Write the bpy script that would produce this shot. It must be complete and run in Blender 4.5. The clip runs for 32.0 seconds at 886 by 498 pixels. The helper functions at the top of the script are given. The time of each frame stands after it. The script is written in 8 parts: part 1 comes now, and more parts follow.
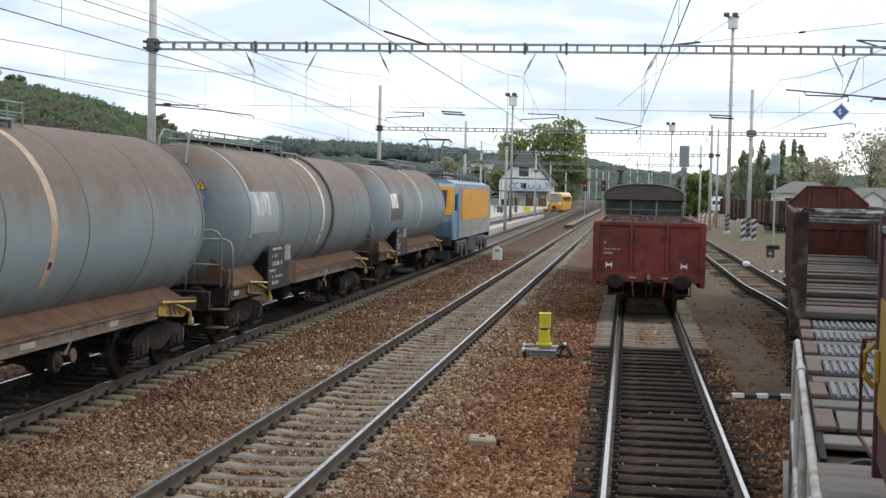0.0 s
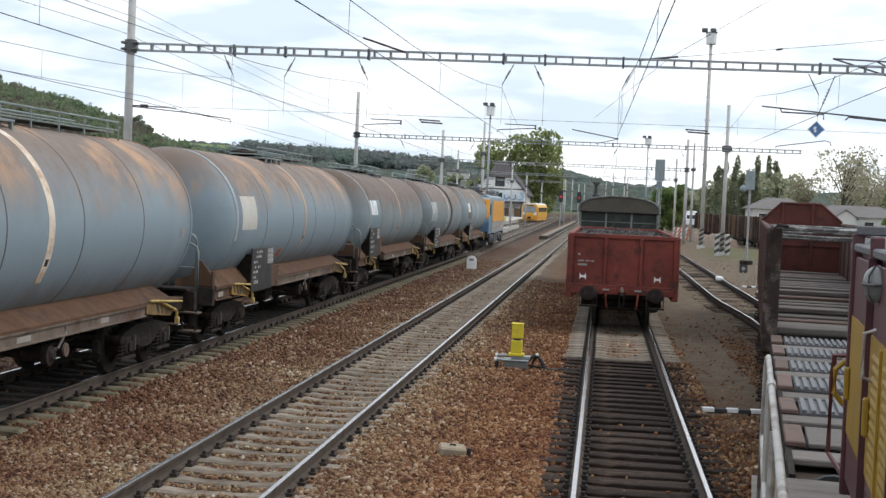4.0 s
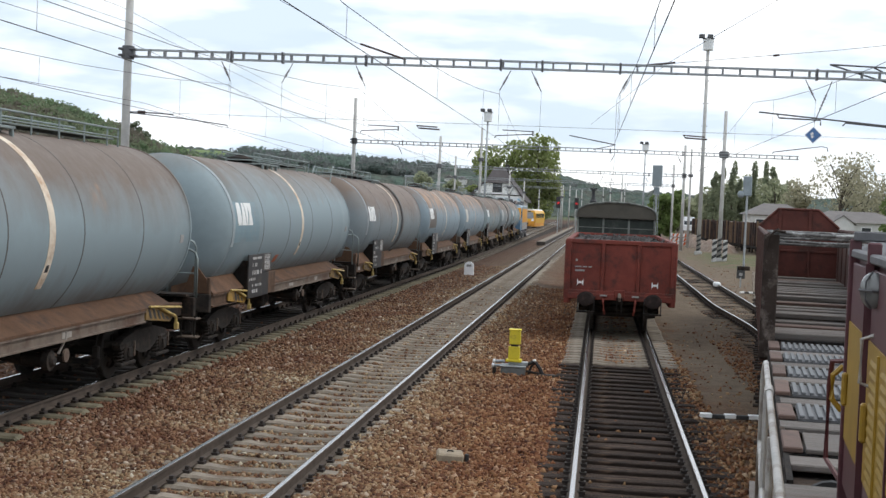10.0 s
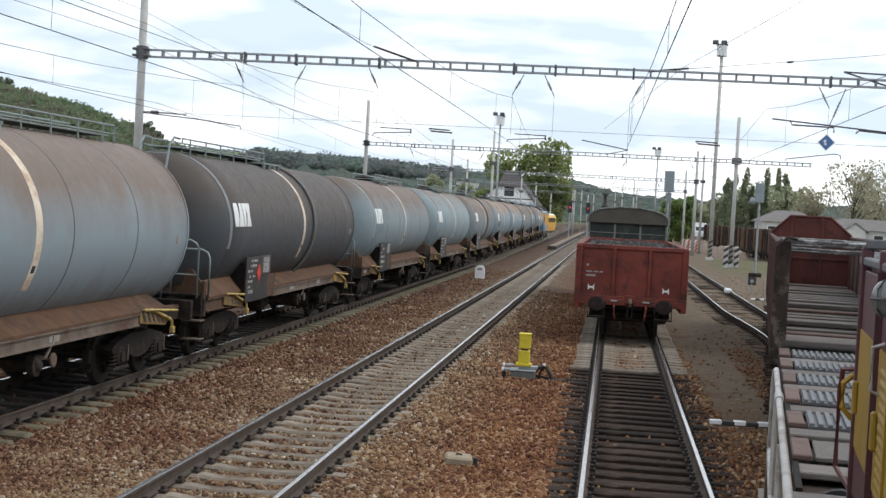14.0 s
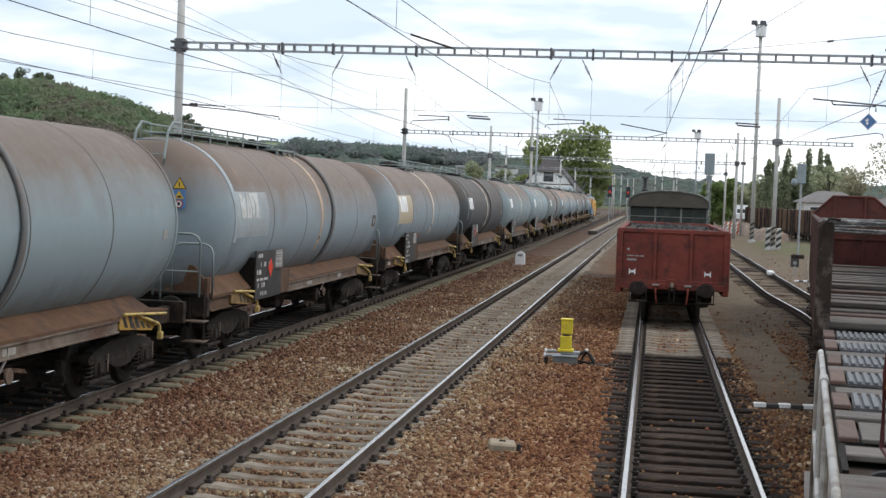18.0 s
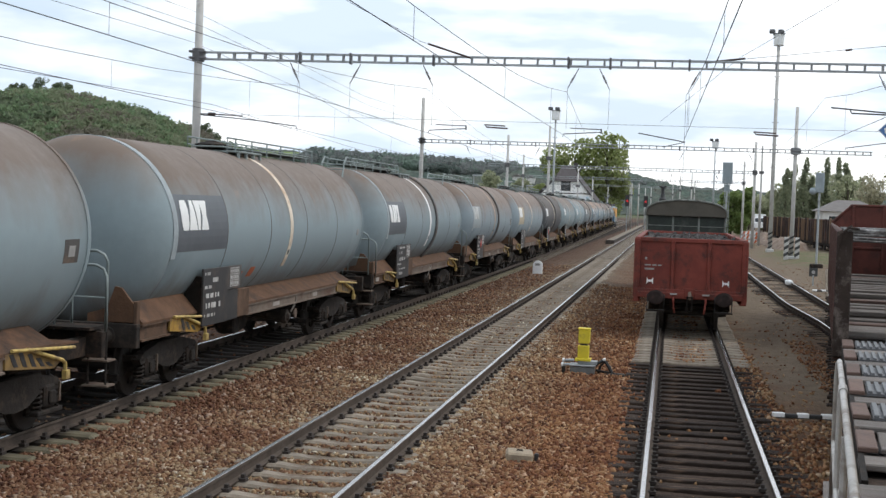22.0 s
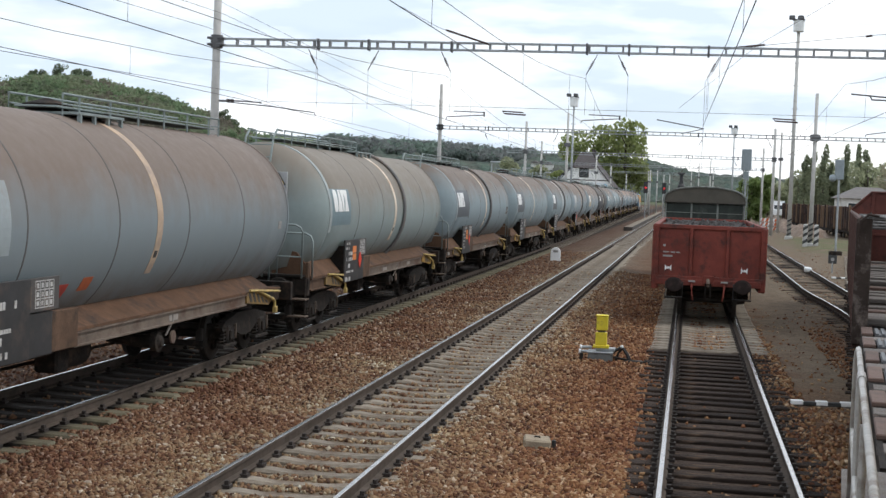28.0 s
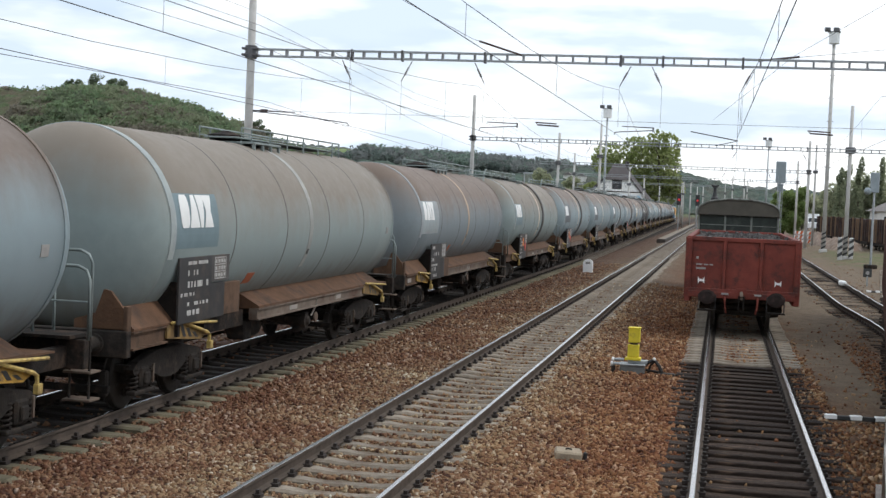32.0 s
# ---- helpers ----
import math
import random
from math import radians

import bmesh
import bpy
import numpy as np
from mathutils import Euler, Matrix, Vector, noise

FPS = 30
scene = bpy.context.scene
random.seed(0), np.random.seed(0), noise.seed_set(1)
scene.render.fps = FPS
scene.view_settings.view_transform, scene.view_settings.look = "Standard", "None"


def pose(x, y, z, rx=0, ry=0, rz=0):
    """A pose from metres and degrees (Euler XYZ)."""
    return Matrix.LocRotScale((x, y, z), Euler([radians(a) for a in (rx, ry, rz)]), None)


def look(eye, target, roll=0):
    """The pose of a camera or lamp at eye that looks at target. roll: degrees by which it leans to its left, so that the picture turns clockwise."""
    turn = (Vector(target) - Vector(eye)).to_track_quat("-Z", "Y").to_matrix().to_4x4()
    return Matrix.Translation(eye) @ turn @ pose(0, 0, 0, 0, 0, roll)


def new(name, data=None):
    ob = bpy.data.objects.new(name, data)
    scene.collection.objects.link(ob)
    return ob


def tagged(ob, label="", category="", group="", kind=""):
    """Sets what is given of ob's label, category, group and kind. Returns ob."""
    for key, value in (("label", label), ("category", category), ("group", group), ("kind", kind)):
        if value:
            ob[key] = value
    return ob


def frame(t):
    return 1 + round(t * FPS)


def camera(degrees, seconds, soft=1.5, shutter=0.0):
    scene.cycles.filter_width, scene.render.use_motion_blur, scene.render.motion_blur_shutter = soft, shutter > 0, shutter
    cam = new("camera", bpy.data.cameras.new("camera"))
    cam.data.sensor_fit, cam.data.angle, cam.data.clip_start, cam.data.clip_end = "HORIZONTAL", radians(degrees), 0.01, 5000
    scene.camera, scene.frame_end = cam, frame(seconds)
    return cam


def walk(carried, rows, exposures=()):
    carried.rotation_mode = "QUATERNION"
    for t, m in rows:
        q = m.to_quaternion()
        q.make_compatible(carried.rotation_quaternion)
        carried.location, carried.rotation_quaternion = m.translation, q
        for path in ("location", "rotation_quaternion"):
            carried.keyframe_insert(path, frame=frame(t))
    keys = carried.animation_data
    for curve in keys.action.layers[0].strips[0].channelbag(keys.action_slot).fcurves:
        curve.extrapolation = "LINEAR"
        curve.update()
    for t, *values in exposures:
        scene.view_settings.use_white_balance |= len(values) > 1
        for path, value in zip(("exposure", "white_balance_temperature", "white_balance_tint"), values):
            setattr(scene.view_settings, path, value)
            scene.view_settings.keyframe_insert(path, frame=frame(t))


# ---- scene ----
# Camera: leans from a standing shunter's cab and only turns. World: y runs along the main track, z = 0 is the rail top.
EYE_Z = 3.15
cam = camera(36.0, 32.0, soft=1.42)
# seconds, yaw, pitch, lean
PATH = [
    (0, 7.71, -2.42, 1.23), (0.5, 7.68, -2.49, 1.32), (1, 7.54, -2.46, 1.53), (1.5, 7.46, -2.36, 1.37),
    (2, 7.10, -2.27, 1.24), (2.5, 6.97, -2.19, 1.06), (3, 6.87, -2.09, 1.61), (3.5, 6.68, -2.00, 2.23),
    (5.5, 6.62, -2.16, 2.93), (6, 6.00, -1.82, 2.98), (6.5, 6.22, -1.85, 2.34), (7, 6.10, -1.87, 2.79),
    (7.5, 6.49, -1.80, 2.76), (8, 6.40, -1.59, 2.64), (8.5, 6.28, -1.70, 2.78), (9, 6.18, -1.83, 2.90),
    (9.5, 6.28, -1.84, 2.63), (10, 6.56, -1.78, 2.50), (10.5, 6.81, -1.80, 2.43), (11, 6.71, -1.95, 2.55),
    (11.5, 6.52, -1.96, 2.68), (12, 6.61, -1.88, 2.73), (12.5, 6.72, -1.85, 2.53), (13, 6.96, -1.84, 3.20),
    (13.5, 6.88, -1.70, 3.32), (14, 7.03, -1.67, 3.15), (14.5, 7.25, -1.89, 3.40), (16.5, 8.28, -2.29, 2.66),
    (17, 8.47, -2.31, 2.66), (17.5, 8.61, -2.19, 2.09), (18, 8.69, -2.29, 2.13), (18.5, 8.57, -2.39, 2.09),
    (19, 8.76, -2.45, 2.20), (19.5, 8.89, -2.44, 2.38), (20, 8.82, -2.47, 2.52), (20.5, 8.85, -2.50, 2.39),
    (21, 8.71, -2.30, 2.51), (21.5, 9.09, -1.97, 1.83), (22, 9.43, -1.93, 2.11), (22.5, 9.37, -1.83, 2.10),
    (23, 9.49, -1.90, 1.89), (23.5, 9.60, -1.92, 1.64), (24, 9.70, -2.13, 1.92), (24.5, 9.68, -2.25, 1.99),
    (25, 9.62, -2.28, 2.14), (25.5, 9.64, -2.34, 2.22), (27.5, 10.09, -2.53, 2.35), (28, 10.16, -2.52, 2.17),
    (28.5, 10.50, -2.44, 2.20), (29, 10.77, -2.41, 2.44), (29.5, 10.82, -2.30, 2.41), (30, 10.82, -2.19, 2.48),
    (30.5, 10.83, -2.20, 2.22), (31, 11.02, -2.28, 2.66), (31.5, 11.35, -2.20, 2.68), (32, 11.53, -2.12, 2.48),
]
walk(cam, [(t, pose(0, 0, EYE_Z, 90 + p, 0, w) @ pose(0, 0, 0, 0, 0, r)) for t, w, p, r in PATH],
     exposures=[(0, 0.44, 6500, 10), (32, 0.44, 6500, 10)])

# ---- light: thin bright overcast ----
SUN_EL, SUN_AZ = radians(52), radians(78)
world = bpy.data.worlds.new("sky")
scene.world = world
world.use_nodes = True
wn, wl = world.node_tree.nodes, world.node_tree.links
wn.clear()
w_out = wn.new("ShaderNodeOutputWorld")
w_sky = wn.new("ShaderNodeTexSky")
w_sky.sky_type, w_sky.sun_disc = "NISHITA", False
w_sky.sun_elevation, w_sky.sun_rotation = SUN_EL, SUN_AZ
w_bg = wn.new("ShaderNodeBackground")
w_bg.inputs[1].default_value = 0.10
w_cloud = wn.new("ShaderNodeBackground")
w_cloud.inputs[1].default_value = 1.12
w_mix = wn.new("ShaderNodeMixShader")
w_co = wn.new("ShaderNodeTexCoord")
w_map = wn.new("ShaderNodeMapping")
w_map.inputs["Scale"].default_value = (2.2, 2.2, 9.0)
w_n1 = wn.new("ShaderNodeTexNoise")
w_n1.inputs["Scale"].default_value, w_n1.inputs["Detail"].default_value = 1.5, 6
w_n1.inputs["Roughness"].default_value = 0.55
w_r1 = wn.new("ShaderNodeValToRGB")
w_r1.color_ramp.elements[0].position, w_r1.color_ramp.elements[1].position = 0.30, 0.52
w_r1.color_ramp.elements[0].color, w_r1.color_ramp.elements[1].color = (0.62, 0.62, 0.62, 1), (1, 1, 1, 1)
w_n2 = wn.new("ShaderNodeTexNoise")
w_n2.inputs["Scale"].default_value, w_n2.inputs["Detail"].default_value = 2.3, 5
w_r2 = wn.new("ShaderNodeValToRGB")
w_r2.color_ramp.elements[0].position, w_r2.color_ramp.elements[1].position = 0.42, 0.64
w_r2.color_ramp.elements[0].color, w_r2.color_ramp.elements[1].color = (0.52, 0.61, 0.72, 1), (1.0, 1.0, 1.0, 1)
wl.new(w_co.outputs["Generated"], w_map.inputs[0])
wl.new(w_map.outputs[0], w_n1.inputs["Vector"])
wl.new(w_map.outputs[0], w_n2.inputs["Vector"])
wl.new(w_n1.outputs["Fac"], w_r1.inputs[0])
wl.new(w_n2.outputs["Fac"], w_r2.inputs[0])
wl.new(w_r2.outputs[0], w_cloud.inputs[0])
wl.new(w_sky.outputs[0], w_bg.inputs[0])
wl.new(w_r1.outputs[0], w_mix.inputs[0])
wl.new(w_bg.outputs[0], w_mix.inputs[1])
wl.new(w_cloud.outputs[0], w_mix.inputs[2])
wl.new(w_mix.outputs[0], w_out.inputs[0])
sun = new("sun", bpy.data.lights.new("sun", "SUN"))
sun.data.energy, sun.data.angle, sun.data.color = 1.0, radians(18), (1.0, 0.96, 0.90)
sun.matrix_basis = look((0, 0, 60), (math.sin(SUN_AZ) * -60 * math.cos(SUN_EL), math.cos(SUN_AZ) * -60 * math.cos(SUN_EL), 60 - 60 * math.sin(SUN_EL)))


# ---- materials ----
def mat(name, color, rough=0.7, metal=0.0, var=0.18, scale=3.0, bump=0.0, bump_scale=40.0, dirt=None, dirt_amt=0.0,
        dirt_scale=1.2, stretch=(1, 1, 1), per_object=0.0, island=0.0, emit=0.0, spec=0.5):
    """Base colour with grain at two scales, an optional second colour in patches, relief, and variation from piece to piece."""
    m = bpy.data.materials.new(name)
    m.use_nodes = True
    n, l = m.node_tree.nodes, m.node_tree.links
    b = n["Principled BSDF"]
    b.inputs["Roughness"].default_value, b.inputs["Metallic"].default_value = rough, metal
    b.inputs["Specular IOR Level"].default_value = spec
    co = n.new("ShaderNodeTexCoord")
    mp = n.new("ShaderNodeMapping")
    mp.inputs["Scale"].default_value = stretch
    l.new(co.outputs["Object"], mp.inputs[0])
    big = n.new("ShaderNodeTexNoise")
    big.inputs["Scale"].default_value, big.inputs["Detail"].default_value = scale, 8
    big.inputs["Roughness"].default_value = 0.65
    l.new(mp.outputs[0], big.inputs["Vector"])
    mr = n.new("ShaderNodeMapRange")
    mr.inputs["From Min"].default_value, mr.inputs["From Max"].default_value = 0.3, 0.7
    mr.inputs["To Min"].default_value, mr.inputs["To Max"].default_value = 1 - var, 1 + var
    l.new(big.outputs["Fac"], mr.inputs["Value"])
    mul = n.new("ShaderNodeMix")
    mul.data_type, mul.blend_type = "RGBA", "MULTIPLY"
    mul.inputs["Factor"].default_value = 1.0
    mul.inputs["A"].default_value = (*color, 1)
    l.new(mr.outputs[0], mul.inputs["B"])
    last = mul.outputs["Result"]
    if dirt:
        dn = n.new("ShaderNodeTexNoise")
        dn.inputs["Scale"].default_value, dn.inputs["Detail"].default_value = dirt_scale, 10
        dn.inputs["Roughness"].default_value = 0.7
        l.new(mp.outputs[0], dn.inputs["Vector"])
        dr = n.new("ShaderNodeMapRange")
        dr.inputs["From Min"].default_value, dr.inputs["From Max"].default_value = 0.62 - 0.3 * dirt_amt, 0.78 - 0.3 * dirt_amt
        l.new(dn.outputs["Fac"], dr.inputs["Value"])
        mx = n.new("ShaderNodeMix")
        mx.data_type = "RGBA"
        mx.inputs["B"].default_value = (*dirt, 1)
        l.new(dr.outputs[0], mx.inputs["Factor"])
        l.new(last, mx.inputs["A"])
        last = mx.outputs["Result"]
    if per_object or island:
        src = n.new("ShaderNodeNewGeometry").outputs["Random Per Island"] if island else n.new("ShaderNodeObjectInfo").outputs["Random"]
        amount = island or per_object
        pr = n.new("ShaderNodeMapRange")
        pr.inputs["To Min"].default_value, pr.inputs["To Max"].default_value = 1 - amount, 1 + amount
        l.new(src, pr.inputs["Value"])
        m2 = n.new("ShaderNodeMix")
        m2.data_type, m2.blend_type = "RGBA", "MULTIPLY"
        m2.inputs["Factor"].default_value = 1.0
        l.new(last, m2.inputs["A"])
        l.new(pr.outputs[0], m2.inputs["B"])
        last = m2.outputs["Result"]
    l.new(last, b.inputs["Base Color"])
    if emit:
        l.new(last, b.inputs["Emission Color"])
        b.inputs["Emission Strength"].default_value = emit
    if bump:
        bn = n.new("ShaderNodeTexNoise")
        bn.inputs["Scale"].default_value, bn.inputs["Detail"].default_value = bump_scale, 6
        l.new(mp.outputs[0], bn.inputs["Vector"])
        bp = n.new("ShaderNodeBump")
        bp.inputs["Strength"].default_value, bp.inputs["Distance"].default_value = min(1, bump), 0.02
        l.new(bn.outputs["Fac"], bp.inputs["Height"])
        l.new(bp.outputs[0], b.inputs["Normal"])
    return m


def tank_paint(name, base, dust, rust, rust_amt, dust_low):
    """Weathered tank paint: brown dust lies on the crown, streaks run down the sides, rust in patches."""
    m = bpy.data.materials.new(name)
    m.use_nodes = True
    n, l = m.node_tree.nodes, m.node_tree.links
    b = n["Principled BSDF"]
    b.inputs["Roughness"].default_value = 0.42
    co = n.new("ShaderNodeTexCoord")
    sep = n.new("ShaderNodeSeparateXYZ")
    l.new(co.outputs["Object"], sep.inputs[0])
    oi = n.new("ShaderNodeObjectInfo")
    off = n.new("ShaderNodeVectorMath")
    off.operation = "ADD"
    sc = n.new("ShaderNodeMath")
    sc.operation = "MULTIPLY"
    sc.inputs[1].default_value = 57.0
    l.new(oi.outputs["Random"], sc.inputs[0])
    l.new(co.outputs["Object"], off.inputs[0])
    l.new(sc.outputs[0], off.inputs[1])

    def noise_of(scale, detail, stretch):
        mp = n.new("ShaderNodeMapping")
        mp.inputs["Scale"].default_value = stretch
        l.new(off.outputs[0], mp.inputs[0])
        t = n.new("ShaderNodeTexNoise")
        t.inputs["Scale"].default_value, t.inputs["Detail"].default_value = scale, detail
        t.inputs["Roughness"].default_value = 0.62
        l.new(mp.outputs[0], t.inputs["Vector"])
        return t.outputs["Fac"]

    def mapped(v, a, c, lo=0.0, hi=1.0):
        r = n.new("ShaderNodeMapRange")
        r.inputs["From Min"].default_value, r.inputs["From Max"].default_value = a, c
        r.inputs["To Min"].default_value, r.inputs["To Max"].default_value = lo, hi
        l.new(v, r.inputs["Value"])
        return r.outputs[0]

    def mixed(f, x, y, mode="MIX"):
        k = n.new("ShaderNodeMix")
        k.data_type, k.blend_type = "RGBA", mode
        for v, s in ((f, "Factor"), (x, "A"), (y, "B")):
            if isinstance(v, (tuple, float)):
                k.inputs[s].default_value = v
            else:
                l.new(v, k.inputs[s])
        return k.outputs["Result"]

    def calc(op, x, y):
        k = n.new("ShaderNodeMath")
        k.operation = op
        for v, i in ((x, 0), (y, 1)):
            if isinstance(v, float):
                k.inputs[i].default_value = v
            else:
                l.new(v, k.inputs[i])
        return k.outputs[0]

    fine = noise_of(5.0, 8, (1, 1, 1))
    streak = noise_of(1.3, 5, (1.6, 1.6, 0.22))
    broad = noise_of(0.55, 6, (1, 1, 1))
    color = mixed(1.0, (*base, 1), mapped(fine, 0.3, 0.7, 0.94, 1.06), "MULTIPLY")
    # dust by height above the rail, broken up by streaks
    h = calc("ADD", sep.outputs["Z"], mapped(streak, 0.25, 0.75, -0.15, 0.15))
    h = calc("ADD", h, mapped(broad, 0.3, 0.7, -0.22, 0.22))
    h = calc("ADD", h, mapped(fine, 0.3, 0.7, -0.04, 0.04))
    color = mixed(mapped(h, dust_low - 0.42, dust_low + 0.42, 0.0, 0.95), color, (*dust, 1))
    low = calc("ADD", sep.outputs["Z"], mapped(streak, 0.3, 0.7, -0.3, 0.3))
    color = mixed(mapped(low, 1.85, 1.2, 0.0, 0.55), color, (dust[0] * 0.8, dust[1] * 0.72, dust[2] * 0.65, 1))
    rusty = calc("MULTIPLY", mapped(noise_of(0.8, 7, (1, 1, 0.6)), 0.68 - rust_amt, 0.82 - rust_amt), mapped(sep.outputs["Z"], 2.6, 3.4))
    color = mixed(rusty, color, (*rust, 1))
    l.new(color, b.inputs["Base Color"])
    l.new(mapped(fine, 0.3, 0.7, 0.54, 0.74), b.inputs["Roughness"])
    b.inputs["Specular IOR Level"].default_value = 0.36
    bp = n.new("ShaderNodeBump")
    bp.inputs["Strength"].default_value, bp.inputs["Distance"].default_value = 0.12, 0.03
    l.new(broad, bp.inputs["Height"])
    l.new(bp.outputs[0], b.inputs["Normal"])
    return m


BALLAST_RED, BALLAST_TAN = (0.158, 0.083, 0.047), (0.225, 0.155, 0.095)
M_STEEL_RAIL = mat("rail_side", (0.092, 0.073, 0.060), 0.9, 0, 0.3, 4, 0.2, spec=0.12)
M_OIL_SHADE_SLEEPER = mat("sleeper_oil_and_shade", (0.14, 0.122, 0.078), 0.9, 0, 0.25, 6, 0.5, 50, (0.05, 0.04, 0.028), 0.45, 2.0, per_object=0.2)
# middles blackened: oil plus the train's shade, painted between the rails
on, ol = M_OIL_SHADE_SLEEPER.node_tree.nodes, M_OIL_SHADE_SLEEPER.node_tree.links
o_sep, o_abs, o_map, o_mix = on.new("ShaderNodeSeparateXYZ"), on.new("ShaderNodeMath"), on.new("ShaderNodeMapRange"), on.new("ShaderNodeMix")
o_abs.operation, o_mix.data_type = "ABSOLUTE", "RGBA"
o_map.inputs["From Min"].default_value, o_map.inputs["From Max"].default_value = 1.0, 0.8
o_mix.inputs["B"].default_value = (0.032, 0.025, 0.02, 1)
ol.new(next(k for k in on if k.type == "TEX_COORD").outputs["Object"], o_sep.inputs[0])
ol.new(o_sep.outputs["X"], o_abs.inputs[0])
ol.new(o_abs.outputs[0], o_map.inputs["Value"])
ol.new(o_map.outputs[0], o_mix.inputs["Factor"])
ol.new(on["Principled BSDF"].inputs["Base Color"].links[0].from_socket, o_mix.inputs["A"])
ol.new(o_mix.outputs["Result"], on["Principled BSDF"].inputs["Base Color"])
M_RAIL_TOP = mat("rail_top", (0.50, 0.49, 0.48), 0.24, 1.0, 0.12, 8)
M_CONCRETE_OLD = mat("sleeper_concrete", (0.225, 0.19, 0.148), 0.9, 0, 0.22, 6, 0.5, 50, (0.12, 0.085, 0.058), 0.45, 2.0, per_object=0.16)
M_WOOD_SLEEPER = mat("sleeper_wood", (0.030, 0.022, 0.018), 0.9, 0, 0.4, 5, 0.8, 30, (0.095, 0.062, 0.043), 0.36, 2.2, (1, 5, 5), per_object=0.4, spec=0.15)
M_CLIP = mat("rail_clip", (0.05, 0.04, 0.035), 0.8, 0.4, 0.3, 9)
M_CONCRETE = mat("mast_concrete", (0.46, 0.45, 0.43), 0.85, 0, 0.15, 2, 0.25, 30, (0.30, 0.27, 0.24), 0.2)
M_GALV = mat("galvanised_steel", (0.34, 0.36, 0.37), 0.5, 0.6, 0.15, 4, 0.1)
M_DARK_STEEL = mat("dark_steel", (0.12, 0.12, 0.125), 0.6, 0.4, 0.25, 3, 0.15)
M_WIRE = mat("wire_copper", (0.09, 0.085, 0.085), 0.6, 0.5, 0.1, 2)
M_INSUL = mat("insulator_glaze", (0.06, 0.035, 0.03), 0.25, 0, 0.1, 5)
M_UNDER = mat("underframe_grime", (0.018, 0.015, 0.013), 0.9, 0, 0.4, 4, 0.5, 30, (0.062, 0.041, 0.029), 0.42, 3.0, spec=0.2)
M_WHEEL = mat("wheel_steel", (0.03, 0.025, 0.021), 0.7, 0.4, 0.3, 6, 0.2)
M_SKIRT = mat("saddle_rusty_brown", (0.115, 0.062, 0.036), 0.85, 0, 0.35, 2.0, 0.3, 30, (0.055, 0.036, 0.028), 0.42, 1.8, spec=0.25)
M_SILL = mat("sill_dusty_grey", (0.15, 0.118, 0.094), 0.8, 0, 0.3, 2.5, 0.15, 30, (0.095, 0.055, 0.038), 0.5, 1.6, spec=0.25)
M_YELLOW = mat("hazard_yellow", (0.36, 0.205, 0.03), 0.7, 0, 0.3, 5, 0.1, 30, (0.09, 0.056, 0.034), 0.5, 4.0)
M_SIGN_YELLOW = mat("sign_yellow", (0.62, 0.40, 0.03), 0.5, 0, 0.1, 5)
M_BLACK = mat("black_paint", (0.022, 0.022, 0.023), 0.55, 0, 0.25, 5)
M_BOARD = mat("lettering_board_black", (0.026, 0.025, 0.025), 0.6, 0, 0.3, 3, 0, 30, (0.06, 0.046, 0.038), 0.35, 2.5)
M_BOARD_WORN = mat("lettering_board_worn", (0.062, 0.056, 0.052), 0.7, 0, 0.3, 3, 0, 30, (0.16, 0.11, 0.08), 0.35, 2.5)
M_WHITE = mat("white_paint_dusty", (0.80, 0.79, 0.77), 0.6, 0, 0.12, 4, 0, 30, (0.42, 0.36, 0.30), 0.2, 2.0)
M_LETTER = mat("lettering_grey_white", (0.30, 0.29, 0.275), 0.7, 0, 0.15, 6)
M_FAINT = mat("stripe_faint", (0.27, 0.27, 0.25), 0.6, 0, 0.15, 3, 0, 30, (0.42, 0.41, 0.38), 0.3, 1.6)
M_CREAM = mat("stripe_cream", (0.68, 0.59, 0.47), 0.6, 0, 0.15, 3, 0, 30, (0.40, 0.24, 0.13), 0.45, 1.6)
M_ORANGE = mat("stripe_orange", (0.46, 0.335, 0.23), 0.7, 0, 0.2, 3, 0, 30, (0.30, 0.24, 0.20), 0.45, 1.6)
M_RED = mat("red_label", (0.42, 0.05, 0.035), 0.6, 0, 0.2, 5, 0, 30, (0.2, 0.08, 0.05), 0.2)
M_ORANGE_PLATE = mat("orange_plate", (0.65, 0.20, 0.05), 0.6, 0, 0.15, 5)
M_BLUE = mat("sign_blue", (0.085, 0.19, 0.40), 0.5, 0, 0.1, 5)
M_RAILING = mat("walkway_green_grey", (0.225, 0.262, 0.255), 0.6, 0.2, 0.18, 4, 0.1)
M_PIPE = mat("vent_pipe_grey", (0.155, 0.15, 0.145), 0.55, 0.2, 0.2, 3, 0.1, 30, (0.22, 0.14, 0.09), 0.4)
M_SEAM = mat("weld_seam", (0.085, 0.076, 0.070), 0.7, 0.1, 0.2, 6)
WAGON_RED = (0.175, 0.039, 0.027)
M_WAGON = mat("wagon_oxide_red", WAGON_RED, 0.65, 0, 0.28, 1.5, 0.25, 25, (0.07, 0.028, 0.022), 0.4, 2.2, spec=0.3)
M_OLD_STEEL = mat("weathered_dark_steel", (0.036, 0.026, 0.021), 0.85, 0, 0.4, 3, 0.3, 20, (0.14, 0.115, 0.10), 0.36, 5.0, spec=0.2)
M_WAGON_IN = mat("wagon_inside_rust", (0.075, 0.036, 0.028), 0.8, 0, 0.25, 2, 0.2)
M_SCRAP = mat("dark_load", (0.055, 0.05, 0.048), 0.85, 0.1, 0.5, 6, 0.5, 30, island=0.5)
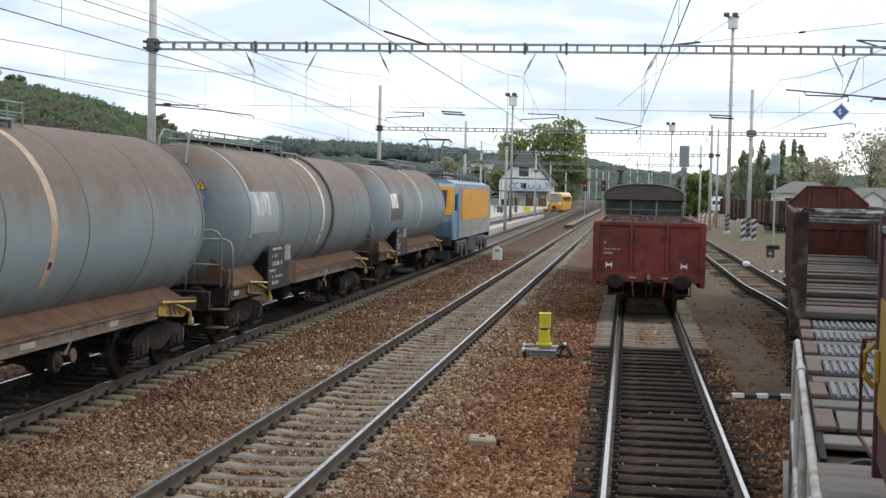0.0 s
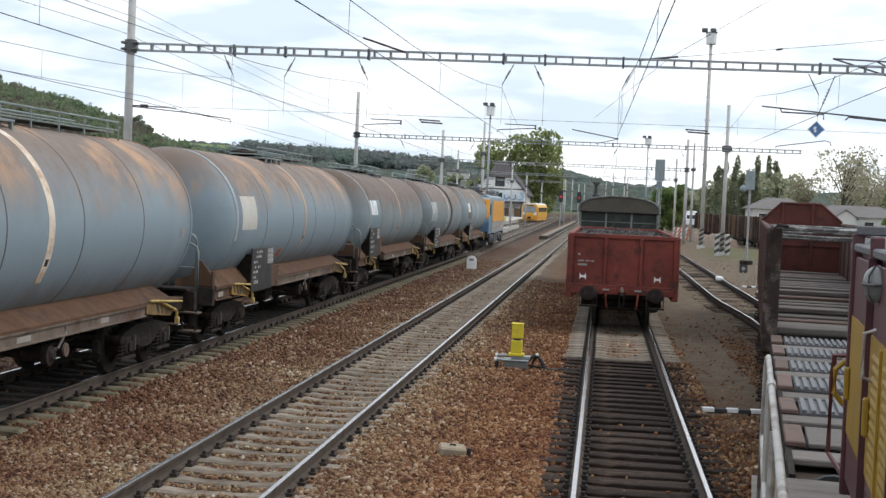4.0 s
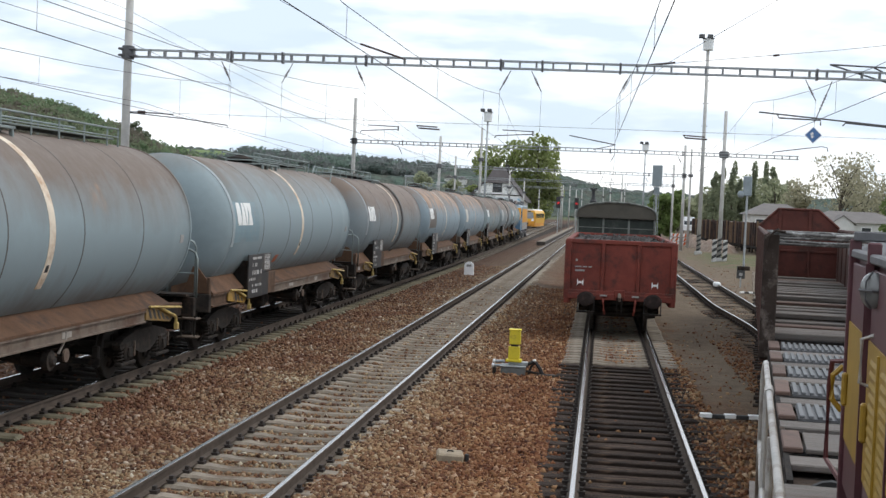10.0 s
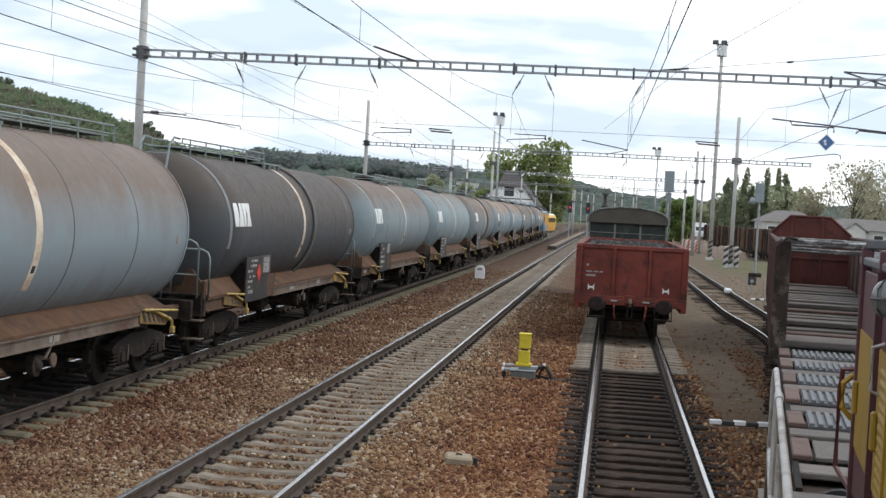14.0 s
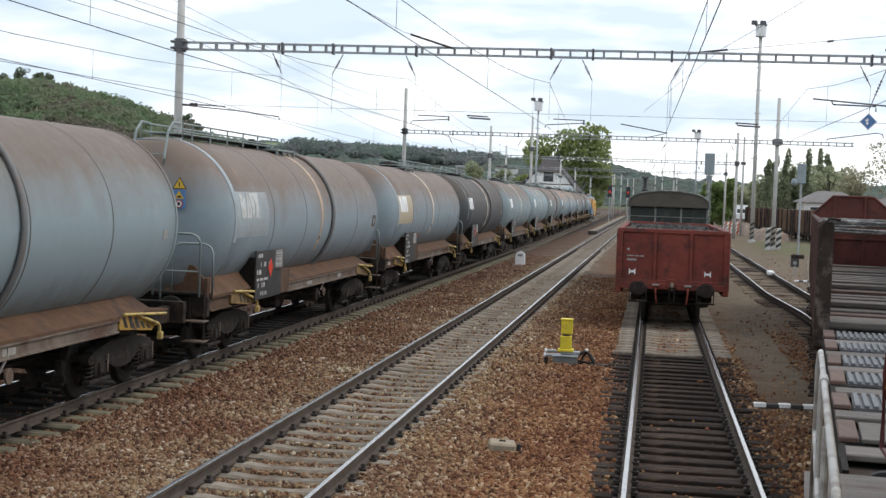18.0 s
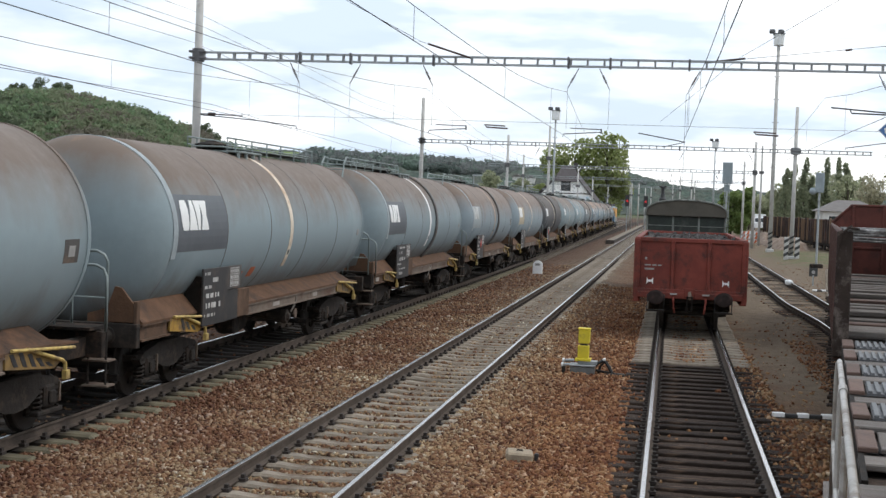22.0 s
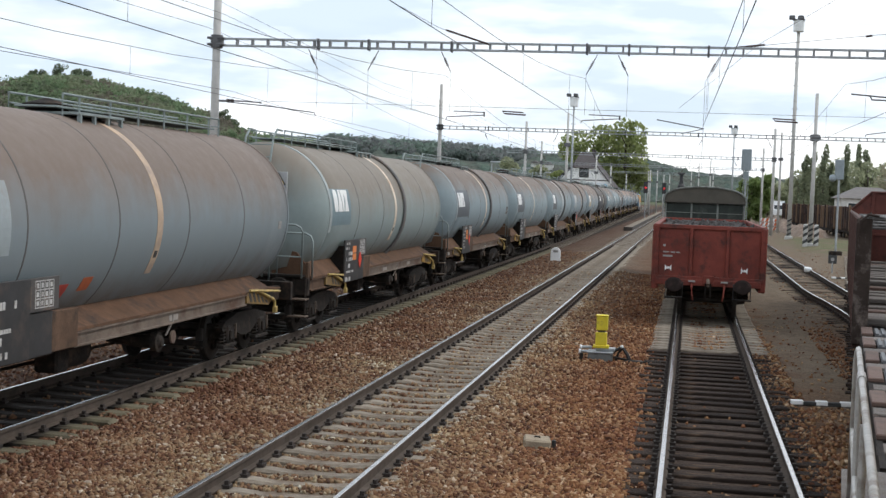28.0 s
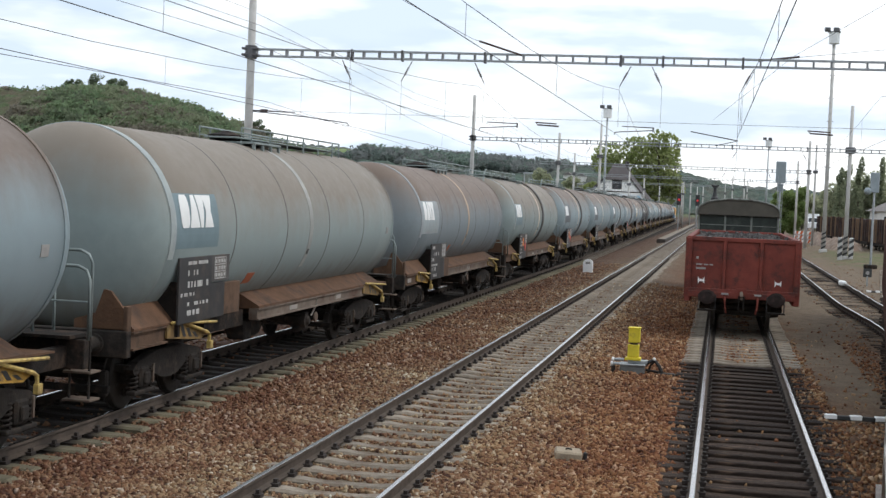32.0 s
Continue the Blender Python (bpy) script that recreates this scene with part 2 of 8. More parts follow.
M_ROOF = mat("felt_roof_olive", (0.085, 0.076, 0.06), 0.85, 0, 0.2, 2, 0.1)
M_GREY_GREEN = mat("grey_green_body", (0.10, 0.12, 0.105), 0.7, 0, 0.2, 2)
M_MESH_DARK = mat("dark_panes", (0.030, 0.038, 0.032), 0.6, 0, 0.45, 3, 0, 30, (0.07, 0.075, 0.065), 0.3, 2, spec=0.3)
M_PLANK = mat("deck_plank_grey", (0.145, 0.128, 0.115), 0.85, 0, 0.3, 3, 0.5, 25, (0.09, 0.065, 0.052), 0.4, 1.5, (1, 5, 5), per_object=0.25)
M_PLANK_BROWN = mat("deck_board_brown", (0.105, 0.063, 0.048), 0.8, 0, 0.25, 3, 0.3, 25, (0.07, 0.045, 0.037), 0.4, 2, per_object=0.15)
M_GRATE = mat("grating_steel", (0.135, 0.14, 0.145), 0.75, 0.0, 0.12, 4)
M_MAROON = mat("hood_maroon", (0.085, 0.026, 0.032), 0.5, 0, 0.18, 2, 0.08, 20, (0.07, 0.03, 0.032), 0.3)
M_HOOD_YELLOW = mat("hood_ochre_yellow", (0.33, 0.20, 0.02), 0.5, 0, 0.15, 2, 0.08, 20, (0.25, 0.15, 0.04), 0.25)
M_HANDRAIL = mat("handrail_worn_white", (0.46, 0.445, 0.42), 0.5, 0.2, 0.2, 8, 0, 30, (0.20, 0.16, 0.125), 0.42, 3.0)
M_LAMP_GLASS = mat("lamp_glass_grey", (0.19, 0.195, 0.19), 0.2, 0.2, 0.08, 3)


# ---- builders ----
MESHES = {}


def part(name, bm, material, parent=None, label="", at=None, smooth=False):
    """Links a bmesh (or a mesh already made) as one object under a thing or part."""
    if isinstance(bm, bmesh.types.BMesh):
        me = bpy.data.meshes.new(name)
        bm.to_mesh(me)
        bm.free()
        if smooth:
            me.polygons.foreach_set("use_smooth", [True] * len(me.polygons))
        me.materials.append(material)
    else:
        me = bm
    ob = new(name, me)
    if parent:
        ob.parent = parent
    if at is not None:
        ob.matrix_basis = at
    if label:
        ob["label"] = label
    if material and me.materials and me.materials[0] != material:
        ob.material_slots[0].link, ob.material_slots[0].material = "OBJECT", material
    return ob


def shared(key, make, material, smooth=False):
    """One mesh for all alike pieces."""
    if key not in MESHES:
        bm = make()
        me = bpy.data.meshes.new(key)
        bm.to_mesh(me)
        bm.free()
        if smooth:
            me.polygons.foreach_set("use_smooth", [True] * len(me.polygons))
        me.materials.append(material)
        MESHES[key] = me
    return MESHES[key]


def thing(name, label, category, group="", at=None, kind=""):
    ob = new(name)
    ob.empty_display_size = 0.2
    if at is not None:
        ob.matrix_basis = at
    return tagged(ob, label, category, group, kind)


def box(bm, x0, x1, y0, y1, z0, z1, bevel=0.0, m=None):
    """A box with its edges taken off."""
    r = bmesh.ops.create_cube(bm, size=1.0)
    vs = r["verts"]
    t = Matrix.Translation(((x0 + x1) / 2, (y0 + y1) / 2, (z0 + z1) / 2)) @ Matrix.Diagonal((abs(x1 - x0), abs(y1 - y0), abs(z1 - z0), 1))
    bmesh.ops.transform(bm, matrix=(m @ t) if m is not None else t, verts=vs)
    if bevel:
        es = list({e for v in vs for e in v.link_edges})
        bmesh.ops.bevel(bm, geom=es, offset=bevel, segments=1, affect="EDGES", clamp_overlap=True)
    return bm


def boxes(*rows, bevel=0.0):
    bm = bmesh.new()
    for r in rows:
        box(bm, *r, bevel=bevel)
    return bm


def prism(pts, a, b, axis="y"):
    """A closed outline pushed from a to b along an axis; the outline is in the other two."""
    bm = bmesh.new()
    ends = []
    for s in (a, b):
        ring = []
        for p, q in pts:
            ring.append(bm.verts.new((p, s, q) if axis == "y" else (s, p, q) if axis == "x" else (p, q, s)))
        ends.append(ring)
    k = len(pts)
    for i in range(k):
        bm.faces.new((ends[0][i], ends[0][(i + 1) % k], ends[1][(i + 1) % k], ends[1][i]))
    bm.faces.new(ends[0][::-1])
    bm.faces.new(ends[1])
    bmesh.ops.recalc_face_normals(bm, faces=bm.faces[:])
    return bm


def tube(bm, pts, r, sides=6):
    """A round bar along a line of points."""
    pts = [Vector(p) for p in pts]
    rings = []
    for i, p in enumerate(pts):
        d = (pts[min(i + 1, len(pts) - 1)] - pts[max(i - 1, 0)]).normalized()
        u = d.cross(Vector((0, 0, 1)))
        u = u.normalized() if u.length > 0.05 else d.cross(Vector((0, 1, 0))).normalized()
        v = d.cross(u)
        rings.append([bm.verts.new(p + r * (math.cos(2 * math.pi * j / sides) * u + math.sin(2 * math.pi * j / sides) * v)) for j in range(sides)])
    for a, b in zip(rings, rings[1:]):
        for j in range(sides):
            bm.faces.new((a[j], a[(j + 1) % sides], b[(j + 1) % sides], b[j]))
    bm.faces.new(rings[0][::-1])
    bm.faces.new(rings[-1])
    return bm


def tubes(*lines, r=0.02, sides=6):
    bm = bmesh.new()
    for pts in lines:
        tube(bm, pts, r, sides)
    bmesh.ops.recalc_face_normals(bm, faces=bm.faces[:])
    return bm


def lathe(profile, axis="y", sides=48, centre=(0, 0, 0)):
    """A turned body: profile rows are (along the axis, radius)."""
    bm = bmesh.new()
    rings = []
    for s, r in profile:
        ring = []
        for j in range(sides):
            a = 2 * math.pi * j / sides
            c, d = r * math.cos(a), r * math.sin(a)
            p = (c, s, d) if axis == "y" else (s, c, d) if axis == "x" else (c, d, s)
            ring.append(bm.verts.new(Vector(p) + Vector(centre)))
        rings.append(ring)
    for a, b in zip(rings, rings[1:]):
        for j in range(sides):
            bm.faces.new((a[j], a[(j + 1) % sides], b[(j + 1) % sides], b[j]))
    bm.faces.new(rings[0][::-1])
    bm.faces.new(rings[-1])
    bmesh.ops.recalc_face_normals(bm, faces=bm.faces[:])
    return bm


def smoothstep(a, b, v):
    k = min(1.0, max(0.0, (v - a) / (b - a)))
    return k * k * (3 - 2 * k)


# ---- the plan: centre lines of the tracks ----
def bend(y):
    """The train's track draws slowly away to the left beyond the kilometre stone."""
    return -0.0122 * (max(0.0, y - 70) - 14 * (1 - math.exp(-max(0.0, y - 70) / 14)))


PLATFORM_TRACK, TRAIN_TRACK, MAIN_TRACK, WAGON_TRACK, SIDING = -13.7, -8.92, -4.13, 0.57, 5.0
PLATFORM_BEND = 0.02                   # share of the bend in the platform track
LEAN_DEG = 6.1                         # the shunter's track diverges to the right
LOCO_SPACE = pose(0, 0, 0, 0, 0, -LEAN_DEG)
SHUNT_OFFSET = 1.55


def straight(x, k=0.0):
    return lambda s: Vector((x + k * bend(s), s, 0))


def shunt_line(s):
    return LOCO_SPACE @ Vector((SHUNT_OFFSET, s, 0))


def siding_line(s):
    """Leaves the shunter's track and turns parallel to the main line."""
    p = shunt_line(s)
    k = smoothstep(26, 52, s)
    return Vector(((1 - k) * p.x + k * SIDING, s, 0))


# ---- ground: one sheet from under the tracks to the horizon ----
def ground_height(x, y):
    z = -0.235
    near = max(0.0, 1 - max(0.0, y - 60) / 120)
    z += 0.035 * near * noise.noise(Vector((x * 0.9, y * 0.9, 3.1)))
    for c, hgt in ((-2.82, 0.055), (-5.46, 0.045), (-0.78, 0.05 * smoothstep(30, 10, y) if y < 30 else 0.0), (1.92, 0.045 if y < 30 else 0.0)):
        if abs(x - c) < 0.7:
            z += hgt * math.exp(-((x - c) / 0.3) ** 2)
    if abs(x + 4.13) < 1.5:
        z += 0.016 * smoothstep(1.5, 1.2, abs(x + 4.13))
    if x > 7.5:
        z += 0.25 * smoothstep(7.5, 10, x) * smoothstep(80, 110, y) * (1 - smoothstep(120, 200, y))
    if x < -20 or x > 40:
        z += 0.6 * noise.noise(Vector((x * 0.01, y * 0.01, 1.0)))
    return z


def ground_sheet():
    xs = [-4000, -2000, -1000, -500, -250, -120, -70, -45, -32] + [-24 + 0.5 * i for i in range(32)] + [-8 + 0.2 * i for i in range(60)] + [4 + 0.5 * i for i in range(24)] + [16 + 2 * i for i in range(8)] + [34, 42, 60, 100, 200, 450, 1000, 2000, 4000]
    ys = [-4000, -1500, -500, -150, -50, -20, -8] + [-4 + 0.5 * i for i in range(128)] + [60 + 1.5 * i for i in range(60)] + [150 + 6 * i for i in range(26)] + [320, 400, 550, 800, 1300, 2200, 4000]
    bm = bmesh.new()
    grid = [[bm.verts.new((x, y, ground_height(x, y))) for x in xs] for y in ys]
    for a, b in zip(grid, grid[1:]):
        for i in range(len(xs) - 1):
            bm.faces.new((a[i], a[i + 1], b[i + 1], b[i]))
    return bm


def dust_by_track(n, l, x, wobble):
    """Brake dust and oil tint the ballast in strips along the tracks."""
    ad = n.new("ShaderNodeMath")
    l.new(x, ad.inputs[0])
    l.new(wobble, ad.inputs[1])
    mr = n.new("ShaderNodeMapRange")
    mr.inputs["From Min"].default_value, mr.inputs["From Max"].default_value = -9.0, 4.0
    l.new(ad.outputs[0], mr.inputs["Value"])
    r = n.new("ShaderNodeValToRGB")
    e = r.color_ramp.elements
    e[0].color, e[1].color = (0.76, 0.71, 0.76, 1), (1.0, 0.92, 0.86, 1)
    for px, c in ((-7.6, (0.80, 0.74, 0.79, 1)), (-6.2, (0.90, 0.88, 0.92, 1)), (-5.2, (0.98, 1.06, 1.12, 1)), (-3.0, (1.04, 1.14, 1.20, 1)), (-1.9, (0.98, 0.86, 0.78, 1)), (-0.7, (0.94, 0.78, 0.68, 1)), (1.8, (1.05, 0.94, 0.84, 1))):
        e.new((px + 9.0) / 13.0).color = c
    l.new(mr.outputs[0], r.inputs[0])
    return r.outputs[0]


def ground_material():
    m = bpy.data.materials.new("ballast_ground")
    m.use_nodes = True
    n, l = m.node_tree.nodes, m.node_tree.links
    b = n["Principled BSDF"]
    b.inputs["Roughness"].default_value = 0.95
    b.inputs["Specular IOR Level"].default_value = 0.2
    co = n.new("ShaderNodeTexCoord")
    sep = n.new("ShaderNodeSeparateXYZ")
    l.new(co.outputs["Object"], sep.inputs[0])

    def noise_of(scale, detail=6):
        t = n.new("ShaderNodeTexNoise")
        t.inputs["Scale"].default_value, t.inputs["Detail"].default_value = scale, detail
        l.new(co.outputs["Object"], t.inputs["Vector"])
        return t.outputs["Fac"]

    def mapped(v, a, c, lo=0.0, hi=1.0):
        r = n.new("ShaderNodeMapRange")
        r.inputs["From Min"].default_value, r.inputs["From Max"].default_value = a, c
        r.inputs["To Min"].default_value, r.inputs["To Max"].default_value = lo, hi
        l.new(v, r.inputs["Value"])
        return r.outputs[0]

    def mixed(f, x, y, mode="MIX"):
        k = n.new("ShaderNodeMix")
        k.data_type, k.blend_type = "RGBA", mode
        for v, s in ((f, "Factor"), (x, "A"), (y, "B")):
            if isinstance(v, (tuple, float)):
                k.inputs[s].default_value = v
            else:
                l.new(v, k.inputs[s])
        return k.outputs["Result"]

    def calc(op, x, y):
        k = n.new("ShaderNodeMath")
        k.operation = op
        for v, i in ((x, 0), (y, 1)):
            if isinstance(v, float):
                k.inputs[i].default_value = v
            else:
                l.new(v, k.inputs[i])
        return k.outputs[0]

    vor = n.new("ShaderNodeTexVoronoi")
    vor.inputs["Scale"].default_value = 17
    l.new(co.outputs["Object"], vor.inputs["Vector"])
    tone = n.new("ShaderNodeSeparateColor")
    l.new(vor.outputs["Color"], tone.inputs[0])
    patches = noise_of(0.45)
    stone = mixed(mapped(calc("ADD", tone.outputs[0], mapped(patches, 0.3, 0.7, -0.45, 0.45)), 0.25, 0.75), (*BALLAST_RED, 1), (*BALLAST_TAN, 1))
    stone = mixed(1.0, stone, mapped(tone.outputs[1], 0, 1, 0.6, 1.35), "MULTIPLY")
    stone = mixed(mapped(vor.outputs["Distance"], 0.02, 0.045, 0.0, 0.55), stone, (0.05, 0.033, 0.024, 1))
    stone = mixed(1.0, stone, dust_by_track(n, l, sep.outputs["X"], mapped(noise_of(0.5), 0.3, 0.7, -0.6, 0.6)), "MULTIPLY")
    # trodden grey earth beside the siding
    wob = mapped(noise_of(0.6), 0.3, 0.7, -0.8, 0.8)
    xw = calc("ADD", sep.outputs["X"], wob)
    earth = mixed(mapped(noise_of(3.0), 0.35, 0.65), (0.125, 0.096, 0.067, 1), (0.172, 0.137, 0.098, 1))
    earth = mixed(1.0, earth, mapped(noise_of(22.0), 0.3, 0.7, 0.72, 1.28), "MULTIPLY")
    mask = calc("MULTIPLY", mapped(xw, 1.3, 2.3), mapped(calc("ADD", sep.outputs["Y"], wob), 21, 27))
    gap = calc("MULTIPLY", mapped(sep.outputs["X"], 3.1, 3.7), mapped(sep.outputs["Y"], 42, 36))
    mask = calc("MULTIPLY", mask, calc("SUBTRACT", 1.0, calc("MULTIPLY", gap, 0.8)))
    color = mixed(calc("MULTIPLY", mask, 0.80), stone, earth)
    # oil-blackened bed between the wooden sleepers
    oil = calc("MULTIPLY", mapped(calc("ABSOLUTE", calc("SUBTRACT", calc("ADD", sep.outputs["X"], calc("MULTIPLY", wob, 0.15)), 0.57), 0.0), 1.45, 1.2), mapped(sep.outputs["Y"], 31.2, 30.6))
    # bed of the train's track: oil and the wagons' shade painted as one dark strip
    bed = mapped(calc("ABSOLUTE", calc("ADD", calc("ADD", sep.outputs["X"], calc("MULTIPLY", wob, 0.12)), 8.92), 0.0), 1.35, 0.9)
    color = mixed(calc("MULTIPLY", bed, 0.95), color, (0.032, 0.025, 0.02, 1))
    mid = mapped(calc("ABSOLUTE", calc("ADD", calc("ADD", sep.outputs["X"], calc("MULTIPLY", wob, 0.1)), 4.13), 0.0), 1.5, 0.8)
    color = mixed(calc("MULTIPLY", mid, 0.6), color, mixed(mapped(tone.outputs[2], 0, 1), (0.10, 0.078, 0.055, 1), (0.20, 0.16, 0.115, 1)))
    color = mixed(calc("MULTIPLY", oil, 0.85), color, (0.042, 0.032, 0.026, 1))
    # grass in patches round the mast feet, meadow far off
    gmask = calc("MULTIPLY", mapped(calc("ADD", xw, mapped(noise_of(0.9), 0.3, 0.7, -2.2, 1.6)), 7.4, 8.3), mapped(calc("ADD", sep.outputs["Y"], calc("MULTIPLY", wob, 5.0)), 90, 99))
    gmask = calc("MULTIPLY", gmask, mapped(sep.outputs["Y"], 132, 118))
    grass = mixed(mapped(noise_of(3.0), 0.3, 0.7), (0.055, 0.085, 0.022, 1), (0.115, 0.135, 0.055, 1))
    gmask = calc("MULTIPLY", gmask, mapped(noise_of(0.7), 0.40, 0.56))
    color = mixed(calc("MULTIPLY", gmask, 0.8), color, grass)
    far = calc("MAXIMUM", mapped(sep.outputs["X"], -24, -30), calc("MAXIMUM", mapped(sep.outputs["X"], 34, 42), mapped(sep.outputs["Y"], 520, 640)))
    color = mixed(far, color, (0.09, 0.105, 0.055, 1))
    l.new(color, b.inputs["Base Color"])
    bp = n.new("ShaderNodeBump")
    bp.inputs["Strength"].default_value, bp.inputs["Distance"].default_value = 0.9, 0.03
    l.new(calc("SUBTRACT", 1.0, vor.outputs["Distance"]), bp.inputs["Height"])
    l.new(bp.outputs[0], b.inputs["Normal"])
    return m


M_GROUND = ground_material()
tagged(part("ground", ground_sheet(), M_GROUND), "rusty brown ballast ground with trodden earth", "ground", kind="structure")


def loose_stones(count, x0, x1, y0, y1, seed, size, name, first=None):
    """Broken ballast stones lying on the sheet, thinning out with distance; between the sleepers only, where their first one is given."""
    rng = np.random.default_rng(seed)
    x = rng.uniform(x0, x1, count)
    u = rng.uniform(0, 1, count)
    y = 1 / (1 / y0 + u * (1 / y1 - 1 / y0))
    if first is not None:
        cell = np.floor((y - first) / 0.6)
        y = first + 0.6 * (cell + 0.27 + 0.46 * ((y - first) / 0.6 - cell))
    base = np.array([(-1, -1, -1), (1, -1, -1), (1, 1, -1), (-1, 1, -1), (-1, -1, 1), (1, -1, 1), (1, 1, 1), (-1, 1, 1)], float) * 0.5
    quads = np.array([(0, 3, 2, 1), (4, 5, 6, 7), (0, 1, 5, 4), (1, 2, 6, 5), (2, 3, 7, 6), (3, 0, 4, 7)])
    s = size * rng.uniform(0.45, 1.5, (count, 1, 1)) * rng.uniform(0.45, 1.35, (count, 1, 3))
    v = (base[None] + rng.uniform(-0.34, 0.34, (count, 8, 3))) * s
    a = rng.uniform(0, 6.28, count)
    b = rng.uniform(-0.8, 0.8, count)
    ca, sa, cb, sb = np.cos(a), np.sin(a), np.cos(b), np.sin(b)
    vx, vy, vz = v[..., 0], v[..., 1], v[..., 2]
    vy, vz = vy * cb[:, None] - vz * sb[:, None], vy * sb[:, None] + vz * cb[:, None]
    vx, vy = vx * ca[:, None] - vy * sa[:, None], vx * sa[:, None] + vy * ca[:, None]
    z = np.array([ground_height(p, q) for p, q in zip(x, y)])
    pts = np.stack([vx + x[:, None], vy + y[:, None], vz + (z + 0.008)[:, None]], -1).reshape(-1, 3)
    faces = (quads[None] + 8 * np.arange(count)[:, None, None]).reshape(-1)
    me = bpy.data.meshes.new(name)
    me.vertices.add(count * 8)
    me.vertices.foreach_set("co", pts.ravel())
    me.loops.add(count * 24)
    me.loops.foreach_set("vertex_index", faces.astype(np.int32))
    me.polygons.add(count * 6)
    me.polygons.foreach_set("loop_start", np.arange(0, count * 24, 4, dtype=np.int32))
    me.update(calc_edges=True)
    return me


def stone_material():
    m = mat("ballast_stones", (0.25, 0.165, 0.11), 0.92, 0, 0.2, 12, island=0.0, spec=0.25)
    n, l = m.node_tree.nodes, m.node_tree.links
    b = n["Principled BSDF"]
    geo = n.new("ShaderNodeNewGeometry")
    ramp = n.new("ShaderNodeValToRGB")
    e = ramp.color_ramp.elements
    e[0].position, e[0].color = 0.0, (0.06, 0.032, 0.023, 1)
    e[1].position, e[1].color = 1.0, (0.46, 0.41, 0.34, 1)
    for p, c in ((0.3, (0.152, 0.077, 0.044, 1)), (0.6, (0.222, 0.136, 0.078, 1)), (0.84, (0.275, 0.198, 0.124, 1)), (0.95, (0.32, 0.26, 0.19, 1))):
        k = e.new(p)
        k.color = c
    l.new(geo.outputs["Random Per Island"], ramp.inputs[0])
    co = n.new("ShaderNodeTexCoord")
    t = n.new("ShaderNodeTexNoise")
    t.inputs["Scale"].default_value, t.inputs["Detail"].default_value = 0.45, 6
    l.new(co.outputs["Object"], t.inputs["Vector"])
    mx = n.new("ShaderNodeMix")
    mx.data_type, mx.blend_type = "RGBA", "MULTIPLY"
    r = n.new("ShaderNodeValToRGB")
    r.color_ramp.elements[0].position, r.color_ramp.elements[1].position = 0.35, 0.65
    r.color_ramp.elements[0].color, r.color_ramp.elements[1].color = (0.84, 0.68, 0.60, 1), (1.22, 1.20, 1.10, 1)
    l.new(t.outputs["Fac"], r.inputs[0])
    mx.inputs["Factor"].default_value = 1.0
    l.new(ramp.outputs[0], mx.inputs["A"])
    l.new(r.outputs[0], mx.inputs["B"])
    # rust-brown brake dust lies thicker away from the main track
    sep = n.new("ShaderNodeSeparateXYZ")
    l.new(co.outputs["Object"], sep.inputs[0])
    wob = n.new("ShaderNodeMapRange")
    wob.inputs["From Min"].default_value, wob.inputs["From Max"].default_value = 0.3, 0.7
    wob.inputs["To Min"].default_value, wob.inputs["To Max"].default_value = -0.6, 0.6
    l.new(t.outputs["Fac"], wob.inputs["Value"])
    m3 = n.new("ShaderNodeMix")
    m3.data_type, m3.blend_type = "RGBA", "MULTIPLY"
    m3.inputs["Factor"].default_value = 1.0
    l.new(mx.outputs["Result"], m3.inputs["A"])
    l.new(dust_by_track(n, l, sep.outputs["X"], wob.outputs[0]), m3.inputs["B"])
    l.new(m3.outputs["Result"], b.inputs["Base Color"])
    return m


M_STONE = stone_material()
for k, row in enumerate(((1600, -0.9, -0.28, 8, 30), (1100, 1.42, 1.95, 8, 30), (64000, -3.3, -0.6, 8, 60), (68000, -8.0, -4.95, 8, 80), (11000, -5.4, -2.86, 8, 60), (1200, -9.6, -8.25, 10, 60),
                         (160, -0.1, 1.25, 8, 30), (2500, -0.1, 1.25, 31, 48), (8000, 1.35, 3.4, 8, 23), (900, 1.4, 2.0, 23, 37), (260, 1.8, 3.6, 22, 44), (1300, 3.1, 3.9, 20, 38), (9000, -13, -9.7, 14, 80), (900, 3.6, 8.5, 38, 100))):
    st = new("ballast_stones", loose_stones(row[0], *row[1:], seed=k, size=0.036, name="ballast_stones", first=-23.8 if k == 4 else None))
    st.data.materials.append(M_STONE)
    tagged(st, "loose rust-brown crushed ballast stones between tracks", "ballast", kind="stuff")


# ---- tracks ----
RAIL_OUTLINE = [(-0.031, 0.0), (0.031, 0.0), (0.034, -0.032), (0.009, -0.045), (0.009, -0.128), (0.07, -0.146), (0.07, -0.16), (-0.07, -0.16), (-0.07, -0.146), (-0.009, -0.128), (-0.009, -0.045), (-0.034, -0.032)]


def rail_mesh(line, side, s0, s1, step, outline):
    bm = bmesh.new()
    rings, s = [], s0
    while s <= s1 + 1e-6:
        p = line(s)
        d = (line(s + 0.1) - line(s - 0.1)).normalized()
        r = Vector((d.y, -d.x, 0))
        rings.append([bm.verts.new(p + r * (0.7525 * side + a) + Vector((0, 0, c))) for a, c in outline])
        s += step
    k = len(outline)
    for a, b in zip(rings, rings[1:]):
        for j in range(k):
            bm.faces.new((a[j], a[(j + 1) % k], b[(j + 1) % k], b[j]))
    bmesh.ops.recalc_face_normals(bm, faces=bm.faces[:])
    return bm


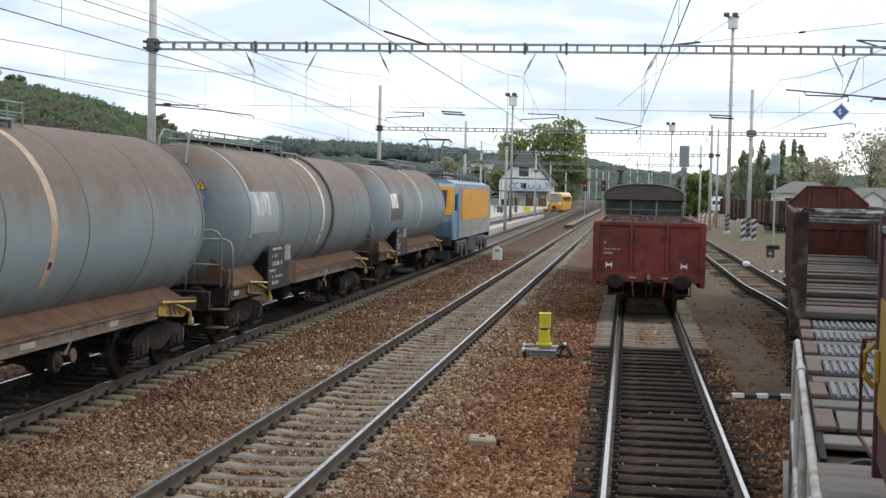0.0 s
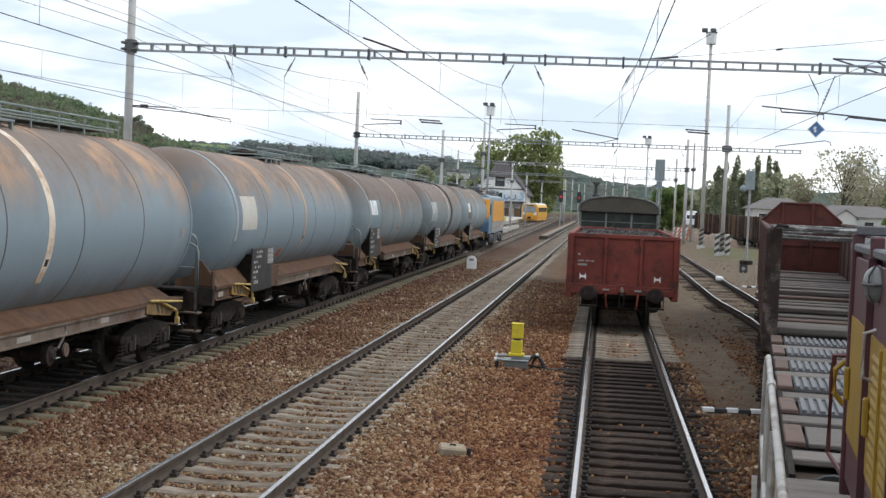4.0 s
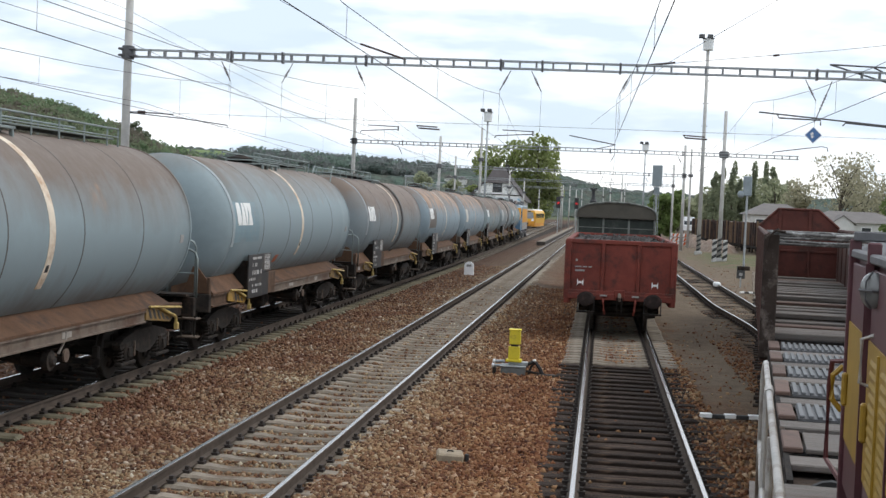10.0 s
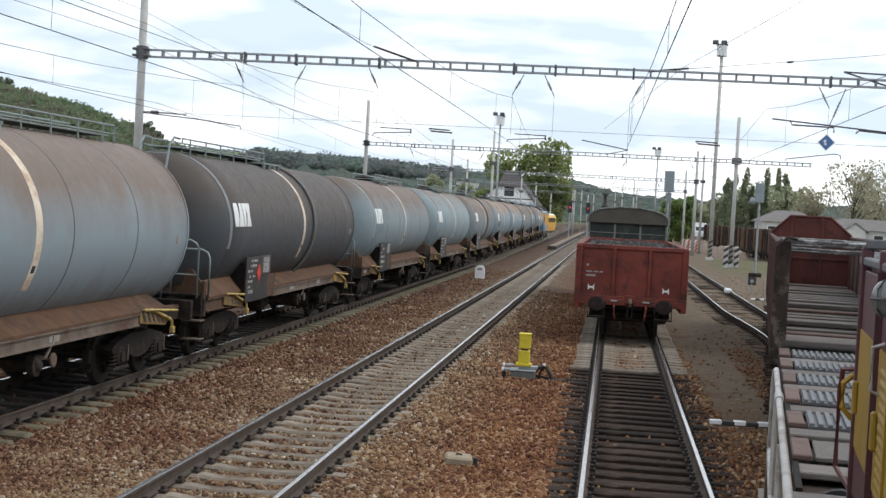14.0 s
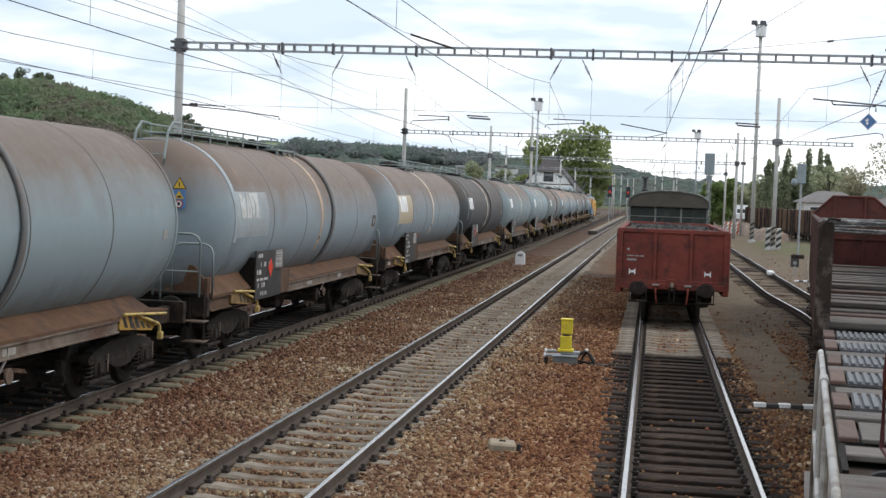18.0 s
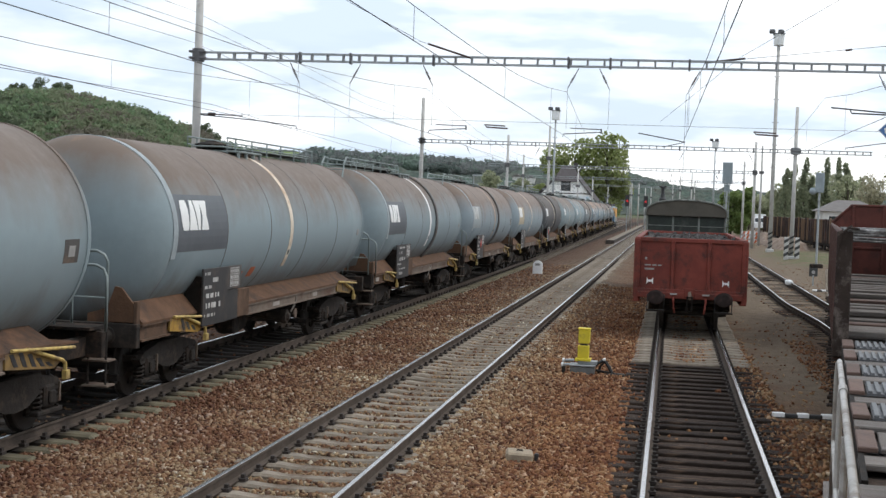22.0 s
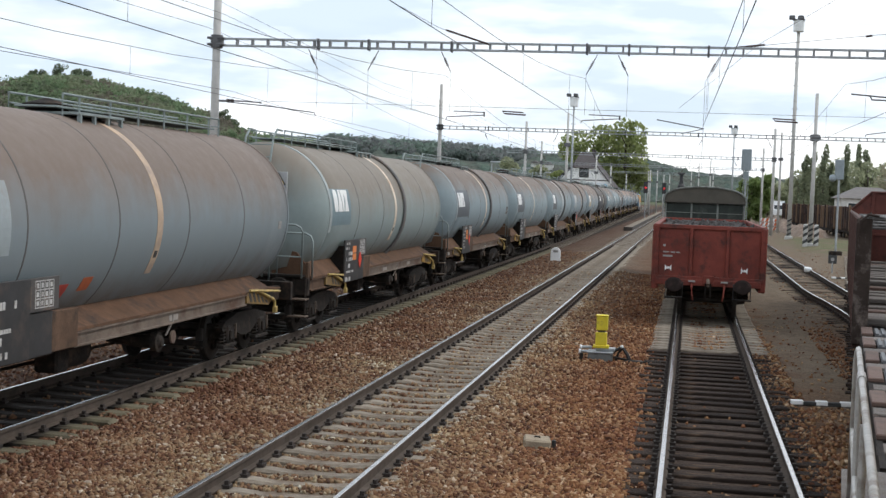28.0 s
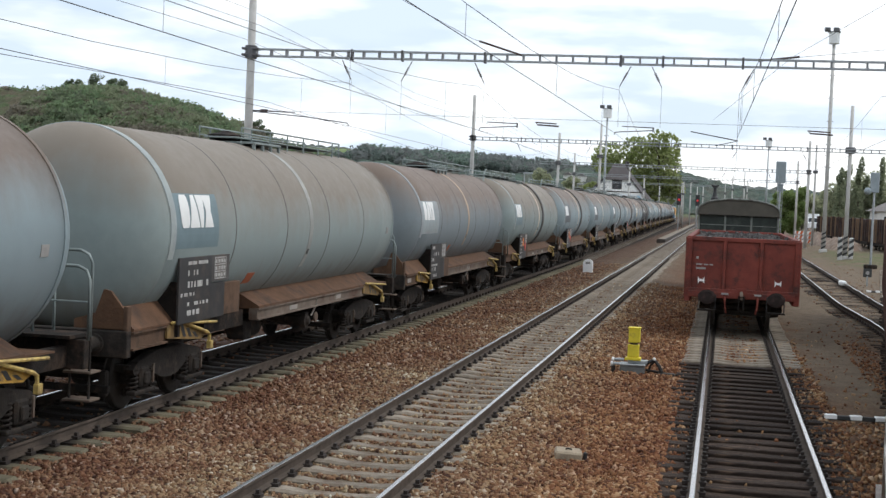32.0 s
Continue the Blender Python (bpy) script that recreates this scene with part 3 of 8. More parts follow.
def concrete_sleeper():
    """High ends, a waisted lower middle, sloping top edges."""
    bm = bmesh.new()
    rings = []
    for x, hw, top in ((-1.3, 0.13, -0.215), (-1.25, 0.14, -0.175), (-0.95, 0.14, -0.165), (-0.55, 0.135, -0.165), (-0.3, 0.115, -0.188), (0.3, 0.115, -0.188), (0.55, 0.135, -0.165), (0.95, 0.14, -0.165), (1.25, 0.14, -0.175), (1.3, 0.13, -0.215)):
        rings.append([bm.verts.new((x, -hw, -0.34)), bm.verts.new((x, -hw, top - 0.03)), bm.verts.new((x, -hw * 0.72, top)), bm.verts.new((x, hw * 0.72, top)), bm.verts.new((x, hw, top - 0.03)), bm.verts.new((x, hw, -0.34))])
    for a, b in zip(rings, rings[1:]):
        for j in range(5):
            bm.faces.new((a[j], b[j], b[j + 1], a[j + 1]))
    bm.faces.new(rings[0])
    bm.faces.new(rings[-1][::-1])
    bmesh.ops.recalc_face_normals(bm, faces=bm.faces[:])
    return bm


def wood_sleeper():
    return boxes((-1.3, 1.3, -0.125, 0.125, -0.33, -0.168), bevel=0.012)


def clips_mesh(line, s0, s1, step):
    """Rail fastenings: a plate with a clip and bolt on each side of each rail."""
    bm = bmesh.new()
    s = s0
    quad = [(0, 1, 2, 3), (4, 7, 6, 5), (0, 4, 5, 1), (1, 5, 6, 2), (2, 6, 7, 3), (3, 7, 4, 0)]
    while s <= s1:
        p = line(s)
        for side in (-1, 1):
            for off in (-0.10, 0.10):
                x, w, d = p.x + 0.7525 * side + off, 0.045, 0.06
                for z0, z1, f in ((-0.168, -0.13, 1.0), (-0.13, -0.085, 0.5)):
                    v = [bm.verts.new((x + f * w * a, p.y + f * d * b, z)) for z in (z0, z1) for a, b in ((-1, -1), (1, -1), (1, 1), (-1, 1))]
                    for q in quad:
                        bm.faces.new([v[i] for i in q])
        s += step
    bmesh.ops.recalc_face_normals(bm, faces=bm.faces[:])
    return bm


def far_sleepers(line, s0, s1, step):
    bm = bmesh.new()
    s = s0
    quad = [(4, 5, 6, 7), (0, 1, 5, 4), (1, 2, 6, 5), (2, 3, 7, 6), (3, 0, 4, 7)]
    while s <= s1:
        p = line(s)
        v = [bm.verts.new((p.x + 1.3 * a, p.y + 0.13 * b, z)) for z in (-0.3, -0.17) for a, b in ((-1, -1), (1, -1), (1, 1), (-1, 1))]
        for q in quad:
            bm.faces.new([v[i] for i in q])
        s += step
    return bm


def track(label, line, s0, near_end, s1, wood_until=None, step=0.6, yaw=0.0, rail_step=4.0, oil_shaded=False, sink=0.0):
    t = thing("railway_track", label, "track", "station tracks", kind="structure")
    for side in (-1, 1):
        r = part("rail", rail_mesh(line, side, s0, s1, rail_step, RAIL_OUTLINE), M_STEEL_RAIL, t)
        part("running_surface", rail_mesh(line, side, s0, s1, rail_step, [(-0.022, 0.003), (0.022, 0.003), (0.027, 0.0005), (-0.027, 0.0005)]), M_RAIL_TOP, r, "bright polished running surface")
    conc = shared("sleeper", concrete_sleeper, M_CONCRETE_OLD)
    wood = shared("wooden_sleeper", wood_sleeper, M_WOOD_SLEEPER)
    rng = random.Random(len(label) + int(s1))
    s = s0 + 0.3
    while s < near_end:
        p = line(s)
        w = wood_until is not None and s < wood_until
        d = line(s + 0.1) - line(s - 0.1)
        o = part("sleeper", wood if w else conc, M_OIL_SHADE_SLEEPER if oil_shaded else None, t, at=pose(p.x + rng.uniform(-0.06, 0.06) * (1 if w else 0.35), p.y + (rng.uniform(-0.03, 0.03) if w else 0), rng.uniform(-0.03, -0.012) - sink if w else rng.uniform(-0.012, 0.004), 0, 0, -math.degrees(math.atan2(d.x, d.y)) + rng.uniform(-1.1, 1.1) * (1 if w else 0.45)))
        s += step
    part("fastenings", clips_mesh(line, s0 + 0.3, min(near_end, 90), step), M_CLIP, t, "dark rail clips and bolts")["kind"] = "stuff"
    if s1 > near_end + 1:
        part("far_sleepers", far_sleepers(line, near_end + 0.3, s1, step), M_CONCRETE_OLD, t)["kind"] = "stuff"
    return t


track("main line track on pale concrete sleepers", straight(MAIN_TRACK), -24.1, 92, 420)
track("track on concrete sleepers under the tank train", straight(TRAIN_TRACK, 1.0), -25.4, 82, 420, oil_shaded=True)
track("siding track with dark wooden sleepers", straight(WAGON_TRACK), 2.0, 62, 300, wood_until=30.5)
track("rusty platform track beyond the tank train", straight(PLATFORM_TRACK, PLATFORM_BEND), -20.0, 60, 420)
track("diverging track under the standing shunter", shunt_line, -8.0, 60, 260, wood_until=60)
track("curved siding track leaving the shunter's track", siding_line, 27.0, 110, 300, wood_until=110, rail_step=1.5, sink=0.042)


# ---- tank train ----
TANK_R, TANK_Z, TANK_BACK, TANK_FRONT, PITCH = 1.48, 2.52, -6.43, 6.43, 15.93
DUST = (0.152, 0.111, 0.085)
COATS = {
    "blue": ((0.222, 0.275, 0.292), DUST, (0.36, 0.21, 0.12), 0.0, 3.04),
    "dusty": ((0.212, 0.258, 0.270), (0.138, 0.095, 0.070), (0.36, 0.21, 0.12), 0.0, 2.80),
    "clean": ((0.225, 0.280, 0.298), (0.165, 0.125, 0.098), (0.36, 0.21, 0.12), 0.0, 3.5),
    "patchy": ((0.215, 0.272, 0.305), (0.19, 0.138, 0.107), (0.42, 0.255, 0.15), 0.17, 3.1),
    "brown": ((0.19, 0.222, 0.235), (0.165, 0.121, 0.094), (0.28, 0.16, 0.10), 0.02, 2.82),
    "dark": ((0.066, 0.071, 0.076), (0.080, 0.066, 0.056), (0.13, 0.10, 0.085), 0.0, 2.6),
    "pale": ((0.235, 0.285, 0.31), (0.172, 0.124, 0.095), (0.33, 0.22, 0.145), 0.02, 2.85),
    "green": ((0.245, 0.292, 0.285), (0.20, 0.168, 0.135), (0.32, 0.24, 0.165), 0.0, 2.75),
}
PAINTS = {k: tank_paint("tank_" + k, *v) for k, v in COATS.items()}
HEADS = {k: tank_paint("tank_head_" + k, tuple(0.97 * c for c in v[0]), v[1], v[2], v[3] * 0.4, v[4] + 0.36) for k, v in COATS.items()}
# lightened paint for the rear rim: sky highlight on the knuckle, with some wear
RIM_SHEEN = {k: mat("tank_rim_sheen_" + k, tuple(0.72 * c + 0.12 for c in v[0]), 0.6, 0, 0.2, 3, 0, 30, v[1], 0.25, 2.0) for k, v in COATS.items()}
PANELS = {
    "blue": mat("panel_dull_blue", (0.165, 0.245, 0.275), 0.55, 0, 0.1, 3, 0, 30, (0.21, 0.225, 0.22), 0.3),
    "brown": mat("panel_brown_grey", (0.13, 0.11, 0.095), 0.6, 0, 0.12, 3), "pale": mat("panel_pale_grey", (0.29, 0.33, 0.34), 0.6, 0, 0.1, 3, 0, 30, (0.25, 0.23, 0.21), 0.3),
    "white": mat("panel_off_white", (0.50, 0.48, 0.43), 0.6, 0, 0.1, 3, 0, 30, (0.45, 0.36, 0.28), 0.3), "teal": mat("panel_teal_grey", (0.14, 0.20, 0.22), 0.55, 0, 0.1, 3),
    "slate": mat("panel_slate_grey", (0.085, 0.095, 0.105), 0.55, 0, 0.12, 3), "cream": mat("panel_cream_tan", (0.42, 0.35, 0.24), 0.6, 0, 0.1, 3),
}
M_PANEL_GREY = mat("sign_backing_grey", (0.36, 0.36, 0.36), 0.6, 0, 0.15, 5)
M_LOGO = mat("logo_white", (0.74, 0.74, 0.72), 0.5, 0, 0.06, 4)


def tank_barrel():
    return lathe([(TANK_BACK + (TANK_FRONT - TANK_BACK) * k / 12, TANK_R + 0.004) for k in range(13)], sides=64, centre=(0, 0, TANK_Z))


def tank_head(end, sign):
    """A dished end: flat crown, tight rounded knuckle."""
    rows = [(end + sign * 0.62 * math.cos(math.pi / 2 * k / 12), max(0.02, TANK_R * math.sin(math.pi / 2 * k / 12) ** 0.78)) for k in range(13)]
    return lathe(rows, sides=64, centre=(0, 0, TANK_Z))


def ring(y, width, lift, a0=-180.0, a1=180.0, steps=64):
    """A band round the shell, from angle a0 to a1 measured from the side towards the crown."""
    bm = bmesh.new()
    rows = []
    for k in range(steps + 1):
        a = radians(a0 + (a1 - a0) * k / steps)
        c, s = math.cos(a), math.sin(a)
        r0, r1 = TANK_R - 0.02, TANK_R + lift
        rows.append([bm.verts.new((r * c, y + w, TANK_Z + r * s)) for r, w in ((r0, -width / 2), (r1, -width / 2), (r1, width / 2), (r0, width / 2))])
    for a, b in zip(rows, rows[1:]):
        for j in range(3):
            bm.faces.new((a[j], a[j + 1], b[j + 1], b[j]))
    bm.faces.new(rows[0])
    bm.faces.new(rows[-1][::-1])
    bmesh.ops.recalc_face_normals(bm, faces=bm.faces[:])
    return bm


def on_shell(y0, y1, z0, z1, lift=0.006, steps=8):
    """A plate that lies on the curved near side of the shell."""
    a0, a1 = math.degrees(math.asin((z0 - TANK_Z) / TANK_R)), math.degrees(math.asin((z1 - TANK_Z) / TANK_R))
    return ring((y0 + y1) / 2, abs(y1 - y0), lift, a0, a1, steps)


def logo_shape():
    """Four plain heavy shapes in a row, standing for the owner's mark: a rounded block, a wedge, a taper and a waisted block."""
    bm = bmesh.new()
    z0, z1 = 2.575, 3.045
    on = lambda z: math.sqrt((TANK_R + 0.011) ** 2 - (z - TANK_Z) ** 2)

    def shape(y, outline):
        n = 8
        rows = []
        for k in range(n + 1):
            f = k / n
            z = z0 + (z1 - z0) * f
            lo, hi = outline(f)
            rows.append([bm.verts.new((on(z) + d, y + e, z)) for d, e in ((-0.004, lo), (0.003, lo), (0.003, hi), (-0.004, hi))])
        for p, q in zip(rows, rows[1:]):
            for i in range(3):
                bm.faces.new((p[i], p[i + 1], q[i + 1], q[i]))
        bm.faces.new(rows[0])
        bm.faces.new(rows[-1][::-1])

    shape(-6.09, lambda f: (0.06 * abs(2 * f - 1) ** 4, 0.32 - 0.05 * abs(2 * f - 1) ** 4))
    shape(-5.76, lambda f: (0.13 * f, 0.36 - 0.11 * f))
    shape(-5.47, lambda f: (0.11 - 0.10 * f, 0.20 + 0.10 * f))
    shape(-5.20, lambda f: (0.07 - 0.07 * abs(2 * f - 1), 0.25 + 0.09 * abs(2 * f - 1)))
    bmesh.ops.recalc_face_normals(bm, faces=bm.faces[:])
    return bm


def wheelset():
    bm = lathe([(-0.78, 0.30), (-0.775, 0.44), (-0.765, 0.46), (-0.69, 0.465), (-0.685, 0.485), (-0.665, 0.485), (-0.66, 0.40), (-0.70, 0.36), (-0.68, 0.14), (-0.66, 0.085),
                (0.66, 0.085), (0.68, 0.14), (0.70, 0.36), (0.66, 0.40), (0.665, 0.485), (0.685, 0.485), (0.69, 0.465), (0.765, 0.46), (0.775, 0.44), (0.78, 0.30), (0.74, 0.28), (0.76, 0.12), (1.0, 0.08)], axis="x", sides=28)
    for k in range(6):
        a = 2 * math.pi * k / 6
        box(bm, -0.775, -0.745, -0.02, 0.02, 0.18, 0.27, m=Matrix.Rotation(a, 4, "X"))
        box(bm, 0.745, 0.775, -0.02, 0.02, 0.18, 0.27, m=Matrix.Rotation(a, 4, "X"))
    return bm


def bogie_frame():
    bm = bmesh.new()
    for sx in (-1, 1):
        x0, x1 = (0.93 * sx, 1.07 * sx) if sx > 0 else (-1.07, -0.93)
        pr = prism([(-1.28, 0.60), (-1.1, 0.70), (-0.5, 0.80), (0.5, 0.80), (1.1, 0.70), (1.28, 0.60), (1.22, 0.52), (0.74, 0.60), (0.52, 0.48), (0.28, 0.395), (0.0, 0.37), (-0.28, 0.395), (-0.52, 0.48), (-0.74, 0.60), (-1.22, 0.52)], x0, x1, axis="x")
        me = bpy.data.meshes.new("tmp")
        pr.to_mesh(me)
        pr.free()
        bm.from_mesh(me)
        bpy.data.meshes.remove(me)
    box(bm, -1.0, 1.0, -0.22, 0.22, 0.45, 0.72, 0.02)
    box(bm, -1.0, 1.0, -1.24, -1.14, 0.55, 0.66, 0.01)
    box(bm, -1.0, 1.0, 1.14, 1.24, 0.55, 0.66, 0.01)
    return bm


def axle_box():
    bm = boxes((-0.09, 0.10, -0.15, 0.15, -0.14, 0.16), bevel=0.03)
    box(bm, 0.10, 0.14, -0.09, 0.09, -0.09, 0.09, 0.02)
    return bm


def spring():
    return tubes([(0.075 * math.cos(k * 0.7), 0.075 * math.sin(k * 0.7), 0.30 * k / 45) for k in range(46)], r=0.017, sides=5)


def buffer_body():
    bm = lathe([(0.0, 0.13), (0.06, 0.13), (0.07, 0.10), (0.36, 0.10), (0.37, 0.075), (0.52, 0.075), (0.53, 0.21), (0.555, 0.22), (0.565, 0.18)], sides=20)
    return bm


M_BOGIE = mat("bogie_dusty_steel", (0.024, 0.020, 0.017), 0.85, 0, 0.4, 5, 0.4, 30, (0.062, 0.045, 0.035), 0.34, 4.0, spec=0.25)
M_BRACKET = mat("bracket_rust_brown", (0.105, 0.064, 0.042), 0.85, 0, 0.35, 4, 0.2, 30, (0.05, 0.036, 0.028), 0.4, 3.0, spec=0.2)
M_STENCIL = mat("stencil_white", (0.46, 0.45, 0.43), 0.7, 0, 0.2, 8, 0, 30, (0.22, 0.19, 0.17), 0.4, 6.0)
M_PATCH = mat("sill_pale_patch", (0.30, 0.27, 0.24), 0.8, 0, 0.2, 6)


def hazard_plate():
    """Bracket plate that tapers to the shunter's grip."""
    return prism([(0.0, 1.20), (0.0, 1.02), (1.27, 0.90), (1.47, 0.97), (0.62, 1.19)], 1.345, 1.375, axis="x")


def hazard_bars(first, count):
    """Slanting black stripes on the bracket plate."""
    bm = bmesh.new()
    for k in range(count):
        y = first + 0.235 * k
        lift = 1.20 - 0.155 * max(0.0, y + 0.2 - 0.62) / 0.5
        low = 1.02 - 0.12 * y / 1.27
        v = [bm.verts.new((x, p, q)) for x in (1.372, 1.379) for p, q in ((y, lift - 0.006), (y + 0.11, lift - 0.012), (y + 0.24, low + 0.008), (y + 0.13, low + 0.02))]
        for q in ((4, 5, 6, 7), (0, 1, 5, 4), (1, 2, 6, 5), (2, 3, 7, 6), (3, 0, 4, 7)):
            bm.faces.new([v[i] for i in q])
    bmesh.ops.recalc_face_normals(bm, faces=bm.faces[:])
    return bm


def shunter_grip():
    """Yellow rod over the bracket and the flat bar that drops to the shunter's step."""
    bm = bmesh.new()
    tube(bm, [(1.40, 0.10, 1.235), (1.44, 0.9, 1.185), (1.44, 1.72, 1.13)], 0.022, 7)
    tube(bm, [(1.39, 0.52, 1.215), (1.42, 1.40, 1.00), (1.42, 1.50, 0.95), (1.42, 1.52, 0.76)], 0.027, 7)
    box(bm, 1.39, 1.46, 1.47, 1.58, 0.74, 0.86, 0.008)
    return bm


def board_writing(seed, y0, y1, z0, z1, x):
    """Unreadable lettering: rows of short pale bars in groups."""
    rng = random.Random(seed)
    bm = bmesh.new()
    z = z1 - 0.06
    while z > z0 + 0.10:
        h = rng.choice((0.05, 0.075, 0.09))
        y = y0 + rng.choice((0.05, 0.12, 0.3))
        end = min(y1 - 0.05, y + rng.uniform(0.25, 0.8))
        while y < end - 0.03:
            w = rng.choice((0.04, 0.055, 0.07))
            if rng.random() < 0.85:
                box(bm, x, x + 0.005, y, y + w, z - h, z)
            y += w + rng.choice((0.012, 0.015, 0.07))
        z -= h + rng.uniform(0.04, 0.09)
    return bm


def letter_grid(y0, z0, cols, rows_, x):
    """Small framed table of load limits."""
    bm = bmesh.new()
    for r in range(rows_ + 1):
        box(bm, x, x + 0.004, y0, y0 + 0.115 * cols, z0 + 0.105 * r, z0 + 0.105 * r + 0.012)
    for c in range(cols + 1):
        box(bm, x, x + 0.0045, y0 + 0.115 * c, y0 + 0.115 * c + 0.012, z0, z0 + 0.105 * rows_ + 0.012)
    for r in range(rows_):
        for c in range(cols):
            box(bm, x, x + 0.004, y0 + 0.115 * c + 0.035, y0 + 0.115 * c + 0.09, z0 + 0.105 * r + 0.03, z0 + 0.105 * r + 0.085)
    return bm


def mirrored(make):
    b = make()
    bmesh.ops.transform(b, matrix=Matrix.Diagonal((-1, 1, 1, 1)), verts=b.verts[:])
    bmesh.ops.recalc_face_normals(b, faces=b.faces[:])
    return b


PANEL_BOX = {"blue": (-6.40, -4.25, 2.22, 3.06), "slate": (-6.41, -3.88, 2.24, 3.13), "brown": (-6.28, -3.90, 2.18, 3.00), "pale": (-6.40, -4.25, 2.22, 3.06), "white": (-5.95, -4.75, 2.35, 3.05), "teal": (-6.40, -4.62, 2.28, 3.06), "cream": (-6.41, -3.95, 2.22, 3.08)}


def tank_wagon(k, paint, panel, pipe, stripe, label, rear_platform, front_platform):
    """One wagon about its own middle; +y is the way it runs."""
    w = thing("tank_wagon", label, "tank wagon", "tank wagons of the passing train")
    P = lambda key, make, m, parent=w, lab="", smooth=False, at=None, name=None: part(name or key, shared("tw_" + key, make, m, smooth), m, parent, lab, at)
    shell = P("tank_barrel", tank_barrel, PAINTS[paint], smooth=True)
    P("head_back", lambda: tank_head(TANK_BACK, -1), HEADS[paint], shell, name="tank_head", smooth=True)
    P("head_front", lambda: tank_head(TANK_FRONT, 1), HEADS[paint], shell, name="tank_head", smooth=True)
    # pale band over the upper knuckle paints the highlight there
    P("rim_back", lambda: ring(TANK_BACK + 0.08, 0.19, 0.009, -15, 150, 44), RIM_SHEEN[paint], shell, "worn rim of the tank end with a painted sky highlight", name="end_rim")
    for n_, y in enumerate((-3.86, -1.29, 1.29, 3.86)):
        P("seam%d" % n_, lambda y=y: ring(y, 0.034, 0.006), M_SEAM, shell, name="weld_seam", smooth=False)
    P("front_ring", lambda: ring(TANK_FRONT - 0.02, 0.07, 0.016), PAINTS[paint], shell, name="end_ring")
    st = {"cream": M_CREAM, "white": M_WHITE, "orange": M_ORANGE, "faint": M_FAINT}[stripe]
    P("stripe", lambda: ring(0.12, 0.21, 0.007, -30, 76, 30), st, shell, "worn pale band round the tank")
    P("drain_mark", lambda: ring(0.12, 0.10, 0.012, -20, -16, 3), M_BLACK, shell, name="drain_mark")
    if pipe:
        P("pipe", lambda: tubes([((TANK_R + 0.05) * math.cos(radians(a)), 1.03 + 0.1 * math.sin(radians(a)), TANK_Z + (TANK_R + 0.05) * math.sin(radians(a))) for a in range(-52, 80, 4)], r=0.042, sides=10), M_PIPE, shell, "dark vent pipe bent over the tank", name="vent_pipe", smooth=True)
    if panel:
        P("panel_" + panel, lambda: on_shell(*PANEL_BOX[panel]), PANELS[panel], shell, name="logo_panel")
    if panel != "white":
        P("logo", logo_shape, M_LOGO_WORN if k in (1, 10) else M_LOGO, shell, "white owner's mark")
    P("red_label", lambda: on_shell(-2.72, -2.36, 1.60, 1.78), M_RED if k % 2 else M_ORANGE_LABEL, shell)
    if k % 3 == 0:
        P("orange_label", lambda: on_shell(-2.0, -1.7, 1.66, 1.84), M_ORANGE_LABEL, shell, name="red_label")
    if k in (10, 13):
        P("number_plate", lambda: on_shell(5.72, 6.14, 2.22, 2.52), M_BOARD_WORN, shell, name="small_plate")
    P("plate_square", lambda: on_shell(5.84, 6.02, 2.30, 2.44, 0.011), M_LETTER, shell, name="lettering")
    # warning signs on the dished end over the brakeman's platform
    if rear_platform:
        plated = k in (13, 14)
        spot = pose(0.07, 0, 0) if plated else pose(0.64, -7.08, 2.98) @ Matrix.Scale(0.84, 4) @ pose(-0.45, 7.08, -3.0)
        P_ = lambda *a, **b: P(*a, at=spot, **b)
        if plated:
            P_("sign_backing", lambda: boxes((0.27, 0.63, -7.070, -6.990, 2.62, 3.38), bevel=0.004), M_PANEL_GREY, shell, "grey sign backing plate")
        P_("sign_blue", lambda: boxes((0.31, 0.59, -7.085, -7.071, 2.70, 3.10)), M_BLUE, shell, "blue warning sign on the tank end")
        P_("triangle_edge", lambda: prism([(0.29, 3.11), (0.61, 3.11), (0.45, 3.37)], -7.084, -7.071), M_BLACK, shell, name="sign_edge")
        P_("sign_triangle", lambda: prism([(0.325, 3.13), (0.575, 3.13), (0.45, 3.335)], -7.092, -7.085), M_SIGN_YELLOW, shell, "yellow warning triangle")
        P_("triangle_mark", lambda: boxes((0.437, 0.463, -7.098, -7.093, 3.16, 3.26)), M_BLACK, shell, name="sign_mark")
        P_("sign_triangle_low", lambda: prism([(0.345, 2.91), (0.555, 2.91), (0.45, 3.075)], -7.095, -7.086), M_SIGN_YELLOW, shell, name="sign_triangle")
        P_("low_mark", lambda: boxes((0.41, 0.49, -7.101, -7.096, 2.93, 2.97)), M_BLACK, shell, name="sign_mark")
        P_("sign_disc", lambda: lathe([(-7.095, 0.085), (-7.086, 0.085)], sides=18, centre=(0.45, 0, 2.80)), M_RED, shell, name="sign_disc")
        P_("disc_field", lambda: lathe([(-7.100, 0.065), (-7.096, 0.065)], sides=18, centre=(0.45, 0, 2.80)), M_WHITE, shell, name="sign_disc")
        P_("sign_bar", lambda: boxes((0.42, 0.48, -7.106, -7.101, 2.765, 2.835)), M_BLACK, shell, name="sign_mark")
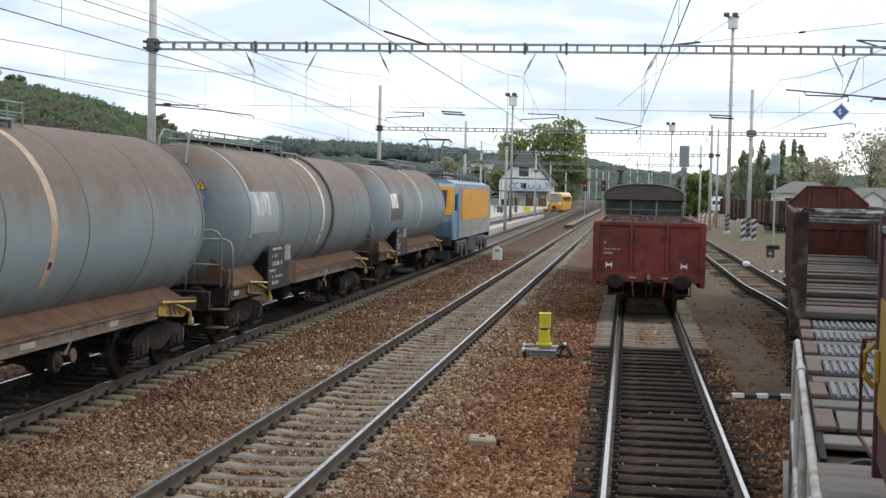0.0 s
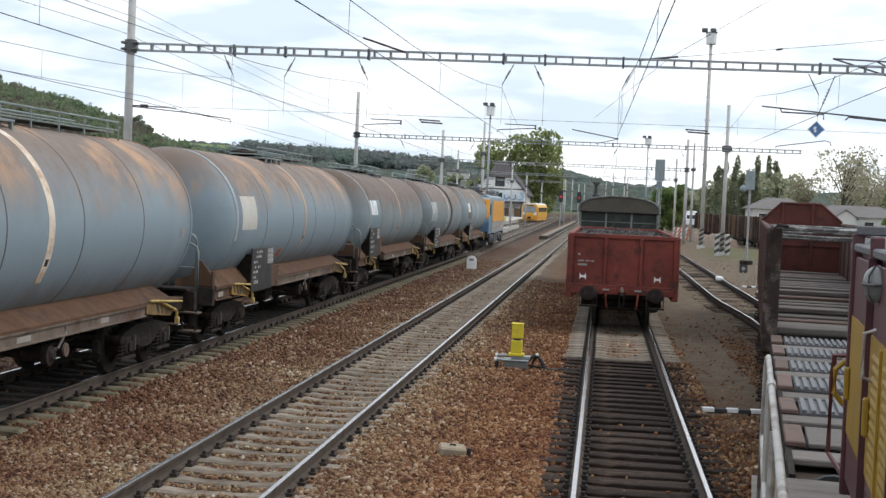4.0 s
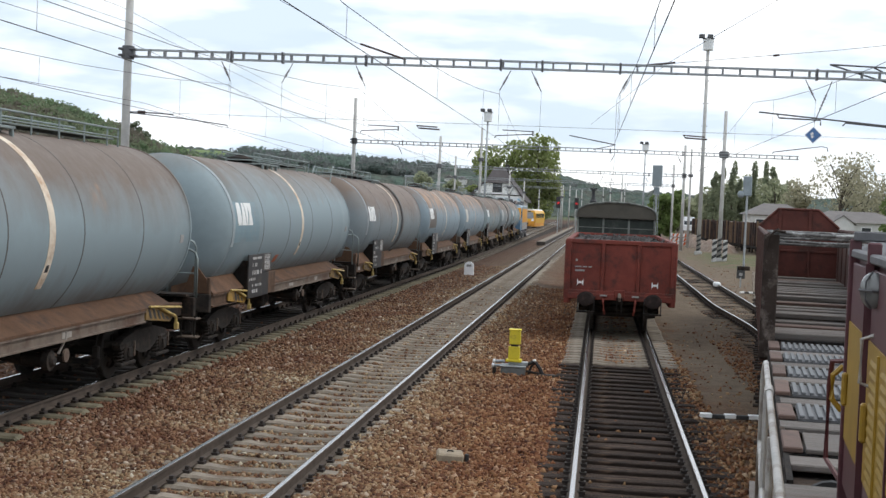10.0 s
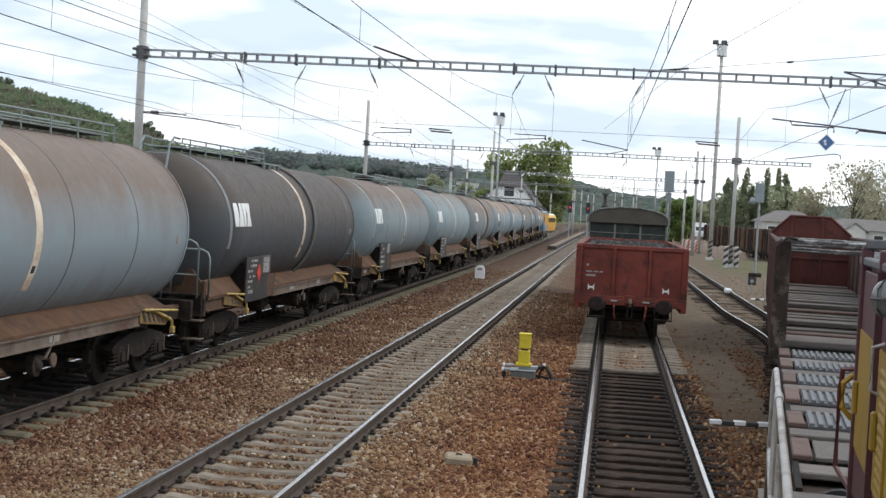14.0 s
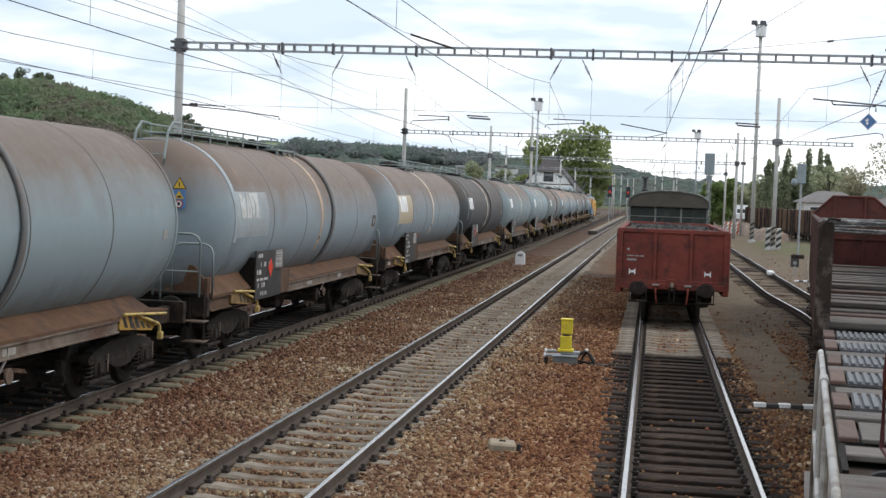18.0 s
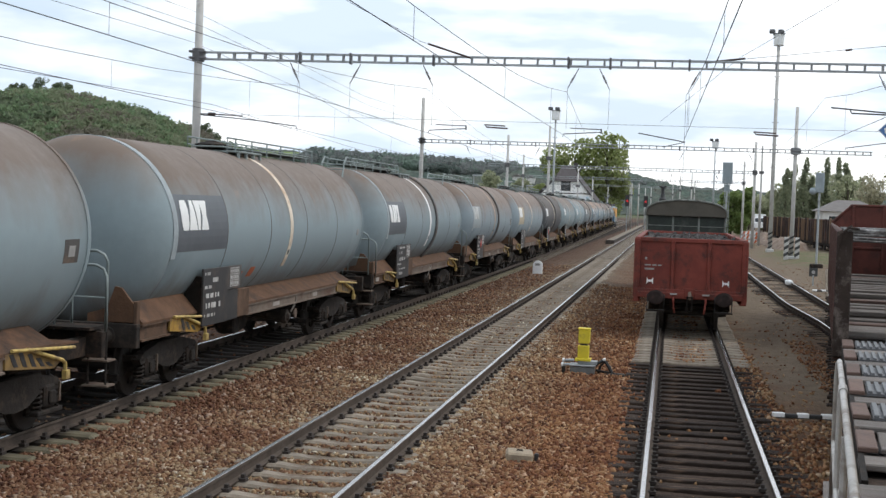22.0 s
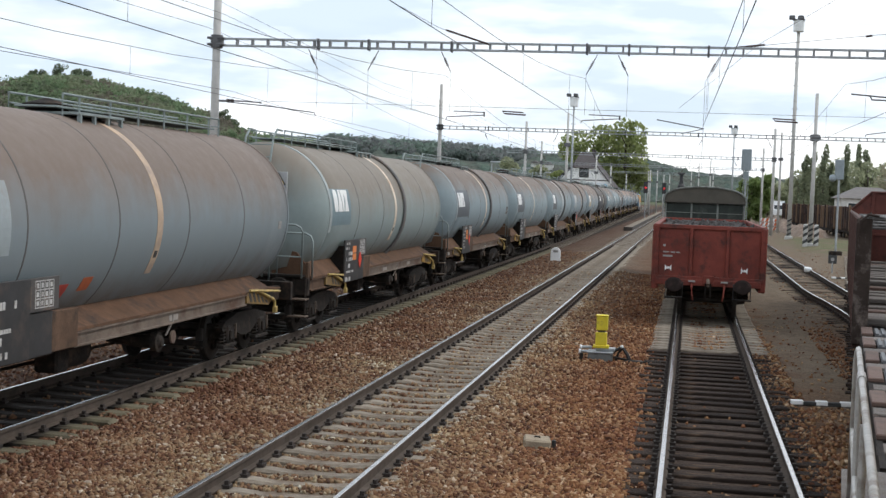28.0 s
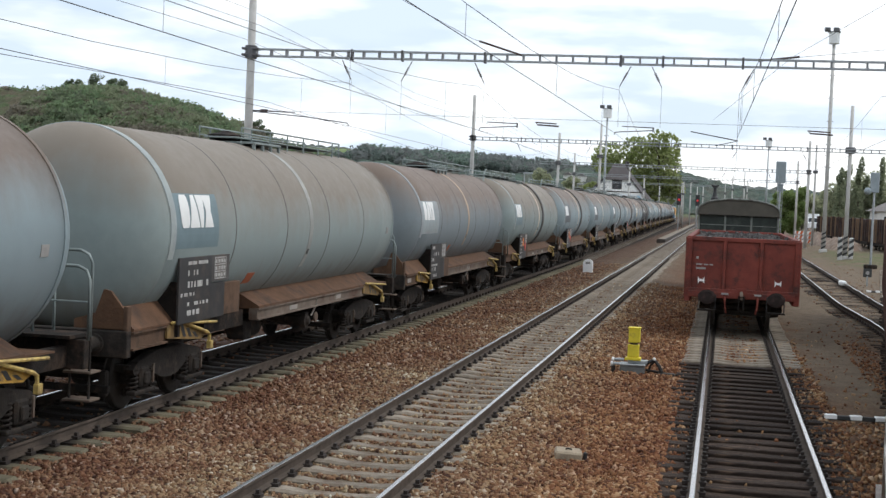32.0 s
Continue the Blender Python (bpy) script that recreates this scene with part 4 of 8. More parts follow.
    # frame, seen along its whole side
    for sx in (1, -1):
        near = sx == 1
        X = lambda pts, sx=sx: [(a * sx, b) for a, b in pts]
        P("skirt%d" % sx, lambda: prism(X([(0.50, 1.12), (1.37, 1.175), (1.37, 1.215), (0.99, 1.425), (0.50, 1.30)]), -2.35, 5.75), M_SKIRT, name="saddle", lab="rusty brown saddle skirt")
        P("skirt_tip%d" % sx, lambda sx=sx: prism([(5.75, 1.175), (6.35, 1.16), (6.3, 1.19), (5.95, 1.30), (5.75, 1.42)], *sorted((0.96 * sx, 1.02 * sx)), axis="x"), M_SKIRT, name="saddle")
        P("skirt_ledge%d" % sx, lambda sx=sx: prism([(5.75, 1.17), (6.45, 1.155), (6.45, 1.18), (5.75, 1.20)], *sorted((0.9 * sx, 1.37 * sx)), axis="x"), M_SKIRT, name="saddle")
        P("rear_skirt%d" % sx, lambda: prism(X([(0.50, 1.14), (1.36, 1.205), (1.36, 1.235), (1.10, 1.52), (0.50, 1.34)]), -7.28, -4.95), M_SKIRT, name="saddle", lab="rusty brown saddle skirt")
        P("sill%d" % sx, lambda: prism(X([(1.20, 0.975), (1.375, 0.975), (1.375, 0.998), (1.345, 1.004), (1.345, 1.138), (1.375, 1.144), (1.375, 1.170), (1.20, 1.170)]), -2.35, 4.45), M_SILL, name="side_sill")
        P("rear_sill%d" % sx, lambda: prism(X([(1.20, 0.955), (1.37, 0.955), (1.37, 0.98), (1.33, 0.985), (1.33, 1.17), (1.37, 1.175), (1.37, 1.20), (1.20, 1.20)]), -7.30, -6.15), M_BRACKET, name="side_sill")
        for yb in (4.45, -6.2):
            pl = P("bracket%d" % sx, hazard_plate if near else lambda: mirrored(hazard_plate), M_YELLOW_GRIMY if (k + (yb > 0)) % 3 else M_YELLOW, at=pose(0, yb, 0), name="step_bracket", lab="yellow and black striped bracket")
            if near:
                P("bars%d" % (k % 2), lambda: hazard_bars(0.08 if k % 2 else 0.45, 5 if k % 2 else 3), M_BLACK, pl, name="black_stripes")
            P("grip%d" % sx, shunter_grip if near else lambda: mirrored(shunter_grip), M_GRIP, pl, "worn yellow shunter's grip", name="shunter_grip")
        for ya, yb in ((-7.3, -2.35), (4.45, 7.3)):
            P("inner%d%d" % (sx, ya > 0), lambda sx=sx, ya=ya, yb=yb: boxes((*sorted((0.98 * sx, 1.10 * sx)), ya, yb, 0.88, 1.14)), M_UNDER, name="inner_beam")
        for yb, flip in ((7.40, 1), (-7.40, -1)):
            P("buffer", buffer_body, M_BOGIE, at=pose(0.875 * sx, yb, 1.04, 0, 0, 0 if flip > 0 else 180), smooth=False)
    for j, (ya, yb, za, zb) in enumerate(((-7.1, -6.75, 1.02, 1.12), (-0.6, -0.15, 1.02, 1.10), (0.9, 1.25, 1.02, 1.11), (2.4, 2.75, 1.03, 1.12))):
        if (k + j) % 2:
            P("patch%d" % j, lambda ya=ya, yb=yb, za=za, zb=zb: boxes((1.33, 1.352, ya, yb, za, zb)), M_PATCH, name="stencil_patch", lab="pale stencilled patch on the sill")
    P("centre_beam", lambda: boxes((-0.35, 0.35, -7.3, 7.3, 0.80, 1.14)), M_UNDER)
    for y in (7.35, -7.35):
        P("headstock", lambda: boxes((-1.33, 1.33, -0.07, 0.07, 0.86, 1.22), bevel=0.012), M_UNDER if y > 0 else M_BOGIE, at=pose(0, y, 0))
        P("hook", lambda: tubes([(0, 0, 1.02), (0, 0.25, 1.02), (0, 0.42, 0.92), (0, 0.52, 0.98)], r=0.035), M_UNDER, at=pose(0, y, 0, 0, 0, 0 if y > 0 else 180), name="coupling_hook")
    P("screw_coupling", lambda: tubes([(0.06, 7.8, 0.98), (0.05, 7.95, 0.84), (0.0, 8.05, 0.80), (-0.05, 7.95, 0.84), (-0.06, 7.8, 0.98)], r=0.025), M_UNDER)
    P("brake_hose", lambda: tubes([(0.35, 7.42, 0.95), (0.36, 7.62, 0.80), (0.32, 7.8, 0.52), (0.3, 7.98, 0.45)], r=0.03), M_BLACK)
    for sx in (1, -1):
        P("gusset%d" % sx, lambda sx=sx: prism([(0.78 * sx, 1.24), (1.28 * sx, 1.24), (1.24 * sx, 1.52), (1.06 * sx, 1.74), (0.96 * sx, 1.76)], -7.38, -7.33), M_SKIRT, name="end_gusset", lab="rusty gusset plate")
        P("gusset_post%d" % sx, lambda sx=sx: boxes((*sorted((1.26 * sx, 1.32 * sx)), -7.40, -7.28, 0.95, 1.55), bevel=0.01), M_BRACKET, name="end_post")
    # lettering boards on the frame
    big = k in (2, 16)
    b0, b1, bz, bl = (-6.05, -4.80, 2.15, 1.20) if big else (-4.98, -3.72, 1.93, 0.99)
    v = "big" if big else "std"
    brd = P("board_" + v, lambda: boxes((1.43, 1.465, b0, b1, bl, bz), bevel=0.006), M_BOARD, lab="black lettering board on the frame", name="lettering_board")
    wing = P("wing_" + v, lambda: boxes((1.43, 1.46, b1 + 0.004, b1 + 0.74, bz - 0.40, bz), bevel=0.005), M_BOARD_WORN, name="lettering_board", lab="worn lettering board")
    P("low_wing_" + v, lambda: boxes((1.40, 1.44, b1 + 0.004, b1 + 0.62, bl, bz - 0.42), bevel=0.005), M_BOARD, name="lettering_board")
    P("bracket_plate_" + v, lambda: boxes((1.30, 1.40, b1 + 0.64, b1 + 1.42, bl + 0.0, bl + 0.50), bevel=0.01), M_BRACKET, name="board_bracket")
    P("writing_%s%d" % (v, k % 5), lambda: board_writing(k % 5, b0 + 0.02, b1 - 0.03, bl, bz, 1.465), M_STENCIL, brd, name="lettering")["kind"] = "stuff"
    P("grid_" + v, lambda: letter_grid(b1 + 0.12, bz - 0.36, 4, 3, 1.46), M_STENCIL, wing, name="lettering")["kind"] = "stuff"
    for yy in (b0 + 0.1, b1 - 0.15):
        P("board_arm", lambda: boxes((1.1, 1.43, 0, 0.07, 1.02, 1.8)), M_UNDER, at=pose(0, yy, 0), name="board_bracket")
    if k in (13, 14):
        P("orange_plate", lambda: boxes((1.467, 1.475, -4.30, -3.98, 1.46, 1.78)), M_ORANGE_PLATE, brd, "bright orange hazard plate")
        P("plate_line", lambda: boxes((1.476, 1.479, -4.29, -3.99, 1.61, 1.63)), M_BLACK, brd, name="plate_line")
    if k in (8, 10, 13, 14):
        dy, dz = (0.40, 0.0) if k > 12 else (0.0, 0.14)
        P("diamond%d" % (k > 12), lambda: prism([(-4.16 + dy, 1.44 + dz), (-4.0 + dy, 1.25 + dz), (-3.84 + dy, 1.44 + dz), (-4.0 + dy, 1.63 + dz)], 1.468, 1.476, axis="x"), M_DIAMOND, brd, "red diamond hazard placard", name="hazard_placard")
    # brakeman's platform with hoops and steps
    ends = ([-1] if rear_platform else []) + ([1] if front_platform else [])
    for e in ends:
        P("platform%d" % e, lambda e=e: boxes((-1.25, 1.25, *sorted((7.05 * e, 7.62 * e)), 1.25, 1.29)), M_UNDER, name="end_platform")
        for yy, xa, xb, top, foot in ((7.30, 1.37, 0.62, 2.13, 1.22), (7.62, 1.24, 0.40, 2.31, 1.22), (7.85, 0.62, -0.2, 1.92, 1.08)):
            P("hoop%d_%d" % (int(top * 100), e), lambda yy=yy, xa=xa, xb=xb, top=top, foot=foot, e=e: tubes([(xa, yy * e, foot), (xa, yy * e, top - 0.16), (xa - 0.05, yy * e, top - 0.05), (xa - 0.16, yy * e, top), (xb + 0.16, yy * e, top), (xb + 0.05, yy * e, top - 0.05), (xb, yy * e, top - 0.16), (xb, yy * e, foot)], r=0.021, sides=8), M_RAILING, name="grip_hoop", smooth=True)
        P("cross_bar%d" % e, lambda e=e: tubes([(1.22, 7.62 * e, 1.66), (-0.6, 7.62 * e, 1.66)], r=0.016), M_RAILING, name="cross_bar")
        for zz in (0.45, 0.80):
            P("tread%d" % e, lambda e=e: boxes((0.98, 1.36, *sorted((7.42 * e, 7.70 * e)), -0.014, 0.014), bevel=0.004), M_SILL, at=pose(0, 0, zz), name="step_tread")
        P("tread_bar%d" % e, lambda e=e: tubes([(1.30, 7.5 * e, 0.45), (1.30, 7.5 * e, 1.24)], [(1.04, 7.5 * e, 0.45), (1.04, 7.5 * e, 1.24)], r=0.018), M_BOGIE, name="tread_bar")
    # walkway on the crown
    wz = TANK_Z + TANK_R
    v = "back" if pipe else "rear" if k == 2 else "mid"
    ya, yb = (-6.34, 0.0) if pipe else (-4.34, 1.46) if k == 2 else (-0.84, 5.46)
    walkway = P("walkway_" + v, lambda: boxes((-0.32, 0.32, ya, yb, wz + 0.07, wz + 0.10), bevel=0.006), M_RAILING, lab="green-grey roof walkway", name="walkway")
    P("manhole", lambda: lathe([(wz - 0.08, 0.30), (wz + 0.10, 0.30), (wz + 0.11, 0.34), (wz + 0.14, 0.34), (wz + 0.18, 0.18), (wz + 0.22, 0.06)], axis="z", sides=20, centre=(-0.1, -0.29, 0)), M_UNDER, name="manhole_lid")
    for sx in (1, -1):
        rail = P("walk_rail_%s%d" % (v, sx), lambda sx=sx: tubes([(0.40 * sx, ya, wz - 0.1), (0.40 * sx, ya, wz + 0.26), (0.40 * sx, yb, wz + 0.26), (0.40 * sx, yb, wz - 0.1)], r=0.018, sides=6), M_RAILING, walkway, name="railing")
        P("walk_rail_low_%s%d" % (v, sx), lambda sx=sx: tubes([(0.40 * sx, ya, wz + 0.12), (0.40 * sx, yb, wz + 0.12)], r=0.013, sides=6), M_RAILING, walkway, name="railing")
        for j in range(6):
            P("rail_post", lambda: tubes([(0, 0, wz - 0.12), (0, 0, wz + 0.26)], r=0.016, sides=6), M_RAILING, walkway, at=pose(0.40 * sx, ya + (yb - ya) * (j + 0.5) / 6, 0))
    # a lower landing round the manhole
    landing = P("landing", lambda: boxes((-0.55, 0.62, -0.75, 0.75, wz - 0.02, wz + 0.02), bevel=0.006), M_RAILING, name="landing", lab="green-grey manhole landing")
    for j in range(4):
        P("landing_leg", lambda: boxes((0.56, 0.62, -0.025, 0.025, wz - 0.26, wz + 0.02), bevel=0.006), M_RAILING, landing, at=pose(0, -0.70 + 0.46 * j, 0), name="landing_leg")
    if pipe:
        for sx in (1, -1):
            P("end_hoop%d" % sx, lambda sx=sx: tubes([(0.30 * sx, -6.2, wz + 0.26), (0.30 * sx, -6.55, wz + 0.27), (0.30 * sx, -6.80, wz + 0.10), (0.30 * sx, -6.98, wz - 0.40), (0.26 * sx, -6.90, wz - 0.52)], r=0.024, sides=8), M_RAILING, walkway, "bent ladder hoop", name="end_hoop")
        for j in range(2):
            P("ladder_rung%d" % j, lambda j=j: tubes([(-0.30, -6.86 - 0.06 * j, wz - 0.06 - 0.26 * j), (0.30, -6.86 - 0.06 * j, wz - 0.06 - 0.26 * j)], r=0.014), M_RAILING, walkway, name="ladder_rung")
    # gear under the belly
    P("air_tank", lambda: lathe([(-0.55, 0.05), (-0.5, 0.16), (-0.42, 0.19), (0.42, 0.19), (0.5, 0.16), (0.55, 0.05)], sides=16, centre=(0.75, -1.35, 0.74)), M_UNDER, smooth=True, name="air_tank")
    P("brake_cylinder", lambda: lathe([(-0.45, 0.10), (-0.44, 0.2), (0.1, 0.2), (0.12, 0.06), (0.4, 0.05)], sides=16, centre=(0.45, -0.35, 0.70)), M_UNDER, smooth=True, name="brake_cylinder")
    P("outlet", lambda: lathe([(0.85, 0.1), (1.15, 0.1), (1.16, 0.15), (1.26, 0.15), (1.27, 0.1), (1.32, 0.06)], axis="x", sides=14, centre=(0, 0.75, 0.72)), M_BOGIE, name="outlet_valve")
    P("outlet_pipe", lambda: tubes([(0.1, 0.75, 1.05), (0.35, 0.75, 0.80), (0.86, 0.75, 0.72)], r=0.09, sides=10), M_UNDER, name="outlet_pipe", smooth=True)
    P("valve_lever", lambda: tubes([(1.28, 0.95, 0.80), (1.36, 1.02, 1.02), (1.36, 1.02, 1.12)], r=0.018), M_PATCH, name="valve_lever", lab="pale valve lever")
    P("valve_wheel", lambda: lathe([(1.30, 0.10), (1.33, 0.10)], axis="x", sides=14, centre=(0, 1.15, 0.76)), M_SILL, name="valve_wheel", lab="pale valve hand wheel")
    P("relay_box", lambda: boxes((0.80, 1.12, -2.3, -1.95, 0.62, 0.95), bevel=0.03), M_UNDER, name="relay_box")
    for xx in (-0.3, 0.3):
        P("brake_rod", lambda: tubes([(0, -3.8, 0.62), (0, 4.0, 0.58)], r=0.025), M_UNDER, at=pose(xx, 0, 0))
    for by in (5.35, -5.35):
        bo = P("bogie", bogie_frame, M_BOGIE, at=pose(0, by, 0))
        for wy in (-0.9, 0.9):
            ws = P("wheelset", wheelset, M_WHEEL, bo, at=pose(0, wy, 0.46))
            WHEELS[wy].append(ws)
            P("brake_beam", lambda: boxes((-0.85, 0.85, -0.04, 0.04, 0.30, 0.40), bevel=0.01), M_UNDER, bo, at=pose(0, wy * 1.72, 0))
            for sx in (1, -1):
                P("brake_block", lambda: boxes((-0.06, 0.06, -0.05, 0.05, -0.18, 0.18), bevel=0.02), M_WHEEL, bo, at=pose(0.73 * sx, wy * 1.62, 0.42))
                P("spring_plank", lambda: boxes((-0.05, 0.08, -0.36, 0.36, -0.03, 0.03), bevel=0.012), M_BOGIE, bo, at=pose(1.02 * sx, wy, 0.27))
                P("axle_box", axle_box, M_BOGIE, bo, at=pose(1.0 * sx, wy, 0.46, 0, 0, 0 if sx > 0 else 180))
                P("damper", lambda: boxes((0.11, 0.14, -0.018, 0.018, -0.14, 0.12), bevel=0.006), M_SILL, bo, at=pose(1.0 * sx, wy + 0.19, 0.52, 0, 0, 0 if sx > 0 else 180), name="damper_link", lab="dusty damper link")
                P("spring", spring, M_BOGIE, bo, at=pose(1.0 * sx, wy - 0.24, 0.30))
                P("spring", spring, M_BOGIE, bo, at=pose(1.0 * sx, wy + 0.24, 0.30))
    return w


M_YELLOW_GRIMY = mat("hazard_yellow_grimy", (0.22, 0.135, 0.04), 0.8, 0, 0.35, 5, 0.1, 30, (0.075, 0.05, 0.035), 0.5, 3.0)
M_GRIP = mat("grip_yellow_worn", (0.50, 0.36, 0.11), 0.6, 0, 0.3, 8, 0, 30, (0.16, 0.10, 0.05), 0.42, 5.0)
M_ORANGE_LABEL = mat("orange_red_label", (0.40, 0.10, 0.035), 0.6, 0, 0.25, 6, 0, 30, (0.22, 0.10, 0.06), 0.35, 4.0)
M_DIAMOND = mat("placard_red", (0.62, 0.045, 0.02), 0.5, 0, 0.15, 6)
M_LOGO_WORN = mat("logo_worn_white", (0.50, 0.50, 0.48), 0.6, 0, 0.15, 6, 0, 30, (0.30, 0.30, 0.29), 0.4, 4.0)
WHEELS = {-0.9: [], 0.9: []}
FLEET = [
    ("blue", "brown", False, "cream", "dusty blue-grey tank wagon with a dark brown panel"),
    ("brown", "pale", True, "cream", "brown-streaked grey tank wagon with a bent vent pipe"),
    ("dusty", "blue", False, "orange", "brown-dusted blue-grey tank wagon with an orange worn band"),
    ("patchy", "white", False, "orange", "blue-grey tank wagon with orange rust patches"),
    ("patchy", "brown", False, "cream", "blue tank wagon with a brown panel"),
    ("brown", None, True, "cream", "brown-grey tank wagon with cream band and pipe"),
    ("clean", "blue", False, "cream", "clean blue-grey tank wagon with a dull blue panel"),
    ("blue", "teal", False, "cream", "blue-grey tank wagon with a teal panel"),
    ("dark", None, True, "cream", "dark grey tank wagon with a cream band"),
    ("pale", "cream", False, "cream", "pale blue-grey tank wagon with a tan panel"),
    ("pale", "pale", True, "orange", "pale dusty tank wagon with a brown pipe"),
    ("blue", "slate", True, "white", "grey-blue tank wagon with slate panel and white band"),
    ("blue", "slate", False, "cream", "grey-blue tank wagon with a slate panel"),
    ("blue", "slate", True, "cream", "dusty grey tank wagon with a wide slate panel"),
    ("green", "teal", True, "cream", "greenish grey tank wagon with a teal panel and pipe"),
    ("brown", "pale", False, "orange", "brown-dusted tank wagon with a pale panel"),
    ("green", "teal", False, "faint", "greenish grey tank wagon with a teal panel"),
    ("blue", "brown", False, "cream", "blue-grey tank wagon at the end of the view"),
]
FIRST_CENTRE = 48.74                     # where the first wagon's middle stands at the start
SLACK = {6: 0.18, 8: 0.42}
REAR_PLATFORM = [row[2] or k == 2 for k, row in enumerate(FLEET)]
TRAIN = [(tank_wagon(k, *row, REAR_PLATFORM[k], k > 0 and not REAR_PLATFORM[k - 1]), FIRST_CENTRE - PITCH * k - SLACK.get(k, 0.0)) for k, row in enumerate(FLEET)]


# ---- electric locomotive at the head of the train ----
M_LBLUE = mat("loco_pale_blue", (0.24, 0.31, 0.36), 0.45, 0, 0.15, 2, 0, 30, (0.16, 0.15, 0.14), 0.3, 1.2)
M_LDEEP = mat("loco_mid_blue", (0.12, 0.24, 0.37), 0.45, 0, 0.15, 2, 0, 30, (0.30, 0.36, 0.40), 0.35, 2.5)
M_LYELLOW = mat("loco_yellow", (0.66, 0.29, 0.010), 0.45, 0, 0.12, 2, 0, 30, (0.46, 0.22, 0.02), 0.25, 1.5)
M_LGREY = mat("loco_grey", (0.27, 0.275, 0.28), 0.5, 0, 0.15, 2, 0, 30, (0.15, 0.13, 0.115), 0.35, 1.2)
M_LTAN = mat("loco_dusty_tan", (0.30, 0.24, 0.17), 0.6, 0, 0.15, 2)
M_GLASS_DARK = mat("dark_window", (0.02, 0.023, 0.026), 0.12, 0, 0.05, 2)


def electric_loco():
    w = thing("electric_locomotive", "blue-grey and yellow electric locomotive with raised pantograph", "locomotive")
    body = part("body", prism([(-7.75, 1.05), (-8.1, 1.9), (-8.05, 2.2), (-7.55, 3.35), (-7.3, 3.5), (7.3, 3.5), (7.55, 3.35), (8.05, 2.2), (8.1, 1.9), (7.75, 1.05)], -1.46, 1.46, axis="x"), M_LBLUE, w)
    part("roof_shoulder", prism([(-1.46, 3.34), (-1.38, 3.52), (-1.05, 3.66), (1.05, 3.66), (1.38, 3.52), (1.46, 3.34)], -7.3, 7.3), M_LBLUE, body, "pale blue rounded roof edge")
    for sx in (1, -1):
        x0, x1 = sorted((1.46 * sx, 1.475 * sx))
        part("grey_side", boxes((x0, x1, -5.55, 7.55, 1.08, 3.32), bevel=0.005), M_LGREY, body, "grey lower side")
        r = 0.28
        out = []
        for cy, cz, a0 in ((-4.85, 2.12, 180), (5.9, 2.12, 270), (5.9, 3.0, 0), (-4.85, 3.0, 90)):
            out += [(cy + r * math.cos(radians(a0 + 15 * k)), cz + r * math.sin(radians(a0 + 15 * k))) for k in range(7)]
        part("side_panel", prism(out, *sorted((1.475 * sx, 1.50 * sx)), axis="x"), M_LYELLOW, body, "large orange-yellow side panel")
        part("swoosh", prism([(-5.5, 1.55), (-2.0, 1.42), (2.5, 1.55), (6.5, 1.9), (6.5, 1.72), (2.5, 1.38), (-2.0, 1.28), (-5.5, 1.38)], *sorted((1.475 * sx, 1.485 * sx)), axis="x"), M_LTAN, body, "dull curved stripe")
        part("cab_side", boxes((x0, x1, -7.62, -5.6, 1.08, 2.25), bevel=0.005), M_LDEEP, body, "blue cab side")
        part("cab_door", boxes((*sorted((1.475 * sx, 1.495 * sx)), -6.55, -5.85, 1.1, 3.2), bevel=0.01), M_LDEEP, body, "dark blue cab door")
        part("cab_window", boxes((*sorted((1.46 * sx, 1.505 * sx)), -7.35, -6.72, 2.3, 3.05), bevel=0.02), M_GLASS_DARK, body)
        part("door_grip", tubes([(1.52 * sx, -6.65, 1.2), (1.55 * sx, -6.65, 1.3), (1.55 * sx, -6.65, 2.4), (1.52 * sx, -6.65, 2.5)], r=0.02), M_GALV, body)
        part("cab_step", boxes((*sorted((1.25 * sx, 1.5 * sx)), -6.6, -5.9, 0.45, 0.5)), M_BLACK, w)
        part("battery_box", boxes((*sorted((0.9 * sx, 1.4 * sx)), -1.7, 1.7, 0.35, 1.05), bevel=0.03), M_BLACK, w)
    for sy in (-1, 1):
        part("end_panel", prism([(7.60 * sy, 2.15), (8.10 * sy, 2.15), (7.62 * sy, 3.36), (7.4 * sy, 3.36)], -1.44, 1.44, axis="x"), M_LYELLOW, body, "yellow cab front")
        part("nose", prism([(7.7 * sy, 1.1), (7.86 * sy, 1.1), (8.14 * sy, 1.85), (8.12 * sy, 2.1), (7.7 * sy, 2.1)], -1.4, 1.4, axis="x"), M_LDEEP, body, "blue cab nose")
        for x in (-0.66, 0.66):
            part("windscreen", prism([(8.02 * sy, 2.45), (8.05 * sy, 2.45), (7.74 * sy, 3.2), (7.70 * sy, 3.2)], x - 0.5, x + 0.5, axis="x"), M_GLASS_DARK, body)
            part("headlight", lathe([(8.02 * sy, 0.14), (8.2 * sy, 0.13)], sides=14, centre=(x * 1.3, 0, 1.55)), M_LAMP_GLASS, body)
            part("buffer", buffer_body(), M_BLACK, w, at=pose(0.875 * (1 if x > 0 else -1), 8.0 * sy, 1.04, 0, 0, 0 if sy > 0 else 180))
        part("headstock", boxes((-1.4, 1.4, *sorted((7.85 * sy, 8.05 * sy)), 0.8, 1.2)), M_BLACK, w)
        b = part("bogie", bogie_frame(), M_UNDER, w, at=pose(0, 4.1 * sy, 0))
        part("bogie_side", boxes((-1.42, -1.25, -1.9, 1.9, 0.45, 0.95), bevel=0.08), M_UNDER, b)
